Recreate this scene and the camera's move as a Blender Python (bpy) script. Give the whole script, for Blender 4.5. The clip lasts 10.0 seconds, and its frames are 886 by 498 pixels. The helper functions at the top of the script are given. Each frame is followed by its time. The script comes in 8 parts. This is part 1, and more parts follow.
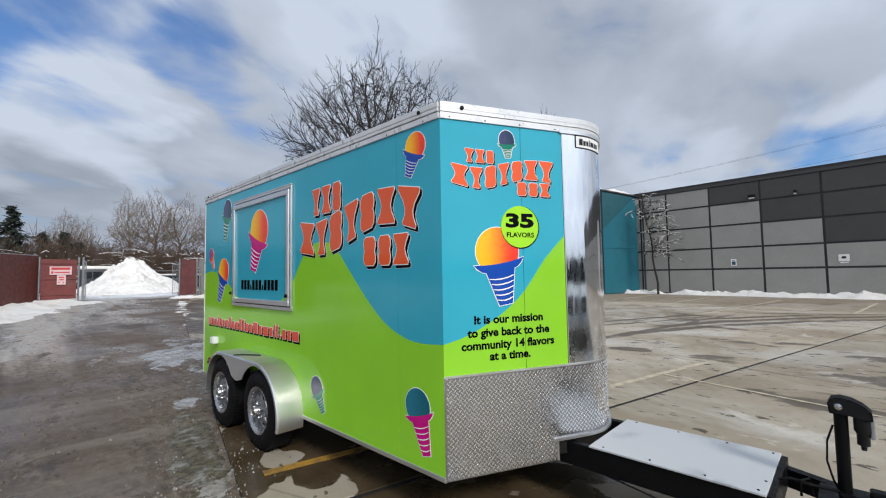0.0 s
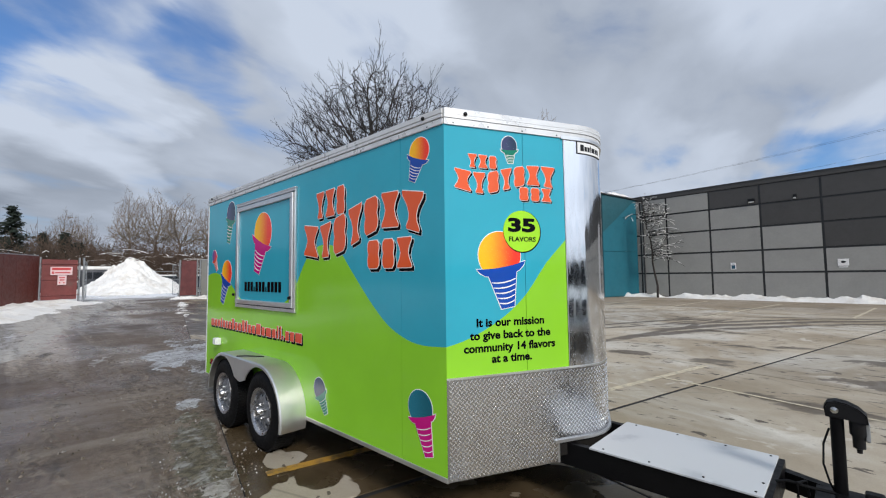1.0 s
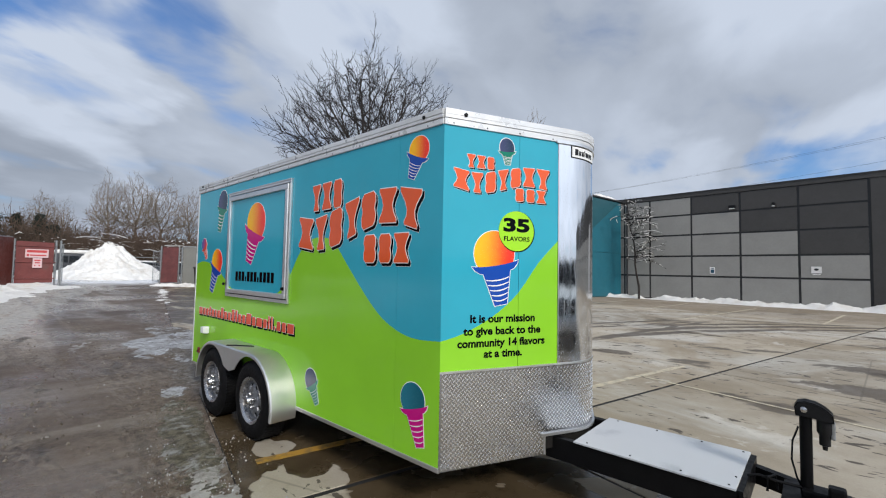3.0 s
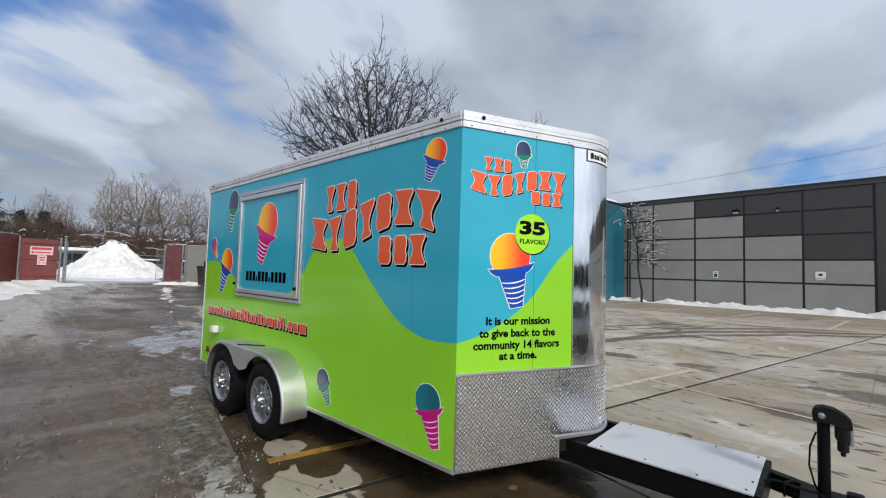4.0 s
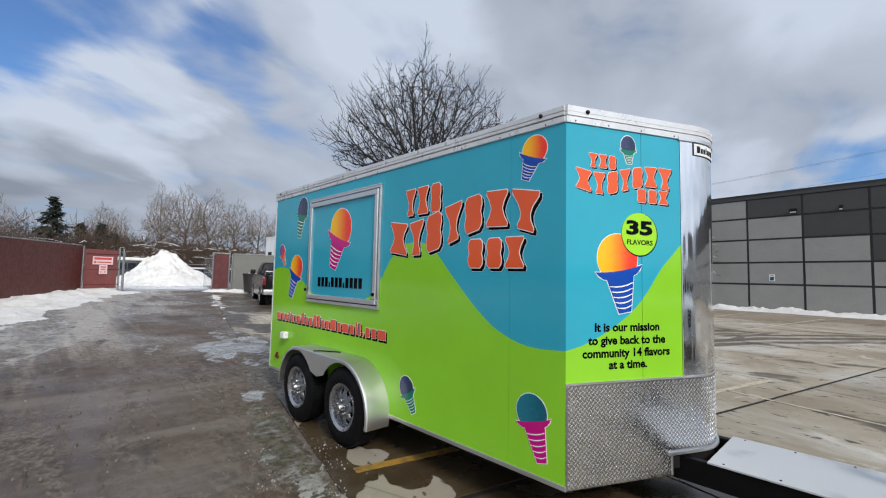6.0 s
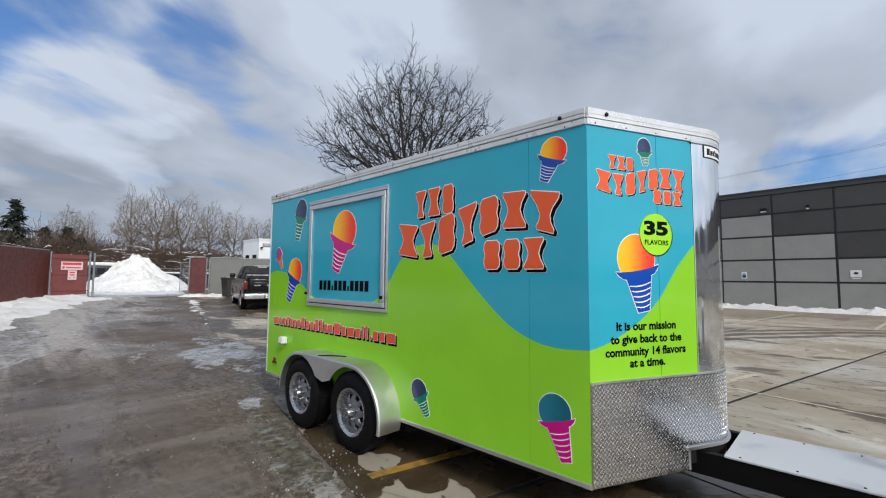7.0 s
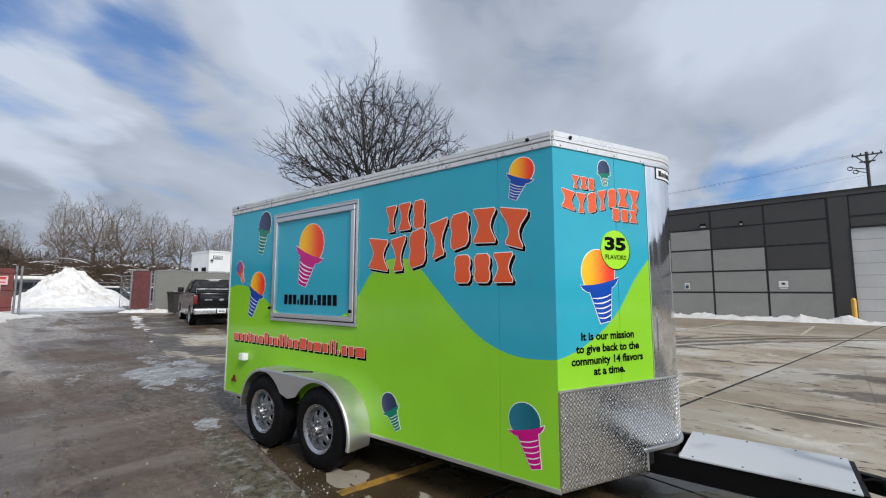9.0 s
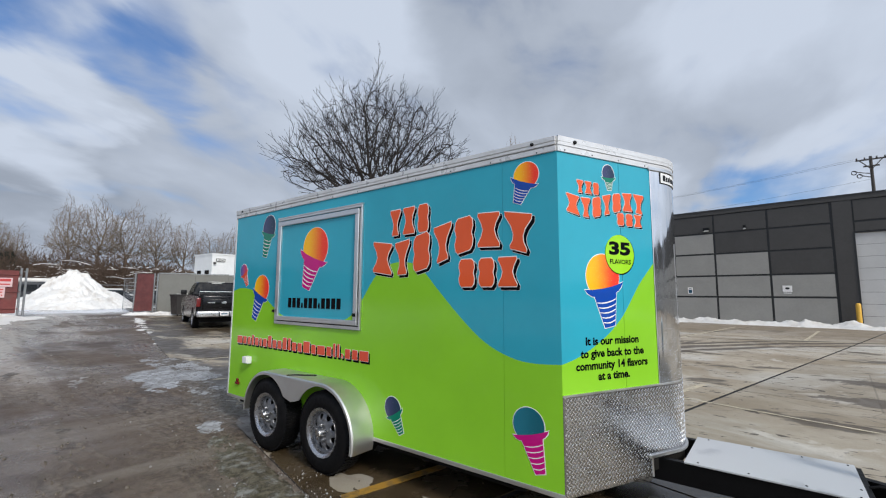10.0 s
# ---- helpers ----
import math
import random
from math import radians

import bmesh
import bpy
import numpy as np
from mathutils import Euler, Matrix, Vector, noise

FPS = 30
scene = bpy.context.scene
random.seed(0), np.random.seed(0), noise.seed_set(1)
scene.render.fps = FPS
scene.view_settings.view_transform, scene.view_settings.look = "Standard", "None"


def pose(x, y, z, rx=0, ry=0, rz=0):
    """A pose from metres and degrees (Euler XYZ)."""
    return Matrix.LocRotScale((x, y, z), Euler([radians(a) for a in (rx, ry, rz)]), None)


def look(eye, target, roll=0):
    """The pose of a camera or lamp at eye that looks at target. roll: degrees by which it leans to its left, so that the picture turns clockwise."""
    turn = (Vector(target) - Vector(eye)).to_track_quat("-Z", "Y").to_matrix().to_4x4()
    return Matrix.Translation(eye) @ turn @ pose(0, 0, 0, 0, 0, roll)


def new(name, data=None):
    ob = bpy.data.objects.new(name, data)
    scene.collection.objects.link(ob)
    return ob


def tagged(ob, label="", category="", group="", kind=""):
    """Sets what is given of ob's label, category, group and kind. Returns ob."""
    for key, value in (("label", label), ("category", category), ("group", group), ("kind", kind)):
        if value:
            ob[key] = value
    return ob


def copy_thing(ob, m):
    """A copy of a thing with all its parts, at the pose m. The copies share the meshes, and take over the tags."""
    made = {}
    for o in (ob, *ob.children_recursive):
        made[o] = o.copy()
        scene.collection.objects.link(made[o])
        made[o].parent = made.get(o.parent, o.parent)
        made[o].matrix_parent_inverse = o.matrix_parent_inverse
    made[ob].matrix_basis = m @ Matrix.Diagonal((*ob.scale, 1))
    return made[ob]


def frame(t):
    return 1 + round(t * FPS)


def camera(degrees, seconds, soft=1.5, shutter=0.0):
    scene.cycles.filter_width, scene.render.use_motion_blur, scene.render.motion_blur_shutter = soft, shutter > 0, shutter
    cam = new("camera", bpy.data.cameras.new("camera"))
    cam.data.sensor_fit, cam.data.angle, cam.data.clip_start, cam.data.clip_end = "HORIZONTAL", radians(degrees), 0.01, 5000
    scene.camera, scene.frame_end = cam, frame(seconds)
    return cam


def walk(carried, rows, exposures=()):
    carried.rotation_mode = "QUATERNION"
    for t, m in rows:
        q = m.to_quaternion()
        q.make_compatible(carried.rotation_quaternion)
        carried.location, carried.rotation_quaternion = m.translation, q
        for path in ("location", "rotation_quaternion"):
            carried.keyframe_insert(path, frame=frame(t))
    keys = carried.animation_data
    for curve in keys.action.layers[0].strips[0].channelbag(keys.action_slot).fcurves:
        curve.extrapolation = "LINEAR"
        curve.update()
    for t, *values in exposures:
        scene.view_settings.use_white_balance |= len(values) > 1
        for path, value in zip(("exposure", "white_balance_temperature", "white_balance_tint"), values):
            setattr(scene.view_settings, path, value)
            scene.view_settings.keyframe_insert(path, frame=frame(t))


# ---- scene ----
cam = camera(92.6, 10.0, soft=1.15)
PATH = [
    (0, (0.03, -0.023, 1.521), (-1.35, 1.42, 1.635), -1.0),
    (0.5, (0.001, -0.045, 1.524), (-1.379, 1.397, 1.646), -1.0),
    (1, (0.044, -0.067, 1.529), (-1.335, 1.376, 1.653), -0.7),
    (1.5, (0.073, -0.119, 1.528), (-1.299, 1.331, 1.65), -0.3),
    (2, (0.068, -0.132, 1.54), (-1.29, 1.333, 1.653), 0.1),
    (2.5, (0.053, -0.153, 1.536), (-1.287, 1.329, 1.638), 0.7),
    (4, (-0.029, -0.236, 1.539), (-1.364, 1.25, 1.646), 1.7),
    (4.5, (-0.092, -0.364, 1.531), (-1.462, 1.089, 1.651), 1.7),
    (5, (-0.157, -0.425, 1.53), (-1.572, 0.982, 1.659), 1.5),
    (5.5, (-0.29, -0.42, 1.516), (-1.737, 0.954, 1.647), 1.4),
    (7, (-0.618, -0.634, 1.515), (-1.986, 0.818, 1.654), 0.5),
    (7.5, (-0.67, -0.704, 1.518), (-1.976, 0.803, 1.668), 0.3),
    (8, (-0.653, -0.721, 1.523), (-1.911, 0.825, 1.687), 0.1),
    (8.5, (-0.64, -0.734, 1.519), (-1.868, 0.834, 1.701), 0.1),
    (9, (-0.642, -0.752, 1.523), (-1.859, 0.823, 1.721), 0.1),
    (9.5, (-0.643, -0.758, 1.526), (-1.861, 0.815, 1.734), 0.1),
    (10, (-0.651, -0.765, 1.527), (-1.875, 0.802, 1.741), 0.3),
]
walk(cam, [(t, look(eye, target, roll)) for t, eye, target, roll in PATH])

# ---- world and sun ----
SUN_AZ, SUN_EL = -19.0, 36.0   # degrees: where the sun stands, from +x towards +y
sun = new("sun", bpy.data.lights.new("sun", "SUN"))
sun.data.energy, sun.data.angle, sun.data.color = 2.5, radians(11.0), (1.0, 0.95, 0.87)
_s = Vector((math.cos(radians(SUN_EL)) * math.cos(radians(SUN_AZ)), math.cos(radians(SUN_EL)) * math.sin(radians(SUN_AZ)), math.sin(radians(SUN_EL))))
sun.matrix_world = look(_s * 50, (0, 0, 0))

world = bpy.data.worlds.new("winter_sky")
scene.world = world
world.use_nodes = True
wn, wl = world.node_tree.nodes, world.node_tree.links
wn.clear()


def wnode(kind, **kw):
    n = wn.new(kind)
    for k, v in kw.items():
        n.inputs[k].default_value = v
    return n


def wmath(op, a, b=0.0, clamp=False):
    n = wn.new("ShaderNodeMath")
    n.operation, n.use_clamp = op, clamp
    for i, v in enumerate((a, b)):
        if isinstance(v, (int, float)):
            n.inputs[i].default_value = v
        else:
            wl.new(v, n.inputs[i])
    return n.outputs[0]


def toward(az, el):
    """A direction from its bearing (degrees from +x towards +y) and its height."""
    a, e = radians(az), radians(el)
    return (math.cos(e) * math.cos(a), math.cos(e) * math.sin(a), math.sin(e))


def cloud_field(way, base, banks):
    """A soft field on the sky: banks of cloud or breaks in it, each with bearing, height, inner and outer reach, and weight."""
    total = base
    for az, el, inner, outer, weight in banks:
        dot = wn.new("ShaderNodeVectorMath")
        dot.operation = "DOT_PRODUCT"
        wl.new(way, dot.inputs[0])
        dot.inputs[1].default_value = toward(az, el)
        r = wn.new("ShaderNodeMapRange")
        r.interpolation_type = "SMOOTHSTEP"
        wl.new(dot.outputs["Value"], r.inputs[0])
        for i, v in ((1, math.cos(radians(outer))), (2, math.cos(radians(inner))), (3, 0.0), (4, weight)):
            r.inputs[i].default_value = v
        total = wmath("ADD", r.outputs[0], total)
    return total


def build_sky():
    """A broken winter overcast: ragged breaks high in the west, a grey bank in the north, and an unseen one added
    overhead.
    """
    tc = wn.new("ShaderNodeTexCoord")
    sep = wn.new("ShaderNodeSeparateXYZ")
    wl.new(tc.outputs["Generated"], sep.inputs[0])
    x, y, z = sep.outputs
    # clouds lie in a layer: they flatten towards the horizon
    zz = wmath("ADD", wmath("MAXIMUM", z, 0.0), 0.30)
    comb = wn.new("ShaderNodeCombineXYZ")
    wl.new(wmath("DIVIDE", x, zz), comb.inputs[0])
    wl.new(wmath("DIVIDE", y, zz), comb.inputs[1])
    wl.new(wmath("MULTIPLY", z, 1.5), comb.inputs[2])
    turn = wn.new("ShaderNodeMapping")
    turn.inputs["Rotation"].default_value = (0, 0, radians(-17))
    wl.new(comb.outputs[0], turn.inputs[0])
    drift = wn.new("ShaderNodeMapping")
    drift.inputs["Location"].default_value = (2.3, 0.9, 0.0)
    drift.inputs["Scale"].default_value = (1.25, 0.72, 1.0)
    wl.new(turn.outputs[0], drift.inputs[0])
    n1 = wnode("ShaderNodeTexNoise", Scale=1.5, Detail=8.0, Roughness=0.52, Distortion=0.3)
    n2 = wnode("ShaderNodeTexNoise", Scale=3.0, Detail=7.0, Roughness=0.50, Distortion=0.25)
    n3 = wnode("ShaderNodeTexNoise", Scale=1.1, Detail=5.0, Roughness=0.5)
    for n in (n1, n2, n3):
        wl.new(drift.outputs[0], n.inputs[0])
    # the edges of the banks wander, in large bays and in fine shreds
    way = tc.outputs["Generated"]
    for n, (a, b) in ((n1, (0.34, 0.20)), (n2, (0.26, 0.16))):
        off = wn.new("ShaderNodeVectorMath")
        off.operation = "MULTIPLY_ADD"
        off.inputs[1].default_value = (a, a, b)
        off.inputs[2].default_value = (-a / 2, -a / 2, -b / 2)
        wl.new(n.outputs["Color"], off.inputs[0])
        add = wn.new("ShaderNodeVectorMath")
        add.operation = "ADD"
        wl.new(way, add.inputs[0])
        wl.new(off.outputs[0], add.inputs[1])
        way = add.outputs[0]
    nrm = wn.new("ShaderNodeVectorMath")
    nrm.operation = "NORMALIZE"
    wl.new(way, nrm.inputs[0])
    way = nrm.outputs[0]
    breaks = cloud_field(way, 0.0, (
        (182, 27, 1, 11, 0.44), (174, 24, 1, 8, 0.28), (166, 24.5, 0, 7, 0.50), (164, 32, 0, 9, 0.34), (157, 20, 0, 10, 0.20), (188, 21, 2, 12, 0.30),
        (172, 44, 4, 18, 0.30), (200, 34, 6, 24, 0.40), (93, 11.5, 0, 5.5, 0.40), (87, 11, 0, 6, 0.34), (100, 10, 0, 5, 0.14), (84.5, 18, 0, 5, 0.38), (177, 6, 0, 5, 0.16),
        (250, 40, 10, 34, 0.35)))
    cover = wn.new("ShaderNodeMapRange")
    cover.interpolation_type = "SMOOTHSTEP"
    ragged = wmath("ADD", wmath("MULTIPLY", wmath("SUBTRACT", n2.outputs[0], 0.5), 1.7), wmath("MULTIPLY", wmath("SUBTRACT", n1.outputs[0], 0.5), 0.6))
    wl.new(wmath("ADD", breaks, ragged), cover.inputs[0])
    for i, v in ((1, 0.08), (2, 0.85), (3, 1.0), (4, 0.06)):
        cover.inputs[i].default_value = v
    # the first bank is unseen: thick cloud added overhead to dim the ground
    bank = cloud_field(way, 0.42, (
        (0, 88, 22, 60, 0.40), (113, 25, 8, 24, 0.10), (92, 23, 4, 13, 0.10), (142, 33, 4, 12, -0.40), (150, 24, 3, 9, -0.22), (150, 44, 6, 16, -0.30),
        (178, 8, 2, 8, 0.36), (167, 8, 2, 7, 0.32), (157, 9, 2, 7, 0.15), (188, 8, 3, 9, 0.36), (180, 14.5, 2, 7, -0.50), (170, 12.8, 2, 5.5, -0.42), (175, 19, 2, 7, -0.35), (172, 28, 2, 6, -0.3),
        (88, 14.5, 2, 7, -0.42), (92, 31, 4, 10, -0.45), (105, 12, 2, 7, -0.25), (79, 22, 4, 10, -0.35)))
    thick = wn.new("ShaderNodeMapRange")
    wl.new(wmath("ADD", bank, wmath("ADD", wmath("MULTIPLY", wmath("SUBTRACT", n3.outputs[0], 0.5), 0.6), wmath("MULTIPLY", wmath("SUBTRACT", n2.outputs[0], 0.5), 0.85))), thick.inputs[0])
    cloud = wn.new("ShaderNodeMix")
    cloud.data_type = "RGBA"
    cloud.inputs[6].default_value = (5.9, 6.6, 7.8, 1)     # thin bright cloud
    cloud.inputs[7].default_value = (2.6, 3.0, 3.7, 1)   # thick grey cloud
    wl.new(thick.outputs[0], cloud.inputs[0])
    # cloud is brighter round the hazy sun
    near_sun = wmath("ADD", wmath("ADD", wmath("MULTIPLY", x, _s.x), wmath("MULTIPLY", y, _s.y)), wmath("MULTIPLY", z, _s.z))
    glow = wmath("ADD", 1.0, wmath("MULTIPLY", wmath("POWER", wmath("MAXIMUM", near_sun, 0.0), 3.0), 2.2))
    lit = wn.new("ShaderNodeVectorMath")
    lit.operation = "SCALE"
    wl.new(cloud.outputs[2], lit.inputs[0])
    wl.new(glow, lit.inputs["Scale"])
    sky = wn.new("ShaderNodeTexSky")
    sky.sky_type, sky.sun_disc = "NISHITA", False
    sky.sun_elevation, sky.sun_rotation = radians(SUN_EL), radians(90 - SUN_AZ)
    mix = wn.new("ShaderNodeMix")
    mix.data_type = "RGBA"
    wl.new(cover.outputs[0], mix.inputs[0])
    deep = wn.new("ShaderNodeVectorMath")
    deep.operation = "MULTIPLY"
    deep.inputs[1].default_value = (0.62, 0.98, 1.42)
    wl.new(sky.outputs[0], deep.inputs[0])
    wl.new(deep.outputs[0], mix.inputs[6])
    wl.new(lit.outputs[0], mix.inputs[7])
    bg = wn.new("ShaderNodeBackground")
    bg.inputs[1].default_value = 0.1
    wl.new(mix.outputs[2], bg.inputs[0])
    out = wn.new("ShaderNodeOutputWorld")
    wl.new(bg.outputs[0], out.inputs[0])


build_sky()

# ---- materials ----


class Mat:
    """A node material with small helpers."""

    def __init__(self, name):
        self.m = bpy.data.materials.new(name)
        self.m.use_nodes = True
        self.n, self.l = self.m.node_tree.nodes, self.m.node_tree.links
        self.b = self.n["Principled BSDF"]
        self.tc = self.n.new("ShaderNodeTexCoord")

    def put(self, socket, value):
        if isinstance(value, (int, float)):
            socket.default_value = value
        elif isinstance(value, tuple):
            socket.default_value = (*value, 1.0)[:4] if len(value) == 3 and len(socket.default_value) == 4 else value
        else:
            self.l.new(value, socket)

    def coord(self, scale=(1, 1, 1), rot=0.0, loc=(0, 0, 0)):
        mp = self.n.new("ShaderNodeMapping")
        mp.inputs["Scale"].default_value = scale
        mp.inputs["Rotation"].default_value = (0, 0, radians(rot))
        mp.inputs["Location"].default_value = loc
        self.l.new(self.tc.outputs["Object"], mp.inputs[0])
        return mp.outputs[0]

    def noise(self, scale, detail=4.0, rough=0.55, vec=None, dist=0.0):
        t = self.n.new("ShaderNodeTexNoise")
        self.put(t.inputs["Scale"], scale), self.put(t.inputs["Detail"], detail), self.put(t.inputs["Roughness"], rough), self.put(t.inputs["Distortion"], dist)
        self.l.new(vec or self.tc.outputs["Object"], t.inputs["Vector"])
        return t.outputs[0]

    def voronoi(self, scale, vec=None, feature="F1"):
        t = self.n.new("ShaderNodeTexVoronoi")
        t.feature = feature
        self.put(t.inputs["Scale"], scale)
        self.l.new(vec or self.tc.outputs["Object"], t.inputs["Vector"])
        return t.outputs["Distance"]

    def step(self, v, a, b, lo=0.0, hi=1.0):
        r = self.n.new("ShaderNodeMapRange")
        r.interpolation_type = "SMOOTHSTEP"
        self.l.new(v, r.inputs[0])
        for i, q in ((1, a), (2, b), (3, lo), (4, hi)):
            self.put(r.inputs[i], q)
        return r.outputs[0]

    def math(self, op, a, b=0.0, clamp=False):
        r = self.n.new("ShaderNodeMath")
        r.operation, r.use_clamp = op, clamp
        self.put(r.inputs[0], a), self.put(r.inputs[1], b)
        return r.outputs[0]

    def mix(self, f, a, b):
        r = self.n.new("ShaderNodeMix")
        r.data_type = "RGBA"
        self.put(r.inputs[0], f), self.put(r.inputs[6], a), self.put(r.inputs[7], b)
        return r.outputs[2]

    def bump(self, height, strength=0.3, dist=0.01, normal=None):
        r = self.n.new("ShaderNodeBump")
        self.put(r.inputs["Strength"], strength), self.put(r.inputs["Distance"], dist), self.put(r.inputs["Height"], height)
        if normal:
            self.l.new(normal, r.inputs["Normal"])
        return r.outputs[0]

    def random(self):
        return self.n.new("ShaderNodeObjectInfo").outputs["Random"]

    def place(self):
        s = self.n.new("ShaderNodeSeparateXYZ")
        self.l.new(self.tc.outputs["Object"], s.inputs[0])
        return s.outputs

    def done(self, color, rough=0.5, metal=0.0, normal=None, coat=0.0, spec=None):
        self.put(self.b.inputs["Base Color"], color), self.put(self.b.inputs["Roughness"], rough), self.put(self.b.inputs["Metallic"], metal)
        if normal:
            self.l.new(normal, self.b.inputs["Normal"])
        if coat:
            self.put(self.b.inputs["Coat Weight"], coat)
            self.put(self.b.inputs["Coat Roughness"], 0.06)
        if spec is not None:
            self.put(self.b.inputs["Specular IOR Level"], spec)
        return self.m


def simple(name, color, rough=0.5, metal=0.0, vary=0.12, scale=6.0, bump=0.0, grime=0.0, coat=0.0, spec=None):
    """Paint, plastic or metal with soft tone changes at two scales."""
    k = Mat(name)
    lo = tuple(c * (1 - vary) for c in color)
    hi = tuple(min(1.0, c * (1 + vary)) for c in color)
    f = k.math("ADD", k.math("MULTIPLY", k.noise(scale, 5), 0.6), k.math("MULTIPLY", k.noise(scale * 9, 3), 0.4))
    c = k.mix(k.step(f, 0.3, 0.7), lo, hi)
    if grime:
        g = k.step(k.noise(scale * 0.7, 8, 0.65), 0.52, 0.75, 0.0, grime)
        c = k.mix(g, c, (0.10, 0.085, 0.07))
    r = k.step(k.noise(scale * 3, 4), 0.3, 0.7, max(0.02, rough - 0.08), min(1.0, rough + 0.08))
    nrm = k.bump(k.noise(scale * 14, 3), bump, 0.004) if bump else None
    return k.done(c, r, metal, nrm, coat, spec)


def wrap(name, color, spec=0.30):
    """Glossy printed vinyl on aluminium sheet: slight waviness and a trace of road film."""
    k = Mat(name)
    f = k.noise(1.3, 4)
    c = k.mix(k.step(f, 0.3, 0.7), tuple(v * 0.95 for v in color), tuple(min(1, v * 1.05) for v in color))
    film = k.step(k.noise(3.0, 9, 0.7), 0.5, 0.8, 0.0, 0.035)
    c = k.mix(film, c, (0.30, 0.28, 0.24))
    r = k.step(k.noise(22.0, 4), 0.3, 0.7, 0.07, 0.13)
    wave = k.bump(k.noise(1.6, 2), 0.06, 0.02)
    return k.done(c, r, 0.0, wave, 0.0, spec)


M_BLUE = wrap("wrap_blue", (0.032, 0.352, 0.462))
M_GREEN = wrap("wrap_green", (0.248, 0.570, 0.028))
M_ORANGE = wrap("wrap_orange", (0.74, 0.105, 0.030))
M_INK = wrap("wrap_black", (0.004, 0.004, 0.005), 0.04)
M_WHITE = wrap("wrap_white", (0.80, 0.80, 0.78))
M_NAVY = wrap("wrap_royal_blue", (0.010, 0.065, 0.36))
M_MAGENTA = wrap("wrap_magenta", (0.53, 0.006, 0.19))
M_TEALCUP = wrap("wrap_teal_green", (0.006, 0.19, 0.115))
M_LIME = wrap("wrap_lime", (0.33, 0.68, 0.02))
M_RED = wrap("wrap_red", (0.70, 0.09, 0.05))


def ball_mat(name, a, b, speck=(1, 1, 1), axis=(1.0, 0.0)):
    """Shaved ice print: colour runs across the ball, with fine sparkle dots."""
    k = Mat(name)
    s = k.n.new("ShaderNodeSeparateXYZ")
    k.l.new(k.tc.outputs["Generated"], s.inputs[0])
    f = k.step(k.math("ADD", s.outputs[0], k.math("MULTIPLY", k.noise(30, 3), 0.12)), 0.15, 0.95)
    c = k.mix(f, a, b)
    d = k.step(k.voronoi(110.0), 0.10, 0.16, 0.35, 0.0)
    return k.done(k.mix(d, c, speck), 0.10, 0.0, None, 0.0, 0.18)


M_BALL_HOT = ball_mat("ice_orange", (0.95, 0.50, 0.02), (0.85, 0.05, 0.03), (1, 0.8, 0.3))
M_BALL_SLATE = ball_mat("ice_slate", (0.055, 0.065, 0.14), (0.028, 0.05, 0.09), (0.4, 0.5, 0.6))
M_BALL_TEAL = ball_mat("ice_teal", (0.02, 0.16, 0.22), (0.012, 0.11, 0.15), (0.3, 0.6, 0.7))
M_BALL_PLUM = ball_mat("ice_plum", (0.11, 0.12, 0.35), (0.50, 0.06, 0.12), (0.6, 0.5, 0.7))


def metal_mats():
    k = Mat("brushed_aluminium")
    v = k.coord((1.0, 1.0, 40.0))
    c = k.mix(k.noise(8, 4, vec=v), (0.60, 0.60, 0.60), (0.80, 0.80, 0.79))
    alu = k.done(c, k.step(k.noise(5, 6), 0.3, 0.7, 0.28, 0.46), 1.0, k.bump(k.noise(60, 3, vec=v), 0.06, 0.002))
    k = Mat("white_aluminium_trim")
    c = k.mix(k.step(k.noise(4, 7, 0.65), 0.3, 0.75), (0.70, 0.70, 0.69), (0.56, 0.55, 0.53))
    trim = k.done(c, k.step(k.noise(9, 4), 0.3, 0.7, 0.25, 0.42), 0.35, k.bump(k.noise(12, 3), 0.05, 0.003))
    k = Mat("polished_stainless")
    wet = k.step(k.noise(55, 5, 0.7), 0.58, 0.66)
    low = k.step(k.place()[2], 1.55, 0.85)
    drops = k.math("MULTIPLY", wet, low)
    c = k.mix(drops, (0.80, 0.80, 0.80), (0.92, 0.93, 0.94))
    vz = k.coord((6.0, 6.0, 0.7))
    r = k.math("ADD", k.step(k.noise(4, 5, vec=vz), 0.35, 0.7, 0.05, 0.14), k.math("MULTIPLY", drops, 0.35))
    steel = k.done(c, r, 1.0, k.bump(k.noise(1.2, 2, vec=vz), 0.22, 0.03))
    # base colour darkened for the dark surroundings that the plate mirrors
    k = Mat("treadplate")
    c = k.mix(k.noise(14, 6), (0.28, 0.28, 0.285), (0.50, 0.50, 0.50))
    plate = k.done(c, k.step(k.noise(20, 4), 0.3, 0.7, 0.17, 0.30), 1.0)
    k = Mat("fender_aluminium")
    c = k.mix(k.step(k.noise(2, 5, 0.5), 0.3, 0.8), (0.74, 0.735, 0.71), (0.60, 0.595, 0.575))
    fend = k.done(c, k.step(k.noise(7, 5), 0.3, 0.7, 0.40, 0.54), 1.0, k.bump(k.noise(2.0, 3), 0.03, 0.02))
    return alu, trim, steel, plate, fend


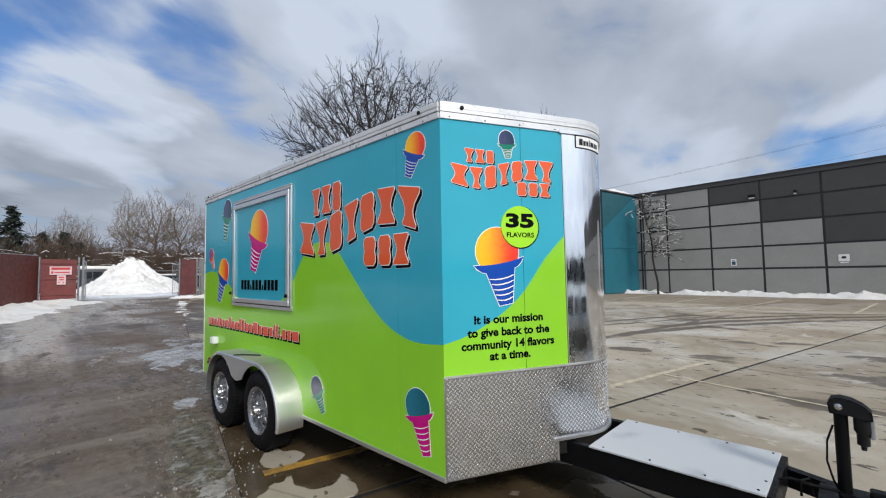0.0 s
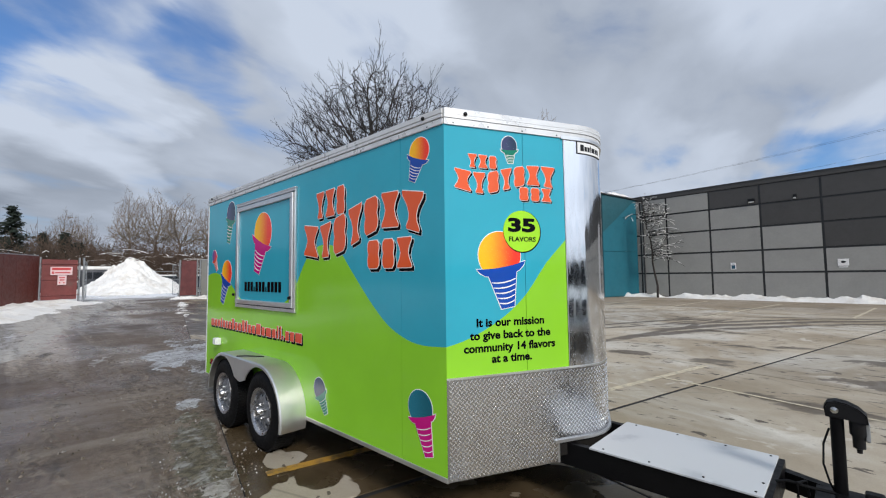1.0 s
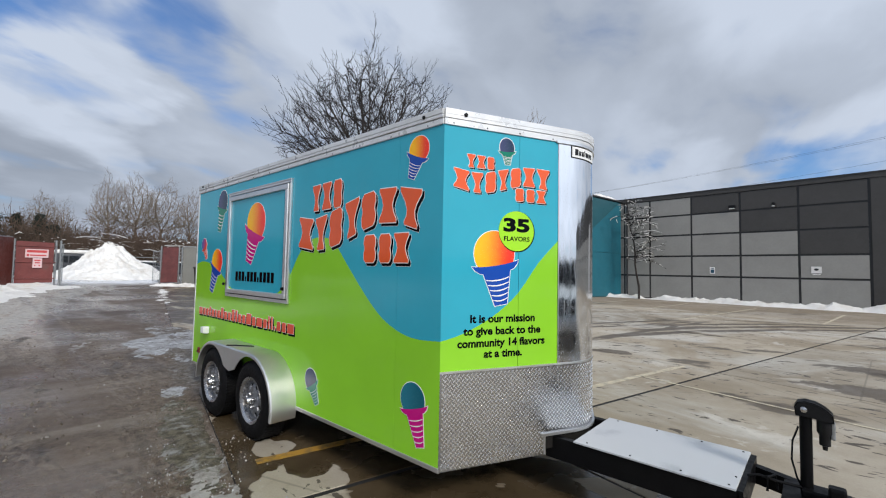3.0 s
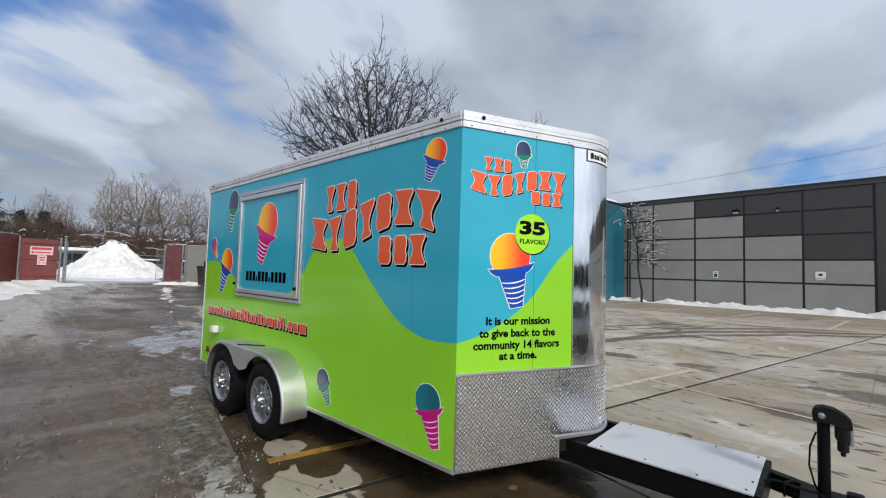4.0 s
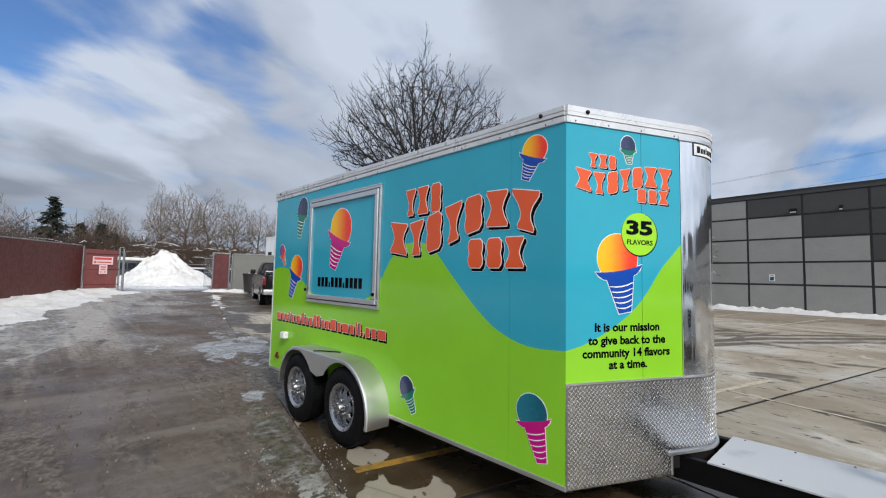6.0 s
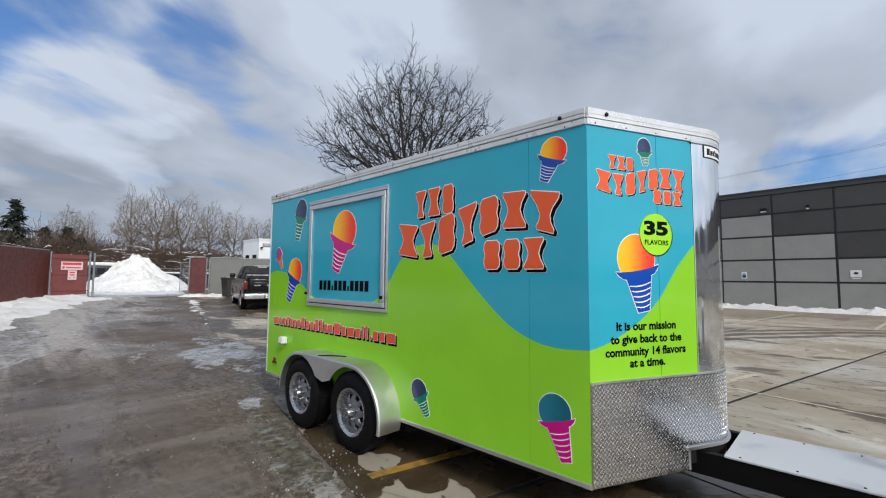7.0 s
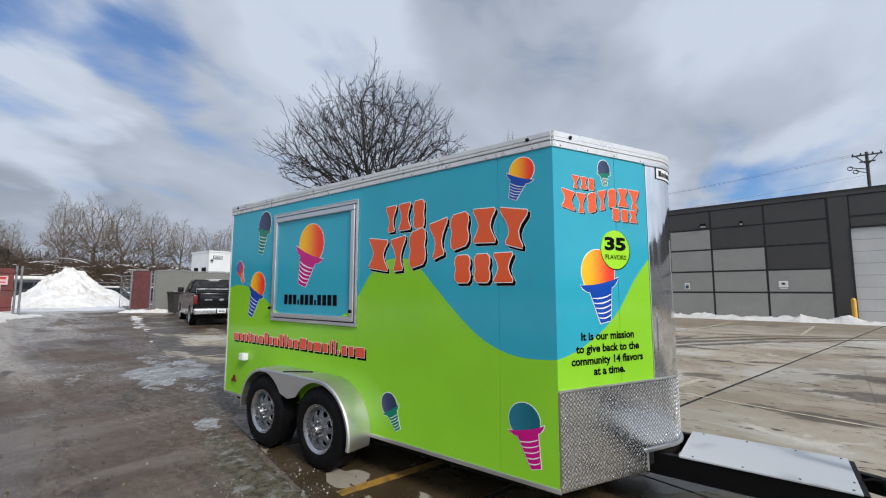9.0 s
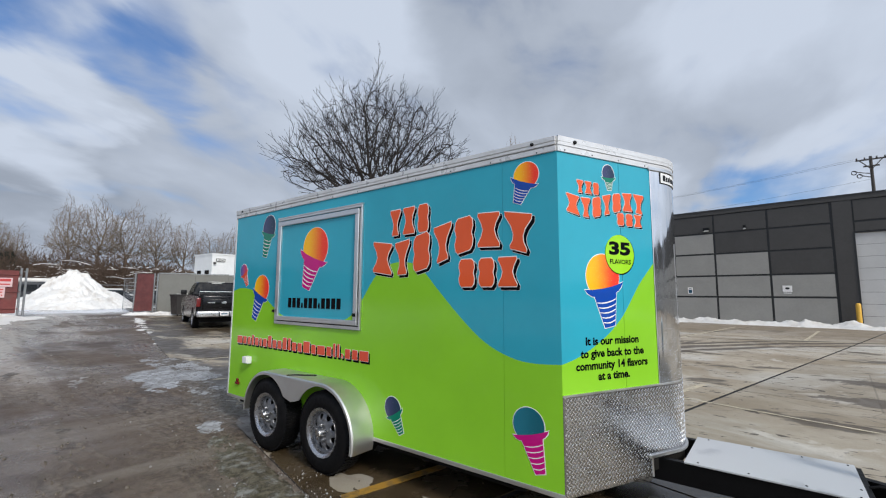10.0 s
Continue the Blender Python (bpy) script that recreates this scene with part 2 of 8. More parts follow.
M_ALU, M_TRIM, M_STEEL, M_PLATE, M_FENDER = metal_mats()
# same aluminium as the plate, paler: the bars' highlights are in the colour
M_BAR = simple("highlit_tread_bar", (0.92, 0.92, 0.915), 0.22, 1.0, 0.05, 20)
M_BLACKSTEEL = simple("black_steel", (0.0045, 0.0045, 0.005), 0.42, 0.0, 0.25, 7, 0.05, 0.03, 0.0, 0.09)
M_RUBBER = simple("rubber", (0.0045, 0.0045, 0.005), 0.62, 0.0, 0.25, 12, 0.15, 0.08, 0.0, 0.14)
M_BLACK = simple("black_plastic", (0.010, 0.010, 0.011), 0.42, 0.0, 0.2, 9, spec=0.2)
M_DARK = simple("underbody_dark", (0.012, 0.011, 0.010), 0.8, 0.0, 0.3, 5, spec=0.1)
M_RIM = simple("silver_rim", (0.52, 0.52, 0.53), 0.30, 0.95, 0.08, 12, 0.0, 0.10)
M_SPOKE = simple("silver_painted_spoke", (0.17, 0.175, 0.185), 0.45, 0.45, 0.08, 12, 0.0, 0.12)
M_CHROME = simple("chrome", (0.52, 0.52, 0.52), 0.26, 1.0, 0.04, 12)
M_WHITEPLASTIC = simple("white_plastic", (0.74, 0.74, 0.72), 0.4, 0.0, 0.05, 9)
M_DROP = simple("water_drops", (0.85, 0.87, 0.88), 0.06, 0.4, 0.05, 30)
M_ROOF = simple("galvanised_roof", (0.62, 0.63, 0.64), 0.45, 0.8, 0.1, 5)


def lid_mat():
    """White-coated deck plate, half covered by thin frost, with damp spots."""
    k = Mat("tongue_deck")
    damp = k.step(k.noise(2.6, 6, 0.6), 0.57, 0.66)
    c = k.mix(damp, (0.47, 0.48, 0.495), (0.36, 0.372, 0.39))
    return k.done(c, k.mix(damp, (0.55, 0.55, 0.55), (0.28, 0.28, 0.28)), 0.0, k.bump(k.noise(40, 4), 0.10, 0.003))


M_LID = lid_mat()


def ground_mats():
    # parking lot concrete: worn, salted, stained, damp near the trailer
    k = Mat("lot_concrete")
    px, py, pz = k.place()
    along = k.math("ADD", k.math("ADD", k.math("MULTIPLY", px, -0.9724), k.math("MULTIPLY", py, 0.2334)), -4.133)
    across = k.math("ADD", k.math("ADD", k.math("MULTIPLY", px, 0.2334), k.math("MULTIPLY", py, 0.9724)), -0.422)
    big = k.noise(0.33, 7, 0.6)
    c = k.mix(k.step(big, 0.38, 0.64), (0.272, 0.222, 0.154), (0.425, 0.372, 0.292))
    tone = k.mix(k.random(), (0.86, 0.86, 0.86), (1.10, 1.08, 1.05))
    mul = k.n.new("ShaderNodeMix")
    mul.data_type, mul.blend_type = "RGBA", "MULTIPLY"
    mul.inputs[0].default_value = 1.0
    k.l.new(c, mul.inputs[6]), k.l.new(tone, mul.inputs[7])
    c = mul.outputs[2]
    salt = k.step(k.noise(0.34, 8, 0.58, k.coord((1.0, 1.25, 1), 13.5, (4, 2, 0)), 0.8), 0.46, 0.68, 0.0, 0.75)
    c = k.mix(salt, c, (0.60, 0.580, 0.525))
    scuff = k.step(k.noise(5.5, 9, 0.75), 0.50, 0.72, 0.0, 0.30)
    c = k.mix(scuff, c, (0.165, 0.138, 0.108))
    # scattered damp dashes and drips
    dash = k.step(k.noise(3.6, 4, 0.55, k.coord((0.62, 1.5, 1), 6), 0.7), 0.640, 0.652, 0.0, 0.95)
    dash2 = k.step(k.noise(5.6, 4, 0.55, k.coord((0.62, 1.6, 1), -10, (7, 3, 0)), 0.7), 0.650, 0.662, 0.0, 0.92)
    c = k.mix(k.math("MAXIMUM", dash, dash2), c, (0.062, 0.047, 0.035))
    ghost = k.step(k.noise(0.9, 7, 0.62, k.coord((1.2, 1.0, 1), -24, (2, 9, 0)), 0.9), 0.60, 0.66, 0.0, 0.45)
    c = k.mix(ghost, c, (0.66, 0.62, 0.55))
    soil = k.step(k.math("ADD", across, k.math("MULTIPLY", k.noise(0.35, 6, 0.6, k.coord((0.5, 1.6, 1), 13.5)), 7.0)), 21.0, 24.5, 0.0, 0.62)
    c = k.mix(soil, c, (0.235, 0.178, 0.118))
    fine = k.noise(70, 5, 0.75)
    c = k.mix(k.step(fine, 0.35, 0.75, 0.0, 0.26), c, (0.12, 0.105, 0.085))
    # hairline cracks
    crack = k.step(k.voronoi(0.23, k.coord((1, 1, 1), 20), "DISTANCE_TO_EDGE"), 0.0008, 0.0028, 0.35, 0.0)
    c = k.mix(crack, c, (0.05, 0.042, 0.034))
    # wet tyre tracks that swing across the lot and run together, and two damp patches
    sway = k.math("MULTIPLY", k.math("SUBTRACT", k.noise(0.5, 3), 0.5), 0.7)
    arc = 0.0
    for a, b, q, v0, v1, w in ((3.46, 0.288, -0.0224, 7.0, 15.2, 0.13), (8.69, -0.785, 0.0258, 7.0, 15.2, 0.11), (2.83, -0.195, 0.0119, 5.5, 15.5, 0.15), (-0.14, 0.560, -0.0365, 7.5, 19.0, 0.20), (0.30, 0.560, -0.0350, 10.0, 19.5, 0.26), (0.95, 0.560, -0.0345, 11.5, 19.0, 0.22), (21.0, -1.17, 0.0, 15.5, 18.4, 0.20)):
        mid = k.math("ADD", k.math("MULTIPLY", k.math("ADD", k.math("MULTIPLY", across, q), b), across), a)
        off = k.math("ABSOLUTE", k.math("ADD", k.math("SUBTRACT", along, mid), sway))
        one = k.math("MULTIPLY", k.step(off, w * 0.55, w * 1.15, 1.0, 0.0), k.math("MULTIPLY", k.step(across, v0, v0 + 1.0), k.step(across, v1, v1 - 1.5)))
        arc = k.math("MAXIMUM", arc, one)
    arc = k.math("MULTIPLY", arc, k.step(k.noise(1.1, 6, 0.65), 0.30, 0.44, 0.15, 0.86))
    for cx, cy, sx, sy in ((0.55, 8.0, 0.62, 0.38), (0.75, 9.9, 0.85, 0.28), (-3.1, 8.4, 0.38, 0.22)):
        ex, ey = k.math("MULTIPLY", k.math("ADD", px, -cx), 1 / sx), k.math("MULTIPLY", k.math("ADD", py, -cy), 1 / sy)
        away = k.math("ADD", k.math("SQRT", k.math("ADD", k.math("MULTIPLY", ex, ex), k.math("MULTIPLY", ey, ey))), k.math("MULTIPLY", k.math("SUBTRACT", k.noise(2.2, 6, 0.65), 0.5), 2.4))
        arc = k.math("MAXIMUM", arc, k.step(away, 0.95, 1.15, 0.80, 0.0))
    c = k.mix(arc, c, (0.078, 0.061, 0.046))
    # damp, with its own ragged outline, round the trailer and towards the gate
    dx = k.math("MULTIPLY", k.math("ADD", px, 3.6), 0.28)
    dy = k.math("MULTIPLY", k.math("ADD", py, -2.5), 0.50)
    rr = k.math("SQRT", k.math("ADD", k.math("MULTIPLY", dx, dx), k.math("MULTIPLY", dy, dy)))
    n = k.noise(1.15, 4, 0.5, k.coord((1, 1, 1), 0, (0.6, 0.15, 0)), 0.7)
    wet1 = k.step(k.math("SUBTRACT", k.math("ADD", k.math("MULTIPLY", n, 2.6), -0.52), rr), 0.0, 0.05)
    # water standing under the trailer's wheels
    ex, ey = k.math("MULTIPLY", k.math("ADD", px, 3.75), 1 / 0.75), k.math("MULTIPLY", k.math("ADD", py, -1.75), 1 / 0.60)
    pool = k.math("SQRT", k.math("ADD", k.math("MULTIPLY", ex, ex), k.math("MULTIPLY", ey, ey)))
    wet1 = k.math("MAXIMUM", wet1, k.step(pool, 1.0, 0.9))
    # dried islands on the soaked slab
    ragged = k.math("MULTIPLY", k.math("SUBTRACT", k.noise(3.4, 3, 0.5, None, 0.4), 0.5), 2.0)
    for cx, cy, sx, sy in ((-3.48, 1.64, 0.205, 0.155), (-2.72, 1.53, 0.40, 0.30)):
        ex, ey = k.math("MULTIPLY", k.math("ADD", px, -cx), 1 / sx), k.math("MULTIPLY", k.math("ADD", py, -cy), 1 / sy)
        away = k.math("SQRT", k.math("ADD", k.math("MULTIPLY", ex, ex), k.math("MULTIPLY", ey, ey)))
        wet1 = k.math("MULTIPLY", wet1, k.step(k.math("ADD", away, k.math("MULTIPLY", ragged, 0.7)), 0.96, 1.03, 0.22, 1.0))
    ex, ey = k.math("MULTIPLY", k.math("ADD", px, 2.98), 1 / 0.20), k.math("MULTIPLY", k.math("ADD", py, -1.68), 1 / 0.17)
    lobe = k.math("SQRT", k.math("ADD", k.math("MULTIPLY", ex, ex), k.math("MULTIPLY", ey, ey)))
    wet1 = k.math("MAXIMUM", wet1, k.step(k.math("ADD", lobe, k.math("MULTIPLY", ragged, 0.4)), 1.03, 0.97))
    ex, ey = k.math("MULTIPLY", k.math("ADD", px, 14.2), 1 / 2.1), k.math("MULTIPLY", k.math("ADD", py, -5.5), 1 / 0.75)
    patch = k.math("SQRT", k.math("ADD", k.math("MULTIPLY", ex, ex), k.math("MULTIPLY", ey, ey)))
    dry = k.step(k.math("ADD", patch, k.math("MULTIPLY", ragged, 0.5)), 0.9, 1.05)
    west = k.math("MULTIPLY", k.math("MULTIPLY", k.math("MULTIPLY", k.step(px, -4.4, -5.2), k.step(across, 9.0, 7.2)), dry), k.step(k.noise(0.5, 6, 0.6, k.coord((0.6, 1.4, 1), 13.5)), 0.38, 0.47))
    pud = k.step(k.noise(0.42, 6, 0.6, k.coord((1, 1.8, 1), 13.5, (1.7, 5.2, 0))), 0.60, 0.64)
    wet = k.math("MAXIMUM", k.math("MAXIMUM", wet1, west), k.math("MULTIPLY", pud, 0.8))
    # wet concrete, its colour deepened further to carry shade under the trailer
    soaked = k.mix(k.step(k.noise(2.5, 5), 0.35, 0.65), (0.052, 0.036, 0.019), (0.082, 0.059, 0.034))
    c = k.mix(wet, c, soaked)
    r = k.math("SUBTRACT", k.step(k.noise(3.0, 5), 0.3, 0.7, 0.62, 0.82), k.math("ADD", k.math("MULTIPLY", wet, 0.34), k.math("MULTIPLY", wet1, 0.16)))
    conc = k.done(c, r, 0.0, k.bump(k.noise(45, 6, 0.7), k.math("SUBTRACT", 0.40, k.math("MULTIPLY", wet, 0.30)), 0.006))

    # driveway asphalt: damp brown-grey, thin dried slush in streaks, packed snow by the gate
    k = Mat("drive_asphalt")
    along = k.coord((0.30, 1.6, 1), 13.5)
    cross = k.coord((1.9, 0.28, 1), 4.0, (3, 1, 0))
    px, py, pz = k.place()
    side = k.math("ADD", k.math("ADD", k.math("MULTIPLY", px, 0.2334), k.math("MULTIPLY", py, 0.9724)), -0.466)   # across the drive, 0 at the slab edge
    sweep = k.math("ADD", k.math("MULTIPLY", k.noise(0.55, 5, 0.55, cross, 0.4), 0.5), k.math("MULTIPLY", k.noise(0.6, 6, 0.58, along, 0.4), 0.5))
    c = k.mix(k.step(sweep, 0.34, 0.64), (0.070, 0.048, 0.033), (0.135, 0.100, 0.074))
    brown = k.step(k.noise(0.42, 5, 0.55, k.coord((0.8, 1.0, 1), 20, (5, 2, 0))), 0.46, 0.62, 0.0, 0.7)
    c = k.mix(brown, c, (0.100, 0.064, 0.039))
    fine = k.noise(30, 7, 0.8)
    c = k.mix(k.step(fine, 0.44, 0.64, 0.0, 0.45), c, (0.048, 0.036, 0.027))
    # grit and clods: by the slab edge, on the fence side, and in trails along the drive
    zone = k.math("MAXIMUM", k.step(k.math("ADD", side, k.math("MULTIPLY", k.noise(0.9, 4), 1.2)), -0.9, 0.4), k.step(k.math("ADD", side, k.math("MULTIPLY", k.noise(0.5, 4), 2.0)), -1.2, -3.4))
    zone = k.math("MAXIMUM", k.math("MULTIPLY", zone, 0.8), k.step(k.noise(0.62, 5, 0.6, k.coord((0.22, 2.0, 1), 10, (8, 1, 0)), 0.5), 0.49, 0.58))
    lump = k.noise(11.0, 8, 0.75, k.coord((0.8, 1.2, 1), 20), 0.4)
    c = k.mix(k.math("MULTIPLY", zone, k.step(lump, 0.49, 0.57, 0.0, 0.6)), c, (0.235, 0.196, 0.152))
    c = k.mix(k.math("MULTIPLY", zone, k.step(lump, 0.40, 0.47, 0.75, 0.0)), c, (0.032, 0.025, 0.019))
    ruts = k.math("MULTIPLY", zone, k.step(k.noise(1.5, 8, 0.7, along, 0.6), 0.55, 0.62, 0.0, 0.6))
    c = k.mix(ruts, c, (0.040, 0.031, 0.024))
    pale = k.step(k.math("ADD", k.noise(0.9, 6, 0.6, cross, 0.5), k.math("MULTIPLY", k.noise(0.35, 3), 0.25)), 0.60, 0.80, 0.0, 0.36)
    c = k.mix(pale, c, (0.27, 0.232, 0.190))
    far_in = k.math("ADD", k.math("MULTIPLY", px, -1.0), k.math("MULTIPLY", k.noise(0.5, 7, 0.65), 9.0))
    verge = k.math("SUBTRACT", k.math("MULTIPLY", k.noise(0.6, 8, 0.68, along), 5.0), side)
    packed = k.math("MAXIMUM", k.step(far_in, 33.5, 38.5), k.math("MULTIPLY", k.step(px, -8.0, -17.0), k.step(verge, 6.3, 7.9)))
    dusted = k.math("MULTIPLY", k.step(px, -7.0, -16.0), k.step(verge, 4.4, 6.8, 0.0, 0.62))
    c = k.mix(k.math("MULTIPLY", dusted, k.step(k.noise(6.0, 8, 0.7), 0.36, 0.58)), c, (0.52, 0.51, 0.50))
    c = k.mix(k.math("MULTIPLY", packed, k.step(k.noise(2.2, 8, 0.7), 0.30, 0.50, 0.55, 0.95)), c, (0.74, 0.75, 0.77))
    trail = k.math("MULTIPLY", k.step(k.noise(0.9, 8, 0.62, k.coord((0.10, 1.6, 1), 13.5), 0.5), 0.45, 0.58), k.math("MULTIPLY", k.step(px, -6.0, -11.0), k.step(verge, 4.0, 5.6)))
    c = k.mix(k.math("MULTIPLY", trail, k.step(k.noise(9.0, 7, 0.7), 0.36, 0.58, 0.1, 0.75)), c, (0.40, 0.345, 0.285))
    damp = k.step(k.noise(0.5, 4, 0.5, k.coord((0.7, 1.1, 1), -12, (1, 7, 0))), 0.42, 0.60)
    r = k.math("SUBTRACT", k.step(k.noise(5, 5), 0.3, 0.7, 0.54, 0.68), k.math("MULTIPLY", damp, 0.39))
    h = k.math("ADD", k.math("MULTIPLY", lump, k.math("ADD", k.math("MULTIPLY", zone, 0.8), 0.10)), k.math("MULTIPLY", k.noise(60, 5, 0.7), 0.10))
    asph = k.done(c, r, 0.0, k.bump(h, 0.8, 0.03), 0.0, 0.26)

    # slush: grey, half melted, gritty; and wet ice
    k = Mat("grey_slush")
    grit = k.step(k.noise(9.0, 9, 0.75), 0.40, 0.62)
    c = k.mix(grit, (0.31, 0.292, 0.265), (0.100, 0.081, 0.063))
    c = k.mix(k.step(k.noise(1.7, 6, 0.6), 0.50, 0.66, 0.0, 0.7), c, (0.43, 0.415, 0.395))
    drawn = k.step(k.noise(0.9, 8, 0.62, k.coord((0.10, 1.6, 1), 13.5), 0.5), 0.42, 0.58)
    c = k.mix(k.math("MULTIPLY", drawn, k.step(k.noise(7.0, 7, 0.7), 0.34, 0.56, 0.25, 0.85)), c, (0.41, 0.378, 0.335))
    slush = k.done(c, k.step(k.noise(6, 5), 0.3, 0.7, 0.40, 0.70), 0.0, k.bump(k.noise(22, 8, 0.75), 0.6, 0.02), 0.0, 0.35)
    k = Mat("wet_ice")
    c = k.mix(k.step(k.noise(2.4, 9, 0.7, k.coord((1.6, 0.6, 1), 10)), 0.36, 0.60), (0.17, 0.158, 0.145), (0.44, 0.445, 0.45))
    c = k.mix(k.step(k.noise(11, 8, 0.78), 0.44, 0.60, 0.0, 0.75), c, (0.105, 0.088, 0.070))
    ice = k.done(c, k.step(k.noise(5, 5), 0.3, 0.7, 0.22, 0.50), 0.0, k.bump(k.noise(16, 7, 0.7), 0.4, 0.02), 0.0, 0.4)
    k = Mat("mossy_grit")
    c = k.mix(k.step(k.noise(14, 8, 0.75), 0.42, 0.60), (0.052, 0.042, 0.023), (0.140, 0.120, 0.078))
    c = k.mix(k.step(k.noise(4.5, 8, 0.75), 0.50, 0.62, 0.0, 0.8), c, (0.30, 0.295, 0.27))
    moss = k.done(c, k.step(k.noise(8, 5), 0.3, 0.7, 0.45, 0.8), 0.0, k.bump(k.noise(40, 7, 0.75), 0.7, 0.015))

    k = Mat("far_ground")
    c = k.mix(k.step(k.noise(0.12, 7, 0.6), 0.40, 0.56), (0.16, 0.14, 0.11), (0.70, 0.71, 0.73))
    far = k.done(c, 0.85, 0.0, k.bump(k.noise(2, 6), 0.3, 0.05))

    k = Mat("snow")
    dirt = k.step(k.noise(1.1, 9, 0.70), 0.46, 0.72, 0.0, 0.60)
    c = k.mix(dirt, (0.80, 0.780, 0.745), (0.52, 0.45, 0.36))
    snow = k.done(c, 0.75, 0.0, k.bump(k.math("ADD", k.noise(5, 9, 0.7), k.math("MULTIPLY", k.noise(45, 4), 0.2)), 0.8, 0.12))

    k = Mat("worn_yellow_paint")
    keep = k.step(k.noise(7, 9, 0.75), 0.40, 0.56)
    c = k.mix(keep, (0.15, 0.10, 0.05), (0.40, 0.22, 0.035))
    yel = k.done(c, 0.42, 0.0, k.bump(k.noise(50, 4), 0.2, 0.004))
    k = Mat("faded_line_paint")
    c = k.mix(k.step(k.noise(8, 9, 0.75), 0.38, 0.56), (0.33, 0.29, 0.225), (0.56, 0.485, 0.345))
    faded = k.done(c, 0.7, 0.0, k.bump(k.noise(50, 4), 0.2, 0.004))
    k = Mat("drive_dirt")
    c = k.mix(k.step(k.noise(18, 8, 0.78), 0.40, 0.62), (0.165, 0.138, 0.110), (0.046, 0.035, 0.026))
    c = k.mix(k.step(k.noise(5, 7, 0.7), 0.54, 0.66, 0.0, 0.7), c, (0.34, 0.325, 0.31))
    dirt = k.done(c, k.step(k.noise(8, 5), 0.3, 0.7, 0.40, 0.75), 0.0, k.bump(k.noise(30, 7, 0.75), 0.7, 0.02), 0.0, 0.35)
    return conc, asph, far, snow, yel, faded, slush, ice, moss, dirt


M_CONC, M_ASPH, M_FAR, M_SNOW, M_YELLOW, M_FADED, M_SLUSH, M_ICE, M_MOSS, M_DIRT = ground_mats()
M_JOINT = simple("joint_filler", (0.010, 0.009, 0.008), 0.85, 0.0, 0.3, 4)

M_PAN_L = simple("light_grey_cladding", (0.292, 0.284, 0.262), 0.55, 0.0, 0.06, 1.2, 0.05, 0.10)
M_PAN_D = simple("charcoal_cladding", (0.052, 0.049, 0.046), 0.5, 0.0, 0.08, 1.2, 0.05, 0.05)
M_GIRT = simple("dark_joint_channel", (0.022, 0.023, 0.025), 0.6, 0.0, 0.1, 3)
M_DOOR = simple("pale_grey_door", (0.54, 0.535, 0.52), 0.5, 0.0, 0.05, 1.5, 0.04, 0.06)
M_TEAL = simple("teal_panel", (0.012, 0.112, 0.152), 0.45, 0.0, 0.06, 1.5, 0.03, 0.05)
# darker teal: the block's wall, and the painted shadow triangle on its panels
M_TEAL_D = simple("dark_teal", (0.008, 0.070, 0.088), 0.5, 0.0, 0.08, 2.0)
M_FENCE = simple("maroon_fence_sheet", (0.120, 0.021, 0.012), 0.55, 0.0, 0.14, 2.5, 0.06, 0.20)
M_LEAF = simple("red_gate_sheet", (0.150, 0.032, 0.028), 0.55, 0.0, 0.22, 2.0, 0.05, 0.35)
M_LEAFOLD = simple("faded_maroon_gate_sheet", (0.105, 0.026, 0.025), 0.6, 0.0, 0.28, 2.5, 0.05, 0.20)
M_GALV = simple("galvanised_tube", (0.33, 0.34, 0.34), 0.45, 0.8, 0.12, 8)
M_GREYWALL = simple("grey_sheet_fence", (0.170, 0.168, 0.150), 0.6, 0.0, 0.07, 1.0, 0.04, 0.08)
M_SHED = simple("white_building_paint", (0.74, 0.745, 0.73), 0.6, 0.0, 0.05, 0.8, 0.03, 0.08)
M_SIGN = simple("white_sign_board", (0.78, 0.76, 0.74), 0.45, 0.0, 0.05, 5.0, 0.0, 0.06)
M_PINKSIGN = simple("sun_faded_notice", (0.66, 0.47, 0.47), 0.5, 0.0, 0.06, 5.0, 0.0, 0.06)
M_SIGNRED = simple("sign_red_print", (0.50, 0.05, 0.05), 0.5, 0.0, 0.1, 8)
M_SIGNBLUE = simple("sign_blue_print", (0.02, 0.085, 0.14), 0.5, 0.0, 0.1, 8)
M_BOLLARD = simple("yellow_bollard_paint", (0.70, 0.40, 0.05), 0.5, 0.0, 0.1, 5, 0.04, 0.12)
M_TRUCK = simple("black_truck_paint", (0.005, 0.005, 0.006), 0.2, 0.0, 0.2, 4, 0.0, 0.04, 0.0, 0.25)
M_TAIL = simple("red_lens", (0.14, 0.008, 0.008), 0.2, 0.0, 0.1, 9)
M_GLASS = simple("tinted_glass", (0.012, 0.014, 0.016), 0.05, 0.0, 0.1, 3)
M_LAMP = simple("lamp_lens", (0.55, 0.55, 0.52), 0.3, 0.0, 0.05, 9)
M_BARK = simple("tree_bark", (0.030, 0.023, 0.019), 0.85, 0.0, 0.3, 7, 0.3)
M_TWIG = simple("twig_bark", (0.012, 0.0095, 0.009), 0.85, 0.0, 0.3, 3)
M_FARBARK = simple("pale_far_bark", (0.180, 0.142, 0.106), 0.9, 0.0, 0.25, 2)
M_BRUSH = simple("red_brown_brush", (0.115, 0.076, 0.052), 0.9, 0.0, 0.35, 0.5)
M_NEEDLE = simple("fir_needles", (0.014, 0.022, 0.014), 0.8, 0.0, 0.35, 2.5)
M_POLEWOOD = simple("weathered_pole_wood", (0.050, 0.044, 0.039), 0.85, 0.0, 0.25, 4, 0.1)

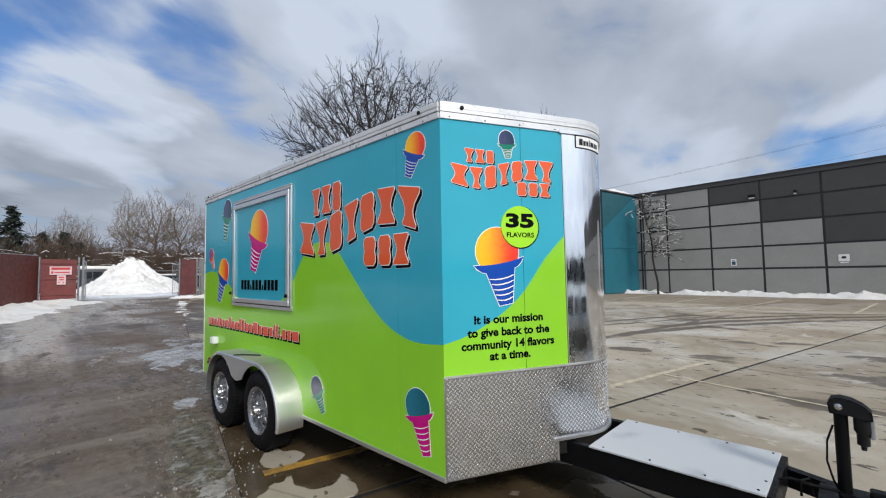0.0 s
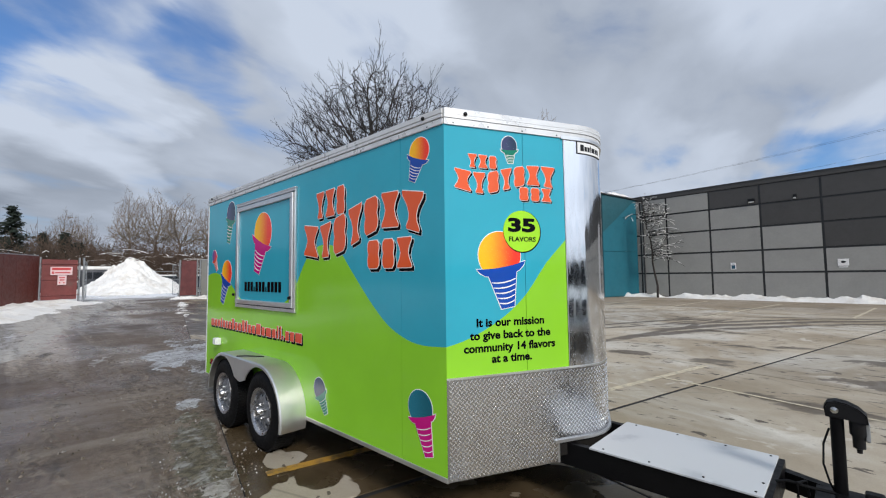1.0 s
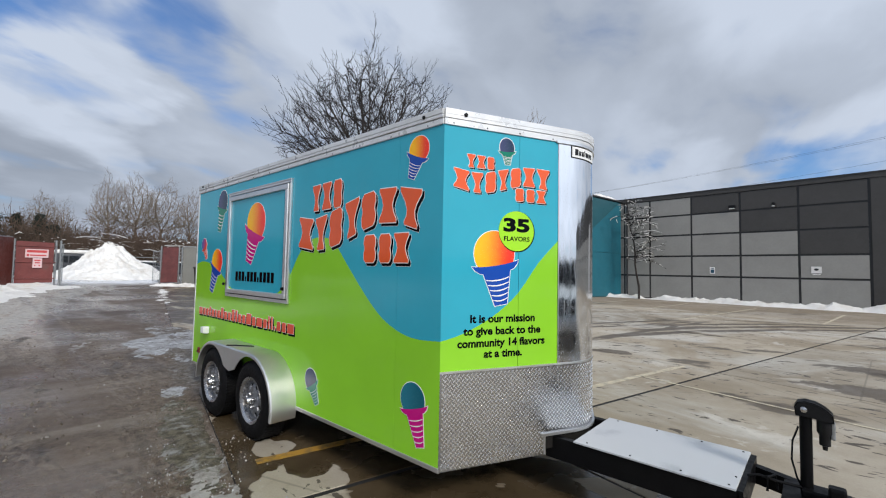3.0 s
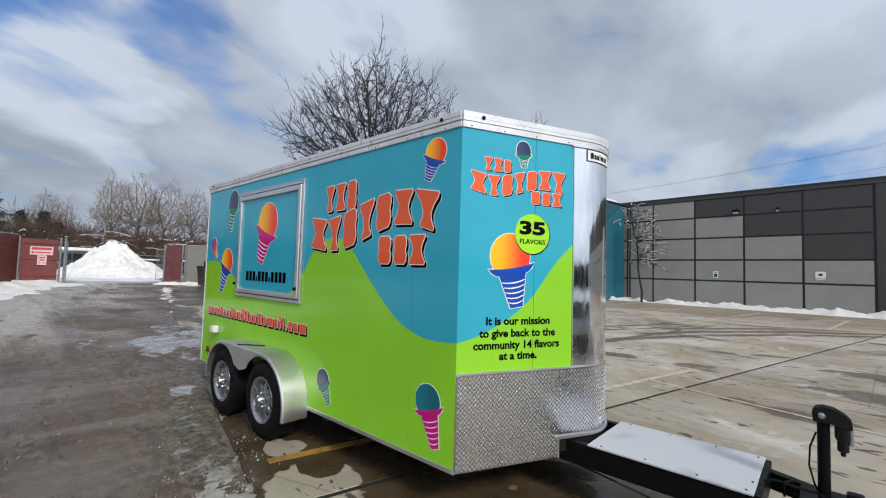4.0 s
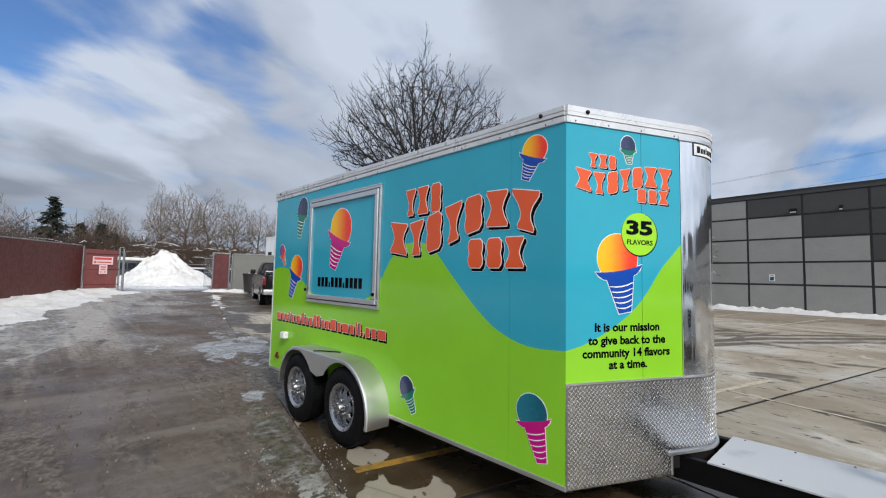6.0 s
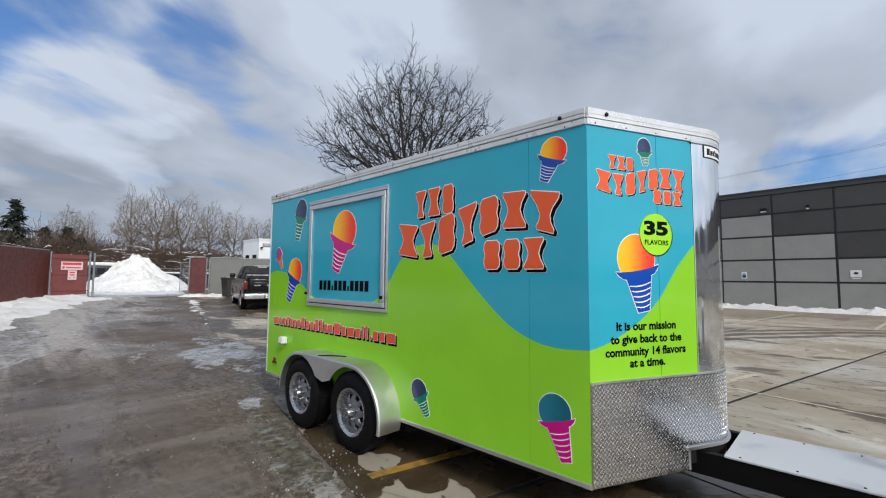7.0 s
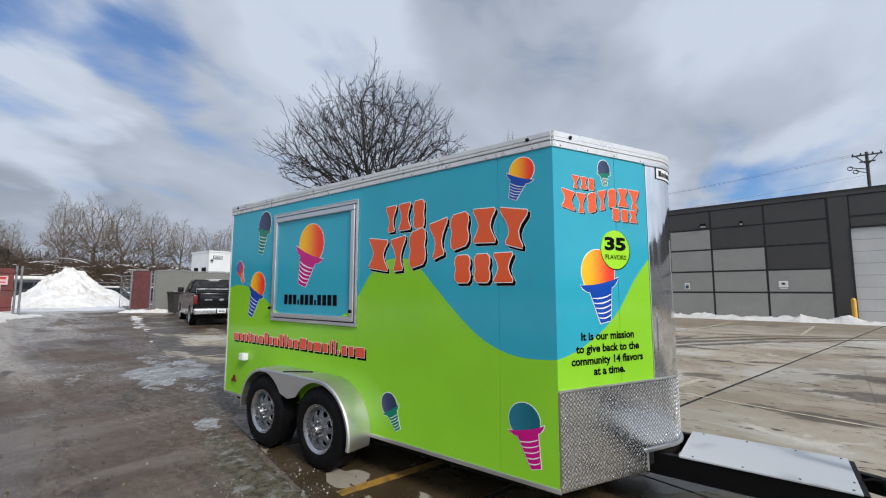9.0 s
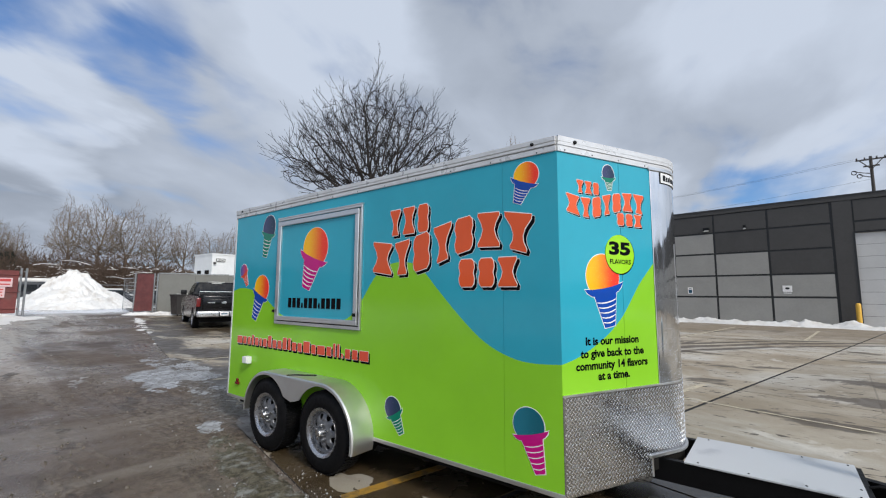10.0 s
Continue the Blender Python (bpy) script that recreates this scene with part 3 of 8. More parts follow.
# ---- mesh helpers ----


def thing(name, at, label, category, group="", kind=""):
    """An Empty at the base of a thing; its parts are built in world places."""
    ob = new(name)
    ob.empty_display_size = 0.1
    ob.location = at
    return tagged(ob, label, category, group, kind)


def origin(ob):
    return Vector(ob.location)


def part(name, bm, material, parent=None, label="", smooth=False, kind="", category=""):
    """One mesh object out of a bmesh in world places, under a thing or a part."""
    me = bpy.data.meshes.new(name)
    bmesh.ops.recalc_face_normals(bm, faces=bm.faces)
    bm.to_mesh(me)
    bm.free()
    return link(name, me, material, parent, label, smooth, kind, category)


def link(name, me, material, parent=None, label="", smooth=False, kind="", category=""):
    me.materials.append(material)
    if smooth:
        me.polygons.foreach_set("use_smooth", [True] * len(me.polygons))
        try:
            me.set_sharp_from_angle(angle=radians(38))
        except AttributeError:
            pass
    ob = new(name, me)
    if parent is not None:
        ob.parent = parent
        ob.matrix_parent_inverse = Matrix.Translation(-origin(parent))
    return tagged(ob, label, category, "", kind)


def poly_mesh(name, verts, faces):
    me = bpy.data.meshes.new(name)
    me.from_pydata(verts, [], faces)
    me.update()
    return me


def box(x0, y0, z0, x1, y1, z1, bevel=0.0, seg=2, bm=None, m=None):
    bm = bm or bmesh.new()
    r = bmesh.ops.create_cube(bm, size=1.0)["verts"]
    bmesh.ops.transform(bm, matrix=Matrix.Translation(((x0 + x1) / 2, (y0 + y1) / 2, (z0 + z1) / 2)) @ Matrix.Diagonal((abs(x1 - x0), abs(y1 - y0), abs(z1 - z0), 1)), verts=r)
    if bevel:
        es = list({e for v in r for e in v.link_edges})
        out = bmesh.ops.bevel(bm, geom=es, offset=bevel, segments=seg, affect="EDGES", profile=0.5)
        r = list({v for f in out["faces"] for v in f.verts} | {v for v in r if v.is_valid})
    if m is not None:
        bmesh.ops.transform(bm, matrix=m, verts=r)
    return bm


def tube(path, radius, sides=8, bm=None, caps=True):
    """A round bar along a path; radius may be a list."""
    bm = bm or bmesh.new()
    pts = [Vector(p) for p in path]
    rad = radius if isinstance(radius, (list, tuple)) else [radius] * len(pts)
    rings = []
    up = Vector((0, 0, 1))
    for i, p in enumerate(pts):
        d = (pts[min(i + 1, len(pts) - 1)] - pts[max(i - 1, 0)]).normalized()
        a = d.cross(up if abs(d.z) < 0.95 else Vector((1, 0, 0))).normalized()
        b = d.cross(a)
        rings.append([bm.verts.new(p + rad[i] * (math.cos(k * math.tau / sides) * a + math.sin(k * math.tau / sides) * b)) for k in range(sides)])
    for r0, r1 in zip(rings, rings[1:]):
        for k in range(sides):
            bm.faces.new((r0[k], r0[(k + 1) % sides], r1[(k + 1) % sides], r1[k]))
    if caps:
        bm.faces.new(rings[0]), bm.faces.new(rings[-1])
    return bm


def lathe(profile, seg=40, m=None, bm=None, closed=False):
    """A profile of (radius, height) turned about z, then moved by m."""
    bm = bm or bmesh.new()
    rings = []
    for r, h in profile:
        rings.append([bm.verts.new((r * math.cos(k * math.tau / seg), r * math.sin(k * math.tau / seg), h)) for k in range(seg)])
    pairs = list(zip(rings, rings[1:])) + ([(rings[-1], rings[0])] if closed else [])
    for r0, r1 in pairs:
        for k in range(seg):
            bm.faces.new((r0[k], r0[(k + 1) % seg], r1[(k + 1) % seg], r1[k]))
    if not closed:
        if profile[0][0] > 1e-4:
            bm.faces.new(rings[0])
        if profile[-1][0] > 1e-4:
            bm.faces.new(rings[-1])
    if m is not None:
        bmesh.ops.transform(bm, matrix=m, verts=[v for r in rings for v in r])
    return bm


def plate(outline, place, d0, d1, bm=None):
    """A flat plate: an outline of (s, z), set by place(s, d, z) between the depths d0 (back) and d1 (front)."""
    bm = bm or bmesh.new()
    a = [bm.verts.new(place(s, d0, z)) for s, z in outline]
    b = [bm.verts.new(place(s, d1, z)) for s, z in outline]
    bm.faces.new(b)
    n = len(a)
    for i in range(n):
        bm.faces.new((a[i], a[(i + 1) % n], b[(i + 1) % n], b[i]))
    return bm


def strip(lo, hi, place, d0, d1, bm=None):
    """A sheet between two lines of (s, z) with the same s, as quads with thin edges."""
    bm = bm or bmesh.new()
    a = [bm.verts.new(place(s, d1, z)) for s, z in lo]
    b = [bm.verts.new(place(s, d1, z)) for s, z in hi]
    a0 = [bm.verts.new(place(s, d0, z)) for s, z in lo]
    b0 = [bm.verts.new(place(s, d0, z)) for s, z in hi]
    n = len(a)
    for i in range(n - 1):
        bm.faces.new((a[i], a[i + 1], b[i + 1], b[i]))
        bm.faces.new((a0[i], a0[i + 1], a[i + 1], a[i]))
        bm.faces.new((b[i], b[i + 1], b0[i + 1], b0[i]))
    bm.faces.new((a0[0], a[0], b[0], b0[0])), bm.faces.new((a0[-1], a[-1], b[-1], b0[-1]))
    return bm


def smooth_line(pts, x):
    """A value on a smooth curve through points, monotone in x (Catmull-Rom)."""
    if x <= pts[0][0]:
        return pts[0][1]
    for i in range(len(pts) - 1):
        (x0, y0), (x1, y1) = pts[i], pts[i + 1]
        if x <= x1:
            t = (x - x0) / (x1 - x0)
            xa, ya = pts[i - 1] if i else (2 * x0 - x1, 2 * y0 - y1)
            xb, yb = pts[i + 2] if i + 2 < len(pts) else (2 * x1 - x0, 2 * y1 - y0)
            m0, m1 = (y1 - ya) / (x1 - xa) * (x1 - x0), (yb - y0) / (xb - x0) * (x1 - x0)
            return (2 * t**3 - 3 * t**2 + 1) * y0 + (t**3 - 2 * t**2 + t) * m0 + (-2 * t**3 + 3 * t**2) * y1 + (t**3 - t**2) * m1
    return pts[-1][1]


def text_mesh(words, width, height, place, s0, z0, depth, material, parent, name, bold=0.012, label=""):
    """Words in the built-in font, scaled to a width and a cap height, from (s0, z0) on a surface."""
    cu = bpy.data.curves.new("words", "FONT")
    cu.body, cu.size, cu.offset, cu.fill_mode, cu.resolution_u = words, 1.0, bold, "FRONT", 3
    tmp = bpy.data.objects.new("words", cu)
    scene.collection.objects.link(tmp)
    dg = bpy.context.evaluated_depsgraph_get()
    me = bpy.data.meshes.new_from_object(tmp.evaluated_get(dg))
    bpy.data.objects.remove(tmp)
    bpy.data.curves.remove(cu)
    # one mesh for each word: letters grouped by the gaps between them
    pts = [v.co.copy() for v in me.vertices]
    polys = [tuple(f.vertices) for f in me.polygons]
    bpy.data.meshes.remove(me)
    root = list(range(len(pts)))

    def find(a):
        while root[a] != a:
            root[a] = root[root[a]]
            a = root[a]
        return a

    for f in polys:
        for a in f[1:]:
            root[find(a)] = find(f[0])
    spans = {}
    for a, p in enumerate(pts):
        lo, hi = spans.get(find(a), (1e9, -1e9))
        spans[find(a)] = (min(lo, p.x), max(hi, p.x))
    x0, x1 = min(s[0] for s in spans.values()), max(s[1] for s in spans.values())
    word, n, reach = {}, 0, x0
    for r, (lo, hi) in sorted(spans.items(), key=lambda q: q[1]):
        if lo - reach > 0.13:
            n += 1
        word[r] = n
        reach = max(reach, hi)
    for w in range(n + 1):
        mine = [f for f in polys if word[find(f[0])] == w]
        used = sorted({a for f in mine for a in f})
        where = {a: k for k, a in enumerate(used)}
        verts = [place(s0 + (pts[a].x - x0) / (x1 - x0) * width, depth, z0 + pts[a].y * height / 0.70) for a in used]
        link(name, poly_mesh(name, verts, [tuple(where[a] for a in f) for f in mine]), material, parent, label)


# ---- ground ----
EDGE = Vector((-3.92, 1.375))                       # a point of the slab edge along the drive
E1, E2 = Vector((-0.9724, 0.2334)), Vector((0.2334, 0.9724))   # along the drive, and across it into the lot


def gz(x):
    """The lot is level and rises gently towards the gate."""
    return 0.02 * max(0.0, min(-14.0 - x, 17.5))


def lot(u, v, dz=0.0):
    p = EDGE + u * E1 + v * E2
    return Vector((p.x, p.y, gz(p.x) + dz))


def grid_sheet(us, vs, dz, f=None):
    bm = bmesh.new()
    rows = [[bm.verts.new(lot(u, v, dz + (f(u, v) if f else 0.0))) for v in vs] for u in us]
    for r0, r1 in zip(rows, rows[1:]):
        for i in range(len(vs) - 1):
            bm.faces.new((r0[i], r1[i], r1[i + 1], r0[i + 1]))
    return bm


us = [-900, -300, -100, -40] + list(range(-30, 40, 2)) + [60, 120, 300, 900]
part("ground", grid_sheet(us, [-900, -300, -120, -50, -25, -10, 0, 10, 30, 60, 140, 400, 900], -0.14), M_FAR, None, "snow-patched ground of fields and verges", False, "structure", "ground")
part("road", grid_sheet([-40 + 2.0 * i for i in range(46)], [-13, -10, -7, -4, -2, -1, -0.004], 0.0), M_ASPH, None, "wet dark asphalt driveway streaked with slush and ice", False, "structure", "road")
bed = part("pavement", grid_sheet([-40 + 2.0 * i for i in range(40)], [-0.012, 5, 10, 15, 20, 25, 32.5], -0.006), M_JOINT, None, "stained concrete parking lot of large slabs with dark joints", False, "structure", "pavement")

# ---- trailer ----
TX0, TX1, TY0, TYC = -5.93, -1.713, 1.79, 2.8635
TY1 = 2 * TYC - TY0
NX, NY = 0.90052, -0.43481          # outward normal of the slanted front panel
UX, UY = 0.43481, 0.90052           # along it, towards the nose
SLEN = 0.874                        # the printed sheets end here, the bright steel begins
FLEN = 0.999                        # the flat of the front ends here, the round nose begins
NR, NCX = 0.40, -1.6389             # the nose: radius and centre

trailer = thing("food_trailer", (-3.8, TYC, 0), "enclosed v-nose concession trailer wrapped in blue and lime green prints", "trailer")


def side(s, d, z):
    return Vector((s, TY0 - d, z))


def front(s, d, z):
    """s runs from the corner along the slanted panel, then round the nose, then back along the far panel."""
    if s <= FLEN:
        return Vector((TX1 + UX * s + NX * d, TY0 + UY * s + NY * d, z))
    a0 = math.atan2(NY, NX)
    arc = -2 * a0 * NR
    if s <= FLEN + arc:
        a = a0 + (s - FLEN) / NR
        return Vector((NCX + (NR + d) * math.cos(a), TYC + (NR + d) * math.sin(a), z))
    q = front(2 * FLEN + arc - s, d, z)
    return Vector((q.x, 2 * TYC - q.y, z))


ARC = 2 * math.atan2(-NY, NX) * NR
FULL = 2 * FLEN + ARC


def front_line(s0, s1, step=0.03):
    """Stations along the front, with the panel edges among them."""
    xs = {s0, s1}
    for e in (FLEN, FLEN + ARC):
        if s0 < e < s1:
            xs.add(e)
    k = FLEN
    while k < FLEN + ARC:
        if s0 < k < s1:
            xs.add(k)
        k += step
    return sorted(xs)


# core: floor, walls and ceiling inside the skins
core_line = [(TX0 + 0.01, TY0 + 0.008), (TX1 - 0.004, TY0 + 0.008)]
core_line += [tuple(front(s, -0.008, 0).xy) for s in front_line(0.012, FULL - 0.012)]
core_line += [(TX1 - 0.004, TY1 - 0.008), (TX0 + 0.01, TY1 - 0.008)]
part("body", plate(core_line, lambda s, d, z: Vector((s, z, d)), 0.345, 2.50), M_DARK, trailer, "dark inner body behind the skins")
far_skin = bmesh.new()
box(TX0, TY1 - 0.008, 0.33, TX1, TY1, 2.46, bm=far_skin)
box(TX0 - 0.004, TY0 + 0.01, 0.33, TX0 + 0.008, TY1 - 0.01, 2.46, bm=far_skin)
part("rear_skin", far_skin, M_GREEN, trailer)
part("far_front_skin", strip([(s, 0.46) for s in front_line(FULL - SLEN, FULL)], [(s, 2.46) for s in front_line(FULL - SLEN, FULL)], front, -0.006, 0.0), M_BLUE, trailer)

# the hill line between blue and green on the side and on the front
HILL = [(-5.95, 1.55), (-5.77, 1.59), (-5.57, 1.585), (-5.37, 1.54), (-5.18, 1.475), (-4.96, 1.36), (-4.65, 1.26), (-4.3, 1.245), (-3.95, 1.25), (-3.71, 1.32), (-3.62, 1.41), (-3.54, 1.50),
        (-3.46, 1.61), (-3.36, 1.71), (-3.22, 1.78), (-3.09, 1.795), (-2.93, 1.77), (-2.84, 1.71), (-2.72, 1.59), (-2.56, 1.435), (-2.41, 1.30), (-2.26, 1.19), (-2.08, 1.115), (-1.92, 1.09), (-1.70, 1.10)]
FHILL = [(0.0, 1.10), (0.118, 1.13), (0.265, 1.192), (0.421, 1.284), (0.56, 1.404), (0.711, 1.598), (0.805, 1.692), (0.888, 1.772)]


def wrapped(parent, name, place, line, s0, s1, z0, z1, d0, d1):
    """A sheet whose print changes from green to blue along the hill line."""
    n = max(3, int((s1 - s0) / 0.05))
    ss = [s0 + (s1 - s0) * i / n for i in range(n + 1)]
    hs = [min(max(smooth_line(line, s), z0 + 0.001), z1 - 0.001) for s in ss]
    if max(hs) > z0 + 0.002:
        part(name, strip([(s, z0) for s in ss], list(zip(ss, hs)), place, d0, d1), M_GREEN, parent, "lime green printed sheet")
    part(name, strip(list(zip(ss, hs)), [(s, z1) for s in ss], place, d0, d1), M_BLUE, parent, "sky blue printed sheet")


for a, b in ((TX0, -4.986), (-4.9856, -3.5446), (-3.5442, -2.1210), (-2.1190, TX1)):
    wrapped(trailer, "side_sheet", side, HILL, a, b, 0.335, 2.463, -0.006, 0.0)
for a, b in ((0.0, 0.5535), (0.5565, SLEN - 0.002)):
    wrapped(trailer, "front_sheet", front, FHILL, a, b, 0.905, 2.463, -0.006, 0.0)
nose_s = front_line(SLEN, FULL - SLEN)
part("nose_panel", strip([(s, 0.90) for s in nose_s], [(s, 2.463) for s in nose_s], front, -0.006, 0.003), M_STEEL, trailer, "polished mirror-like stainless nose, wet low down", True)
for s in (SLEN + 0.004, FULL - SLEN - 0.004):
    part("nose_seam", tube([front(s, 0.002, 0.91), front(s, 0.002, 2.46)], 0.003, 6), M_ALU, trailer)

# corner and lower edge trims
part("rear_corner_trim", box(TX0 - 0.010, TY0 - 0.006, 0.33, TX0 + 0.014, TY0 + 0.02, 2.463, 0.004), M_TRIM, trailer)
part("lower_edge_trim", box(TX0, TY0 - 0.006, 0.310, TX1 + 0.004, TY0 + 0.02, 0.340, 0.003), M_ALU, trailer, "thin aluminium lower edge")
# roof cap: two ribs of trim all round
for z0, z1, d in ((2.460, 2.4995, 0.010), (2.502, 2.5255, 0.0150), (2.5265, 2.562, 0.016)):
    part("roof_trim", box(TX0 - 0.012, TY0 - d, z0, TX1 - 0.004, TY0 + 0.03, z1, 0.004), M_TRIM, trailer, "white aluminium roof cap rail")
    ss = front_line(0.0, FULL)
    part("roof_trim", strip([(s, z0) for s in ss], [(s, z1) for s in ss], front, -0.03, d), M_TRIM, trailer, "white aluminium roof cap rail")
    part("roof_trim", box(TX0 - 0.012, TY1 - 0.03, z0, TX1 - 0.004, TY1 + d, z1, 0.004), M_TRIM, trailer)
    part("roof_trim", box(TX0 - 0.016, TY0 + 0.03, z0, TX0 + 0.01, TY1 - 0.03, z1, 0.004), M_TRIM, trailer)
ss = front_line(SLEN - 0.02, FULL - SLEN + 0.02)
part("nose_cap", strip([(s, 2.452) for s in ss], [(s, 2.475) for s in ss], front, -0.01, 0.015), M_ALU, trailer)


def roof_mesh():
    bm = bmesh.new()
    xs = [TX0, -4.8, -3.6, -2.6, TX1]
    ys = [TY0 + 0.01 + (TY1 - TY0 - 0.02) * i / 8 for i in range(9)]
    rows = [[bm.verts.new((x, y, 2.552 + 0.035 * (1 - ((y - TYC) / (TYC - TY0)) ** 2))) for y in ys] for x in xs]
    tip = [bm.verts.new((TX1 + max(0.0, 0.43 * (1 - abs(y - TYC) / (TYC - TY0))), y, 2.553 + 0.02 * (1 - ((y - TYC) / (TYC - TY0)) ** 2))) for y in ys]
    rows.append(tip)
    for r0, r1 in zip(rows, rows[1:]):
        for i in range(8):
            bm.faces.new((r0[i], r1[i], r1[i + 1], r0[i + 1]))
    bmesh.ops.remove_doubles(bm, verts=bm.verts, dist=0.0005)
    return bm


part("roof", roof_mesh(), M_ROOF, trailer, "slightly arched metal roof", True)

# rivets and round clearance lamps on the cap rail
x = TX0 + 0.12
while x < TX1:
    part("rivet", lathe([(0.0055, 0), (0.0035, 0.003), (0.0, 0.004)], 8, pose(x, TY0 - 0.010, 2.472, 90)), M_BLACK, trailer)
    x += 0.36
for s in (0.06, 0.30, 0.55, 0.82):
    q, a = front(s, 0.010, 2.472), math.degrees(math.atan2(NY, NX))
    part("rivet", lathe([(0.0055, 0), (0.0035, 0.003), (0.0, 0.004)], 8, Matrix.Translation(q) @ pose(0, 0, 0, 0, 90, a)), M_BLACK, trailer)
LAMP_PROFILE = [(0.013, 0.0), (0.013, 0.006), (0.010, 0.010), (0.005, 0.012), (0.0, 0.0125)]
for x in (-1.88, -5.78):
    part("clearance_lamp", lathe(LAMP_PROFILE, 14, pose(x, TY0 - 0.016, 2.533, 90)), M_BLACK, trailer, "small dark round clearance lamp", True)
part("clearance_lamp", lathe(LAMP_PROFILE, 14, Matrix.Translation(front(0.14, 0.016, 2.533)) @ Euler((0, radians(90), math.atan2(NY, NX))).to_matrix().to_4x4()), M_BLACK, trailer, "small dark round clearance lamp", True)

# rain drops standing on the lower half of the bright nose
rng = random.Random(31)
verts, faces = [], []
for n in range(620):
    s, z = SLEN + 0.012 + rng.random() * 0.62, 0.93 + 0.72 * rng.random() ** 1.6
    r = rng.uniform(0.0009, 0.0022)
    b = len(verts)
    for k in range(6):
        verts.append(front(s + r * math.cos(k * 1.0472), 0.0035, z + r * 1.25 * math.sin(k * 1.0472)))
    verts.append(front(s, 0.0035 + r * 0.8, z - r * 0.2))
    faces += [(b + k, b + (k + 1) % 6, b + 6) for k in range(6)]
link("water_drop", poly_mesh("water_drop", verts, faces), M_DROP, trailer, "fine water drops on the metal", True, "stuff")

# ---- treadplate skirt ----
SKIRT = 0.771


def build_skirt():
    top = 0.907
    wing = part("skirt_plate", strip([(s, 0.315) for s in (0.0, 0.4, SKIRT)], [(s, top) for s in (0.0, 0.4, SKIRT)], front, -0.02, 0.004), M_PLATE, trailer, "bright aluminium treadplate stone guard")
    ss = front_line(SKIRT, FULL - SKIRT)
    nose = part("skirt_plate", strip([(s, 0.452) for s in ss], [(s, top) for s in ss], front, -0.02, 0.004), M_PLATE, trailer, "bright aluminium treadplate stone guard round the nose", True)
    part("skirt_plate", strip([(s, 0.315) for s in (FULL - SKIRT, FULL - 0.4, FULL)], [(s, top) for s in (FULL - SKIRT, FULL - 0.4, FULL)], front, -0.02, 0.004), M_PLATE, trailer)
    verts, faces = [], []
    pitch = 0.0212 / math.sqrt(2)
    for holder, left, right in ((wing, 0.014, SKIRT), (nose, SKIRT, FLEN + ARC)):
        verts, faces = [], []
        for i in range(int((FLEN + ARC) / pitch)):
            for j in range(int((top - 0.325) / pitch)):
                if (i + j) % 2:
                    continue
                cs, cz = 0.014 + (i + 0.5) * pitch, 0.322 + (j + 0.5) * pitch
                if not left <= cs < right or (holder is nose and cz < 0.472) or cz > 0.892:
                    continue
                a = radians(45 if j % 2 else -45)
                ca, sa = math.cos(a), math.sin(a)
                b = len(verts)
                L, w = 0.0130, 0.0038
                for k, d in ((1.0, 0.0041), (0.82, 0.0050)):
                    for al, ac in ((-L, 0), (-L * 0.55, -w), (L * 0.55, -w), (L, 0), (L * 0.55, w), (-L * 0.55, w)):
                        al, ac = al * (1 - (1 - k) * 0.35), ac * k
                        verts.append(front(cs + al * ca - ac * sa, d, cz + al * sa + ac * ca))
                faces += [(b + k, b + (k + 1) % 6, b + 6 + (k + 1) % 6, b + 6 + k) for k in range(6)] + [tuple(b + 6 + k for k in range(6))]
        link("tread_bar", poly_mesh("tread_bar", verts, faces), M_BAR, holder, "raised lozenge bars", False, "stuff")
    ss = front_line(SKIRT - 0.03, FULL - SKIRT + 0.03)
    part("skirt_lip", strip([(s, 0.438) for s in ss], [(s, 0.456) for s in ss], front, -0.03, 0.020), M_ALU, trailer, "rolled aluminium lip under the nose")
    part("skirt_end_trim", tube([front(SKIRT, 0.004, 0.315), front(SKIRT, 0.004, 0.45)], 0.008, 8), M_ALU, trailer)
    part("skirt_top_trim", strip([(s, 0.903) for s in front_line(0.0, FLEN + ARC)], [(s, 0.915) for s in front_line(0.0, FLEN + ARC)], front, 0.0, 0.007), M_ALU, trailer)
    z = 0.35
    while z < 0.9:
        part("rivet", lathe([(0.006, 0), (0.004, 0.003), (0.0, 0.004)], 8, Matrix.Translation(front(0.016, 0.004, z)) @ Euler((0, radians(90), math.atan2(NY, NX))).to_matrix().to_4x4()), M_ALU, trailer)
        z += 0.11


build_skirt()

# ---- serving window ----


def bar(x0, z0, x1, z1, d0, d1, bev=0.003):
    return box(x0, TY0 - d1, z0, x1, TY0 - d0, z1, bev)


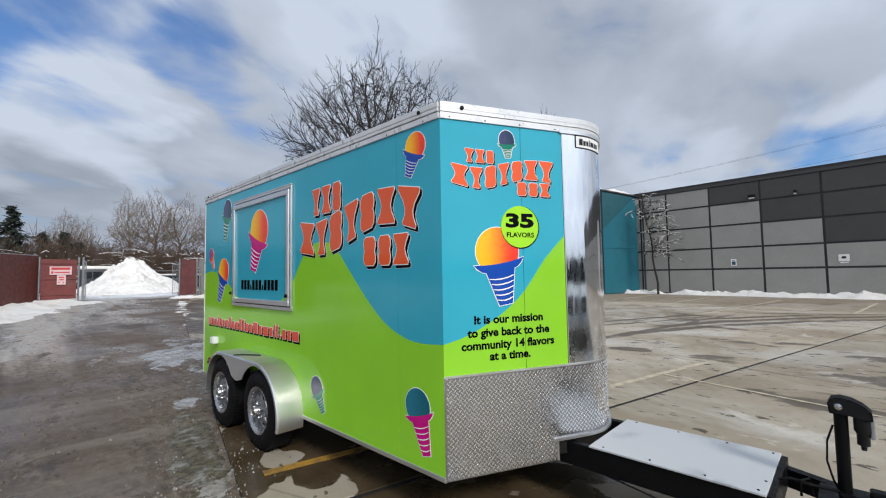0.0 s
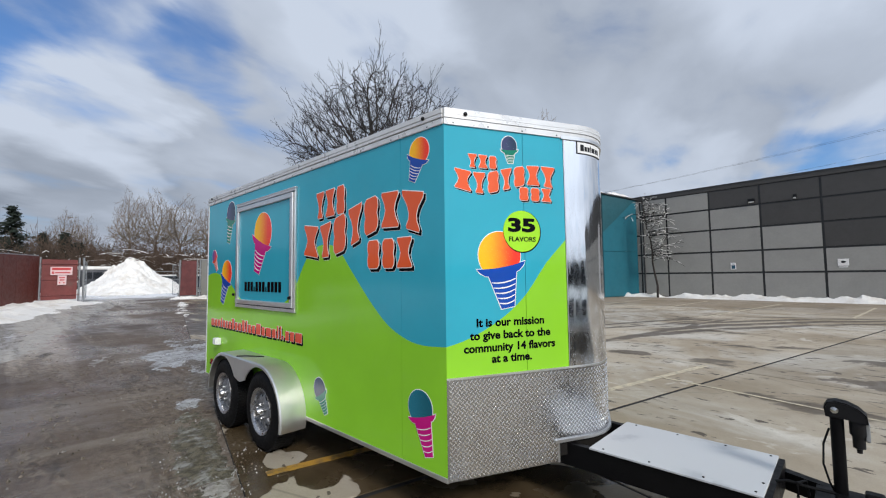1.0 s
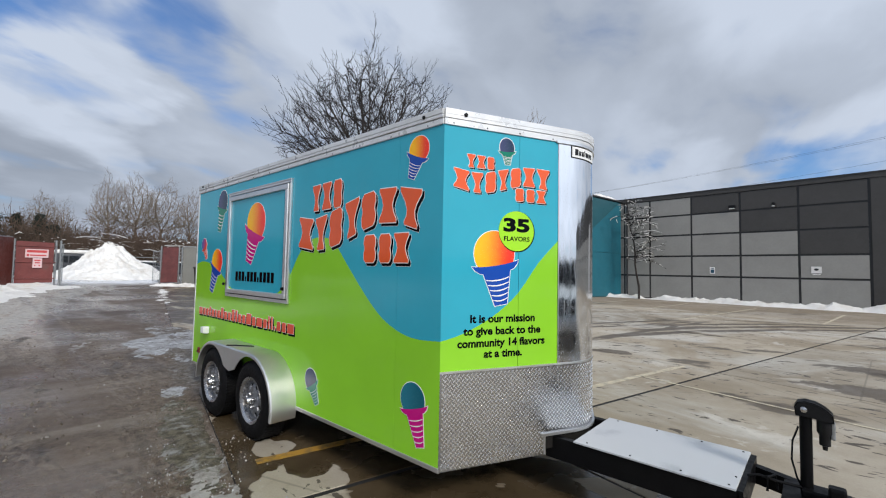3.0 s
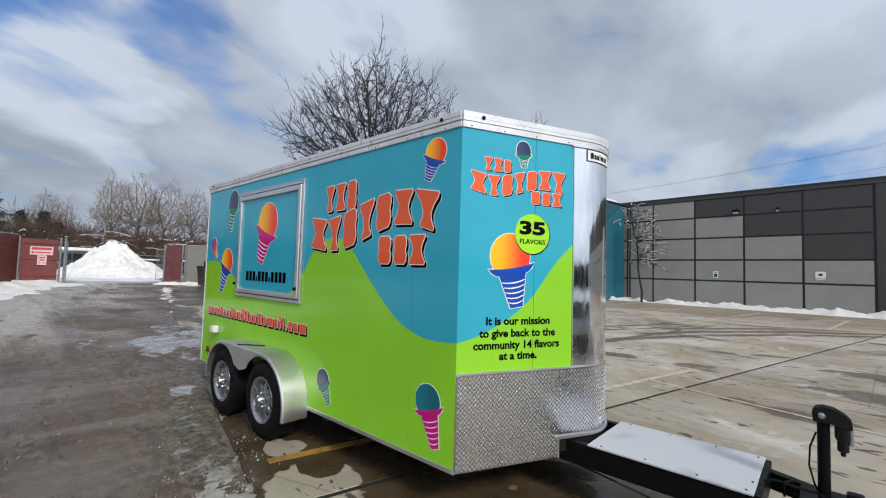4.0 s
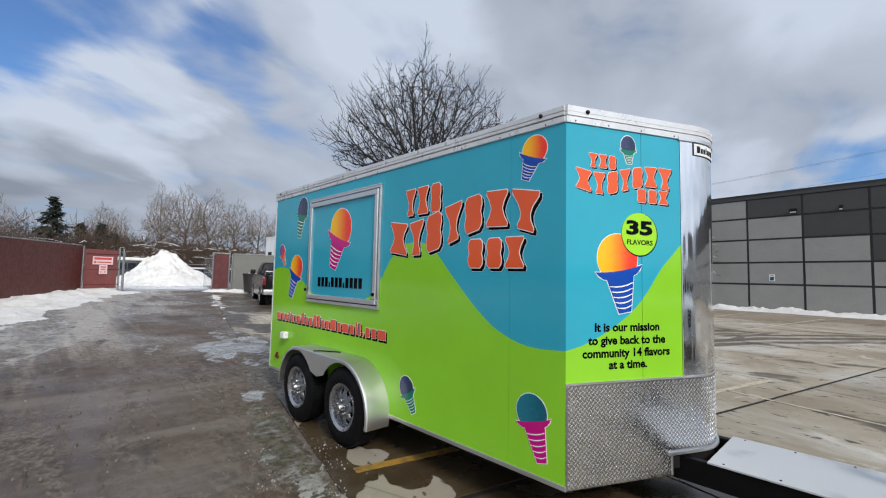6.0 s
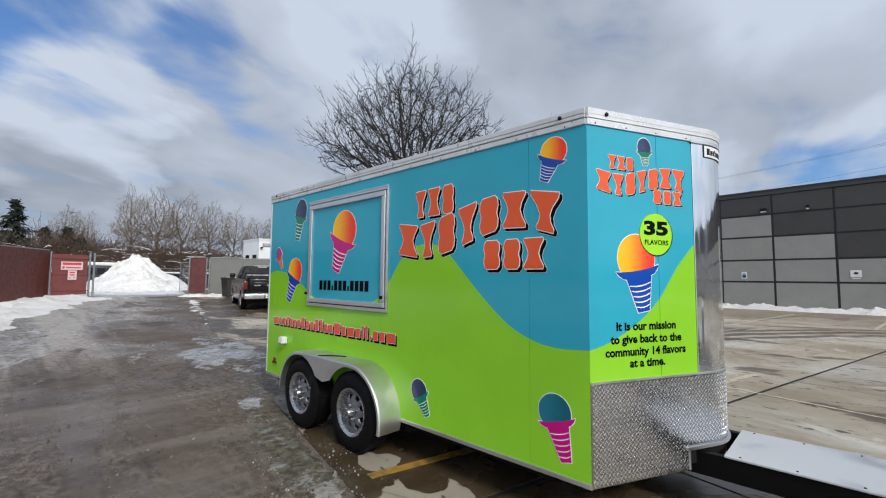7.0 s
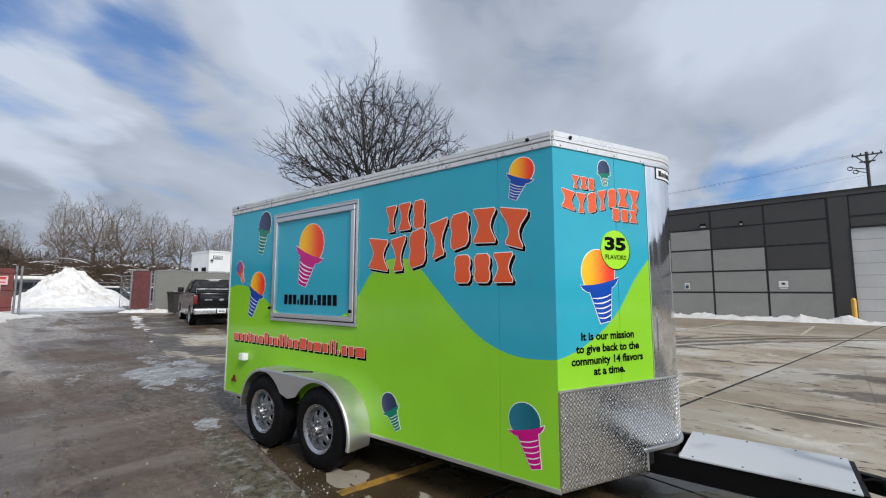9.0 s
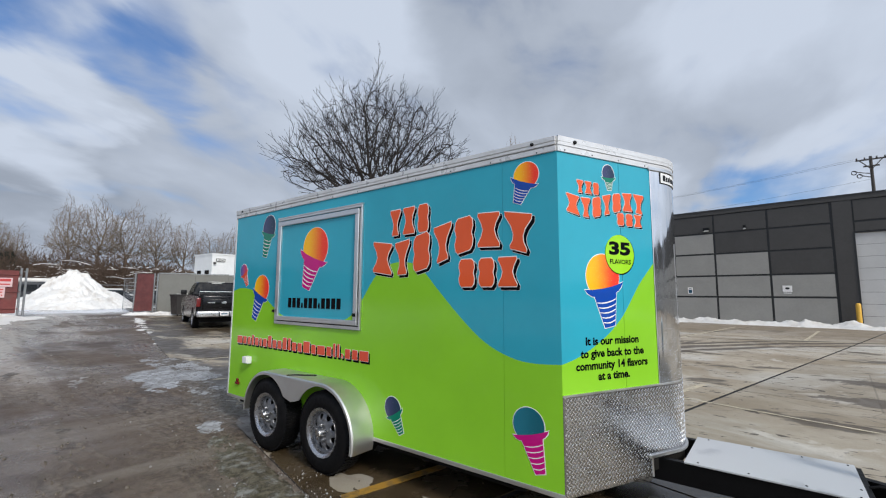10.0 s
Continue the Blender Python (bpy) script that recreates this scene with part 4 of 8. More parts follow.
def build_window():
    w = thing("serving_window", (-4.26, TY0, 1.2), "", "")
    w.parent, w.matrix_parent_inverse = trailer, Matrix.Translation(-origin(trailer))
    X0, X1, Z0, Z1 = -4.952, -3.562, 1.207, 2.348
    for a in ((X0, Z1 - 0.026, X1, Z1), (X0, Z0, X1, Z0 + 0.030), (X0, Z0 + 0.030, X0 + 0.026, Z1 - 0.026), (X1 - 0.026, Z0 + 0.030, X1, Z1 - 0.026)):
        part("window_frame", bar(a[0], a[1], a[2], a[3], 0.0, 0.020), M_ALU, w, "brushed aluminium outer frame")
    x0, x1, z0, z1 = X0 + 0.034, X1 - 0.034, Z0 + 0.040, Z1 - 0.038
    for a in ((x0, z1 - 0.050, x1, z1), (x0, z0, x1, z0 + 0.046), (x0, z0 + 0.046, x0 + 0.052, z1 - 0.050), (x1 - 0.048, z0 + 0.046, x1, z1 - 0.050)):
        part("door_frame", bar(a[0], a[1], a[2], a[3], 0.0, 0.036, 0.006), M_ALU, w, "raised aluminium frame of the closed flap")
    part("gap", bar(X0 + 0.030, Z0 + 0.030, X1 - 0.030, Z1 - 0.030, -0.004, 0.004, 0.0), M_DARK, w)
    wrapped(w, "flap_sheet", side, HILL, x0 + 0.048, x1 - 0.044, z0 + 0.042, z1 - 0.046, 0.005, 0.014)
    part("hinge_rail", box(X0 - 0.006, TY0 - 0.026, Z1 - 0.004, X1 + 0.006, TY0 + 0.002, Z1 + 0.010, 0.004), M_ALU, w)
    for x in (X0 + 0.012, X1 - 0.062):
        b = box(x, TY0 - 0.058, Z0 + 0.120, x + 0.020, TY0 - 0.036, Z0 + 0.150, 0.004)
        part("latch", tube([(x + 0.010, TY0 - 0.036, Z0 + 0.135), (x + 0.010, TY0 - 0.062, Z0 + 0.135)], 0.008, 8, b), M_BLACKSTEEL, w, "small dark turn latch")


build_window()

# ---- prints on the trailer ----


def ellipse(cx, cz, r, rz=None, n=36):
    rz = rz or r
    return [(cx + r * math.cos(k * math.tau / n), cz + rz * math.sin(k * math.tau / n)) for k in range(n)]


def snow_cone(place, d, c, tip, r, ball, cup, label, squash=1.0):
    """A printed snow cone: white edge, ice ball, saucer rim and a striped cup. c: ball centre, tip: cup end."""
    ax, az = tip[0] - c[0], tip[1] - c[1]
    L = math.hypot(ax, az)
    ax, az = ax / L, az / L
    bx, bz = -az, ax
    q = L / r

    def at(al, be):
        return (c[0] + r * (al * bx + be * ax), c[1] + r * (al * bz + be * az))

    def rim(g):
        top = [at(t * (1.18 + g), 0.42 - g + 0.10 * (1 - t * t)) for t in [-1 + i / 6 for i in range(13)]]
        low = [at(t, b) for t, b in ((1.04 + g, 0.60 + g), (0.84, 0.76 + g), (0.45, 0.86 + g), (-0.45, 0.86 + g), (-0.84, 0.76 + g), (-1.04 - g, 0.60 + g))]
        return top + low

    def cup_line(g):
        return [at(0.68 + g, 0.78), at(0.31 + g, q + g), at(-0.31 - g, q + g), at(-0.68 - g, 0.78)]

    def circle(g):
        return [at((1.0 + g) * math.cos(k * math.tau / 36), (1.0 + g) * squash * math.sin(k * math.tau / 36)) for k in range(36)]

    g = min(0.075, 0.0048 / r)
    base = plate(circle(g), place, d, d + 0.0010)
    plate(rim(g), place, d, d + 0.0012, base)
    plate(cup_line(g), place, d, d + 0.0008, base)
    print_ob = part("snow_cone_print", base, M_WHITE, trailer, label)
    part("ice_ball", plate(circle(0.0), place, d, d + 0.0022), ball, print_ob)
    part("cup_rim", plate(rim(0.0), place, d, d + 0.0034), cup, print_ob)
    part("cup", plate(cup_line(0.0), place, d, d + 0.0026), cup, print_ob)
    for i in range(5):
        b = 1.00 + (q - 1.12) * (i + 0.30) / 5
        w = 0.65 - 0.35 * (b - 0.8) / (q - 0.8)
        band = [at(t * w, b + 0.07 * (1 - t * t)) for t in (-1, -0.5, 0, 0.5, 1)] + [at(t * w, b + 0.036 + 0.088 * (1 - t * t)) for t in (1, 0.5, 0, -0.5, -1)]
        part("stripe", plate(band, place, d, d + 0.0036), M_WHITE, print_ob)


snow_cone(side, 0.0, (-1.935, 2.335), (-2.005, 2.150), 0.092, M_BALL_HOT, M_NAVY, "printed orange snow cone in a royal blue cup")
snow_cone(side, 0.014, (-4.26, 1.990), (-4.40, 1.58), 0.203, M_BALL_HOT, M_MAGENTA, "large printed orange snow cone in a magenta cup")
snow_cone(side, 0.0, (-5.17, 2.275), (-5.24, 1.945), 0.128, M_BALL_SLATE, M_TEALCUP, "printed slate snow cone in a green cup", 1.15)
snow_cone(side, 0.0, (-5.70, 1.80), (-5.60, 1.625), 0.078, M_BALL_PLUM, M_RED, "small printed plum snow cone in a red cup")
snow_cone(side, 0.0, (-5.27, 1.585), (-5.41, 1.235), 0.152, M_BALL_HOT, M_NAVY, "printed orange snow cone in a navy cup")
snow_cone(side, 0.0, (-3.155, 0.605), (-3.055, 0.425), 0.086, M_BALL_SLATE, M_TEALCUP, "printed slate snow cone in a green cup", 1.1)
snow_cone(side, 0.0, (-1.945, 0.700), (-1.868, 0.420), 0.110, M_BALL_TEAL, M_MAGENTA, "printed teal snow cone in a magenta cup")
snow_cone(front, 0.0, (0.370, 1.652), (0.423, 1.320), 0.150, M_BALL_HOT, M_NAVY, "large printed orange snow cone in a royal blue cup")
snow_cone(front, 0.0, (0.455, 2.365), (0.462, 2.252), 0.056, M_BALL_SLATE, M_TEALCUP, "small printed slate snow cone in a green cup", 1.15)


LOGO_SIDES = (
    ((0.06, 0.0), (0.05, 0.08), (0.20, 0.30), (0.27, 0.50), (0.20, 0.70), (0.05, 0.92), (0.06, 1.0)),   # spool
    ((0.24, 0.0), (0.23, 0.08), (0.33, 0.25), (0.35, 0.42), (0.27, 0.62), (0.07, 0.88), (0.05, 1.0)),   # goblet
    ((0.22, 0.0), (0.11, 0.10), (0.08, 0.30), (0.15, 0.50), (0.08, 0.70), (0.11, 0.90), (0.22, 1.0)),   # barrel
)


def logo_block(s0, s1, t0, t1, b0, b1, kind):
    """A plain wavy shape, spool, goblet or barrel, between a top line and a bottom line."""
    def at(u, v):
        return (s0 + (s1 - s0) * u, (b0 + (b1 - b0) * u) * (1 - v) + (t0 + (t1 - t0) * u) * v)

    left = LOGO_SIDES[kind]
    return [at(u, v) for u, v in left + tuple((1 - u, v) for u, v in reversed(left))]


def grow_line(pts, g):
    """An outline pushed outward by g."""
    n, out = len(pts), []
    area = sum(pts[i][0] * pts[(i + 1) % n][1] - pts[(i + 1) % n][0] * pts[i][1] for i in range(n))
    sg = 1 if area > 0 else -1
    for i in range(n):
        (xa, za), (xb, zb), (xc, zc) = pts[i - 1], pts[i], pts[(i + 1) % n]
        dx, dz = xc - xa, zc - za
        L = math.hypot(dx, dz) or 1
        out.append((xb + sg * g * dz / L, zb - sg * g * dx / L))
    return out


def logo(place, d, rows, g, drop):
    """Orange waisted blocks with a pale edge and a black drop shadow, in arched rows."""
    blocks = []
    for top, bottom, cuts, kinds in rows:
        for (s0, s1), kd in zip(cuts, kinds):
            blocks.append(logo_block(s0, s1, smooth_line(top, s0), smooth_line(top, s1), smooth_line(bottom, s0), smooth_line(bottom, s1), kd))
    back = bmesh.new()
    for i, b in enumerate(blocks):
        plate([(s + drop, z - drop) for s, z in grow_line(b, g * 1.3)], place, d, d + 0.0006 + 0.00004 * i, back)
    edge = part("logo_edge", back, M_WHITE, trailer, "pale edge of the arched orange logo")
    shade = bmesh.new()
    for i, b in enumerate(blocks):
        plate([(s + drop, z - drop) for s, z in grow_line(b, g * 0.9)], place, d, d + 0.0014 + 0.00004 * i, shade)
    part("logo_shadow", shade, M_INK, edge)
    pale = bmesh.new()
    for i, b in enumerate(blocks):
        plate(grow_line(b, g), place, d, d + 0.0026 + 0.00004 * i, pale)
    part("logo_outline", pale, M_WHITE, edge)
    for b in blocks:
        part("logo_block", plate(b, place, d, d + 0.0042), M_ORANGE, edge)


logo(side, 0.0, [
    ([(-3.24, 2.235), (-3.0, 2.245), (-2.77, 2.255)], [(-3.24, 2.02), (-2.77, 2.03)], [(-3.225, -3.095), (-3.075, -2.935), (-2.915, -2.785)], (1, 0, 2)),
    ([(-3.44, 1.985), (-3.16, 1.95), (-2.9, 2.00), (-2.67, 2.06), (-2.46, 2.10), (-2.31, 2.115), (-2.12, 2.105), (-1.88, 2.06)], [(-3.44, 1.725), (-3.12, 1.685), (-2.85, 1.72), (-2.64, 1.79), (-2.43, 1.85), (-2.29, 1.875), (-2.12, 1.86), (-1.88, 1.79)],
     [(-3.435, -3.185), (-3.165, -2.985), (-2.965, -2.765), (-2.745, -2.555), (-2.545, -2.355), (-2.335, -2.135), (-2.115, -1.885)], (0, 1, 2, 1, 2, 0, 1)),
    ([(-2.52, 1.785), (-2.0, 1.785)], [(-2.52, 1.585), (-2.0, 1.585)], [(-2.505, -2.345), (-2.330, -2.180), (-2.165, -2.005)], (2, 2, 0)),
], 0.006, 0.020)
logo(front, 0.0, [
    ([(0.14, 2.290), (0.37, 2.285)], [(0.14, 2.205), (0.37, 2.205)], [(0.157, 0.222), (0.230, 0.295), (0.303, 0.362)], (1, 0, 2)),
    ([(0.05, 2.195), (0.25, 2.170), (0.40, 2.205), (0.60, 2.245), (0.82, 2.245)], [(0.05, 2.075), (0.25, 2.040), (0.40, 2.070), (0.60, 2.120), (0.82, 2.100)],
     [(0.062, 0.182), (0.190, 0.280), (0.288, 0.378), (0.386, 0.470), (0.478, 0.570), (0.578, 0.680), (0.688, 0.802)], (0, 1, 2, 1, 2, 0, 1)),
    ([(0.50, 2.098), (0.79, 2.098)], [(0.50, 2.012), (0.79, 2.012)], [(0.517, 0.595), (0.604, 0.680), (0.689, 0.770)], (2, 2, 0)),
], 0.003, 0.0085)

# round badge with its words, and the printed sentence
badge = part("flavor_badge", plate(ellipse(0.538, 1.806, 0.140, 0.138), front, 0.0, 0.0044), M_INK, trailer, "round lime badge with a dark edge")
part("badge_face", plate(ellipse(0.534, 1.809, 0.136, 0.134), front, 0.0, 0.0056), M_LIME, badge)
text_mesh("35", 0.205, 0.082, front, 0.431, 1.808, 0.0064, M_INK, badge, "badge_word", 0.050)
text_mesh("FLAVORS", 0.200, 0.030, front, 0.436, 1.742, 0.0064, M_INK, badge, "badge_word", 0.026)
for words, s0, s1, z in (("It is our mission", 0.200, 0.687, 1.209), ("to give back to the", 0.153, 0.733, 1.131), ("community 14 flavors", 0.113, 0.768, 1.055), ("at a time.", 0.300, 0.588, 0.985)):
    text_mesh(words, s1 - s0, 0.049, front, s0, z, 0.0012, M_INK, trailer, "printed_word", 0.038, "bold black lettering")


def bars(place, d, s0, s1, z0, z1, cells, material, edge_mat, name, label, gap=0.02, drop=0.0):
    """Plain upright bars where small contact lines stand; cells: width and height of each."""
    holder = thing(name, place((s0 + s1) / 2, d, z0), label, "")
    holder.parent, holder.matrix_parent_inverse = trailer, Matrix.Translation(-origin(trailer))
    s = s0
    unit = (s1 - s0 - gap * (len(cells) - 1)) / sum(w for w, h in cells)
    for w, h in cells:
        e, t = s + unit * w, z0 + (z1 - z0) * h
        f = [(s, z0), (e, z0), (e, t), (s, t)]
        if drop:
            part("bar_shadow", plate([(a + drop, b - drop) for a, b in grow_line(f, 0.005)], place, d, d + 0.001), edge_mat, holder)
            part("bar_outline", plate(grow_line(f, 0.004), place, d, d + 0.0018), M_WHITE, holder)
        part("bar", plate(f, place, d, d + 0.0028), material, holder)
        s = e + gap


bars(side, 0.014, -4.70, -3.84, 1.385, 1.485, ((1, 1),) * 3 + ((0.45, 0.5),) + ((1, 1),) * 3 + ((0.45, 0.5),) + ((1, 1),) * 4, M_INK, M_LIME, "contact_line", "plain black bars of a contact line", 0.022)
bars(side, 0.0, -5.76, -3.46, 0.945, 1.065, ((1.5, 0.7), (0.9, 0.7), (0.8, 0.7), (0.6, 0.9), (0.9, 0.7), (0.6, 0.7), (0.9, 0.7), (0.9, 1), (0.9, 0.7), (0.9, 0.7), (0.9, 1), (0.6, 1), (0.9, 0.7), (0.9, 0.7), (1.4, 0.9), (0.9, 0.7), (1.5, 0.7), (0.9, 0.7), (0.4, 1), (0.4, 1), (0.3, 0.3), (0.9, 0.7), (0.9, 0.7), (1.5, 0.7)), M_RED, M_INK, "contact_line", "plain red bars of a contact line", 0.030, 0.018)

# nameplate on the nose: a plain framed plate
nb = part("nameplate", strip([(s, 2.362) for s in front_line(0.985, 1.27, 0.02)], [(s, 2.450) for s in front_line(0.985, 1.27, 0.02)], front, 0.0, 0.006), M_BLACK, trailer, "black-edged white maker's nameplate")
part("nameplate_face", strip([(s, 2.368) for s in front_line(0.991, 1.264, 0.02)], [(s, 2.444) for s in front_line(0.991, 1.264, 0.02)], front, 0.0, 0.009), M_WHITEPLASTIC, nb)
for a, b, h in ((1.015, 1.045, 1.0), (1.052, 1.074, 0.75), (1.081, 1.103, 0.75), (1.111, 1.119, 1.0), (1.127, 1.162, 0.75), (1.170, 1.192, 0.75), (1.200, 1.222, 0.75)):
    ss = front_line(a, b, 0.012)
    part("bar", strip([(s, 2.384) for s in ss], [(s, 2.384 + 0.044 * h) for s in ss], front, 0.0, 0.0105), M_BLACK, nb)

# small side fittings
outlet = part("outlet_box", box(-5.505, TY0 - 0.055, 0.735, -5.405, TY0, 0.815, 0.010, 3), M_WHITEPLASTIC, trailer, "white power inlet box")
part("outlet_lid", box(-5.498, TY0 - 0.068, 0.742, -5.412, TY0 - 0.055, 0.812, 0.004), M_WHITEPLASTIC, outlet)
mk = part("side_marker", box(-5.735, TY0 - 0.022, 0.470, -5.655, TY0, 0.500, 0.006), M_TAIL, trailer, "red side marker lamp")
part("marker_hood", box(-5.715, TY0 - 0.020, 0.500, -5.675, TY0, 0.540, 0.008), M_TAIL, mk)
for z in (0.75, 1.5, 2.15):
    part("rear_hinge", box(TX0 - 0.035, TY0 + 0.005, z, TX0 - 0.008, TY0 + 0.05, z + 0.11, 0.005), M_BLACKSTEEL, trailer)
part("rear_lamp", box(TX0 - 0.045, TY0 + 0.04, 0.62, TX0 - 0.006, TY0 + 0.12, 0.86, 0.008), M_TAIL, trailer)

# ---- running gear ----
WX, WZ, WR = (-3.805, -4.70), 0.340, 0.340


def wheel(parent, x, y_out, y_in, z, r, rim_r, name="wheel", label="", out=-1):
    """Tyre, rim, spokes, hub and nuts; out: the side (sign of y) that shows."""
    w = thing(name, (x, y_out, z), label, "")
    w.parent, w.matrix_parent_inverse = parent, Matrix.Translation(-origin(parent))
    W = abs(y_in - y_out)
    m = Matrix.Translation((x, y_out, z)) @ Euler((radians(90 if out < 0 else -90), 0, 0)).to_matrix().to_4x4()
    prof = [(rim_r, -0.012), (rim_r + 0.012, 0.0), (rim_r + 0.05, 0.006), (r - 0.045, 0.002), (r - 0.018, -0.012), (r - 0.004, -0.030), (r, -0.05), (r, -W + 0.05), (r - 0.004, -W + 0.03), (r - 0.03, -W + 0.006), (rim_r + 0.02, -W), (rim_r, -W + 0.012)]
    tyre = part("tyre", lathe(prof, 56, m, closed=True), M_RUBBER, w, "black rubber tyre, wet with grit", True)
    verts, faces = [], []
    for k in range(64):
        a = (k + 0.5) * math.tau / 64
        for h0, h1, off in ((-0.018, -0.075, 0.0), (-0.085, -W + 0.085, 0.5), (-W + 0.075, -W + 0.018, 0.0)):
            aa = a + off * math.tau / 64
            b = len(verts)
            for rr, da in ((r - 0.008, 0.036), (r + 0.006, 0.030)):
                for h, sg in ((h0, -1), (h1, -1), (h1, 1), (h0, 1)):
                    verts.append(m @ Vector((rr * math.cos(aa + sg * da), rr * math.sin(aa + sg * da), h)))
            faces += [(b + 4, b + 5, b + 6, b + 7), (b, b + 1, b + 5, b + 4), (b + 1, b + 2, b + 6, b + 5), (b + 2, b + 3, b + 7, b + 6), (b + 3, b, b + 4, b + 7)]
    link("tread", poly_mesh("tread", verts, faces), M_RUBBER, tyre, "", False, "stuff")
    part("rim", lathe([(rim_r - 0.004, 0.0), (rim_r + 0.008, 0.004), (rim_r + 0.010, -0.012), (rim_r - 0.014, -0.018), (rim_r - 0.022, -0.070), (rim_r - 0.026, -W + 0.02), (rim_r - 0.034, -W + 0.02), (rim_r - 0.030, -0.068), (rim_r - 0.020, -0.012)], 48, m, closed=True), M_RIM, w, "silver steel rim", True)
    part("brake_drum", lathe([(rim_r - 0.03, -0.12), (rim_r - 0.03, -0.115), (0.0, -0.11)], 32, m), M_DARK, w)
    part("disc_ring", lathe([(rim_r - 0.022, -0.050), (rim_r - 0.048, -0.040), (rim_r - 0.050, -0.046), (rim_r - 0.022, -0.058)], 48, m, closed=True), M_SPOKE, w, "", True)
    part("disc_centre", lathe([(0.104, -0.036), (0.098, -0.026), (0.066, -0.020), (0.045, -0.024), (0.0, -0.024)], 32, m), M_SPOKE, w, "", True)
    for k in range(8):
        a = k * math.tau / 8
        bm = bmesh.new()
        q = []
        for rr, hw, h in ((0.085, 0.036, -0.026), (0.104, 0.032, -0.024), (0.120, 0.0255, -0.026), (rim_r - 0.066, 0.0255, -0.034), (rim_r - 0.044, 0.040, -0.044)):
            q.append([bm.verts.new(m @ Vector((rr * math.cos(a) - sgn * hw * math.sin(a), rr * math.sin(a) + sgn * hw * math.cos(a), h + dh))) for sgn, dh in ((-1, -0.012), (-0.85, -0.001), (-0.35, 0.003), (0.35, 0.003), (0.85, -0.001), (1, -0.012))])
        for q0, q1 in zip(q, q[1:]):
            for i in range(5):
                bm.faces.new((q0[i], q0[i + 1], q1[i + 1], q1[i]))
        part("spoke", bm, M_SPOKE, w, "", True)
    part("hub_cap", lathe([(0.040, -0.026), (0.040, -0.010), (0.034, 0.006), (0.033, 0.026), (0.027, 0.036), (0.0, 0.039)], 24, m), M_CHROME, w, "chrome hub cap", True)
    for k in range(5):
        a = k * math.tau / 5 + 0.3
        part("wheel_nut", lathe([(0.0145, -0.026), (0.0145, 0.000), (0.011, 0.011), (0.0, 0.015)], 10, m @ Matrix.Translation((0.0625 * math.cos(a), 0.062 * math.sin(a), 0))), M_CHROME, w, "", True)
    return w


for x in WX:
    wheel(trailer, x, 1.580, 1.782, WZ, WR, 0.197, "wheel", "wheel with silver eight-spoke rim")
    wheel(trailer, x, TY1 + 0.21, TY1 + 0.008, WZ, WR, 0.197, "wheel", "", 1)
    part("axle", tube([(x, TY0 + 0.01, WZ), (x, TY1 - 0.01, WZ)], 0.035, 10), M_BLACKSTEEL, trailer)


def fender(y_wall, y_out):
    """A tandem fender: a bent top strip and a scalloped outer skirt."""
    R = 0.415
    top = [(WX[1] + R * math.cos(a), WZ + R * math.sin(a)) for a in [radians(182 - 92 * i / 14) for i in range(15)]]
    top += [(WX[0] + (R + 0.020 * i / 16) * math.cos(a), WZ + R * math.sin(a)) for i, a in [(i, radians(90 - 104 * i / 16)) for i in range(17)]]
    bm = bmesh.new()
    th = 0.006
    rows = []
    n = len(top)
    for i, (x, z) in enumerate(top):
        xa, za = top[max(i - 1, 0)]
        xb, zb = top[min(i + 1, n - 1)]
        L = math.hypot(xb - xa, zb - za)
        nx, nz = -(zb - za) / L, (xb - xa) / L
        rows.append([bm.verts.new((x + nx * o, y, z + nz * o)) for y, o in ((y_wall, 0), (y_out + 0.012 * (1 if y_wall > y_out else -1), 0), (y_out, -0.010), (y_out, -0.030), (y_out + 0.006 * (1 if y_wall > y_out else -1), -0.030), (y_out + 0.010 * (1 if y_wall > y_out else -1), -th), (y_wall, -th))])
    for r0, r1 in zip(rows, rows[1:]):
        for i in range(6):
            bm.faces.new((r0[i], r0[i + 1], r1[i + 1], r1[i]))
    bm.faces.new(rows[0]), bm.faces.new(rows[-1])
    f = part("fender", bm, M_FENDER, trailer, "dull aluminium tandem fender", True)
    # web between the wheels, down to a rounded point
    mid = (WX[0] + WX[1]) / 2
    r = 0.388
    web = [(WX[1] + 0.02, WZ + R - 0.012)] + [(WX[1] + r * math.cos(a), WZ + r * math.sin(a)) for a in [radians(84 - 49 * i / 9) for i in range(10)]]
    web += [(mid - 0.05, 0.540), (mid, 0.530), (mid + 0.05, 0.540)]
    web += [(WX[0] - r * math.cos(a), WZ + r * math.sin(a)) for a in [radians(35 + 49 * i / 9) for i in range(10)]] + [(WX[0] - 0.02, WZ + R - 0.012)]
    sg = 1 if y_wall > y_out else -1
    part("fender_web", plate(web, lambda s, d, z: Vector((s, y_out + sg * (0.010 - d), z)), 0.0, 0.008), M_FENDER, f)
    ya, yb = y_out + sg * 0.015, y_wall - sg * 0.045
    part("step_strip", tube([(mid - 0.10, ya, WZ + R + 0.004), (mid - 0.04, ya + (yb - ya) * 0.35, WZ + R + 0.006), (mid + 0.13, yb, WZ + R + 0.005)], 0.006, 6), M_BLACK, f, "dark cord lying across the fender")


fender(TY0 - 0.001, 1.560)
fender(TY1 + 0.001, TY1 + 0.230)

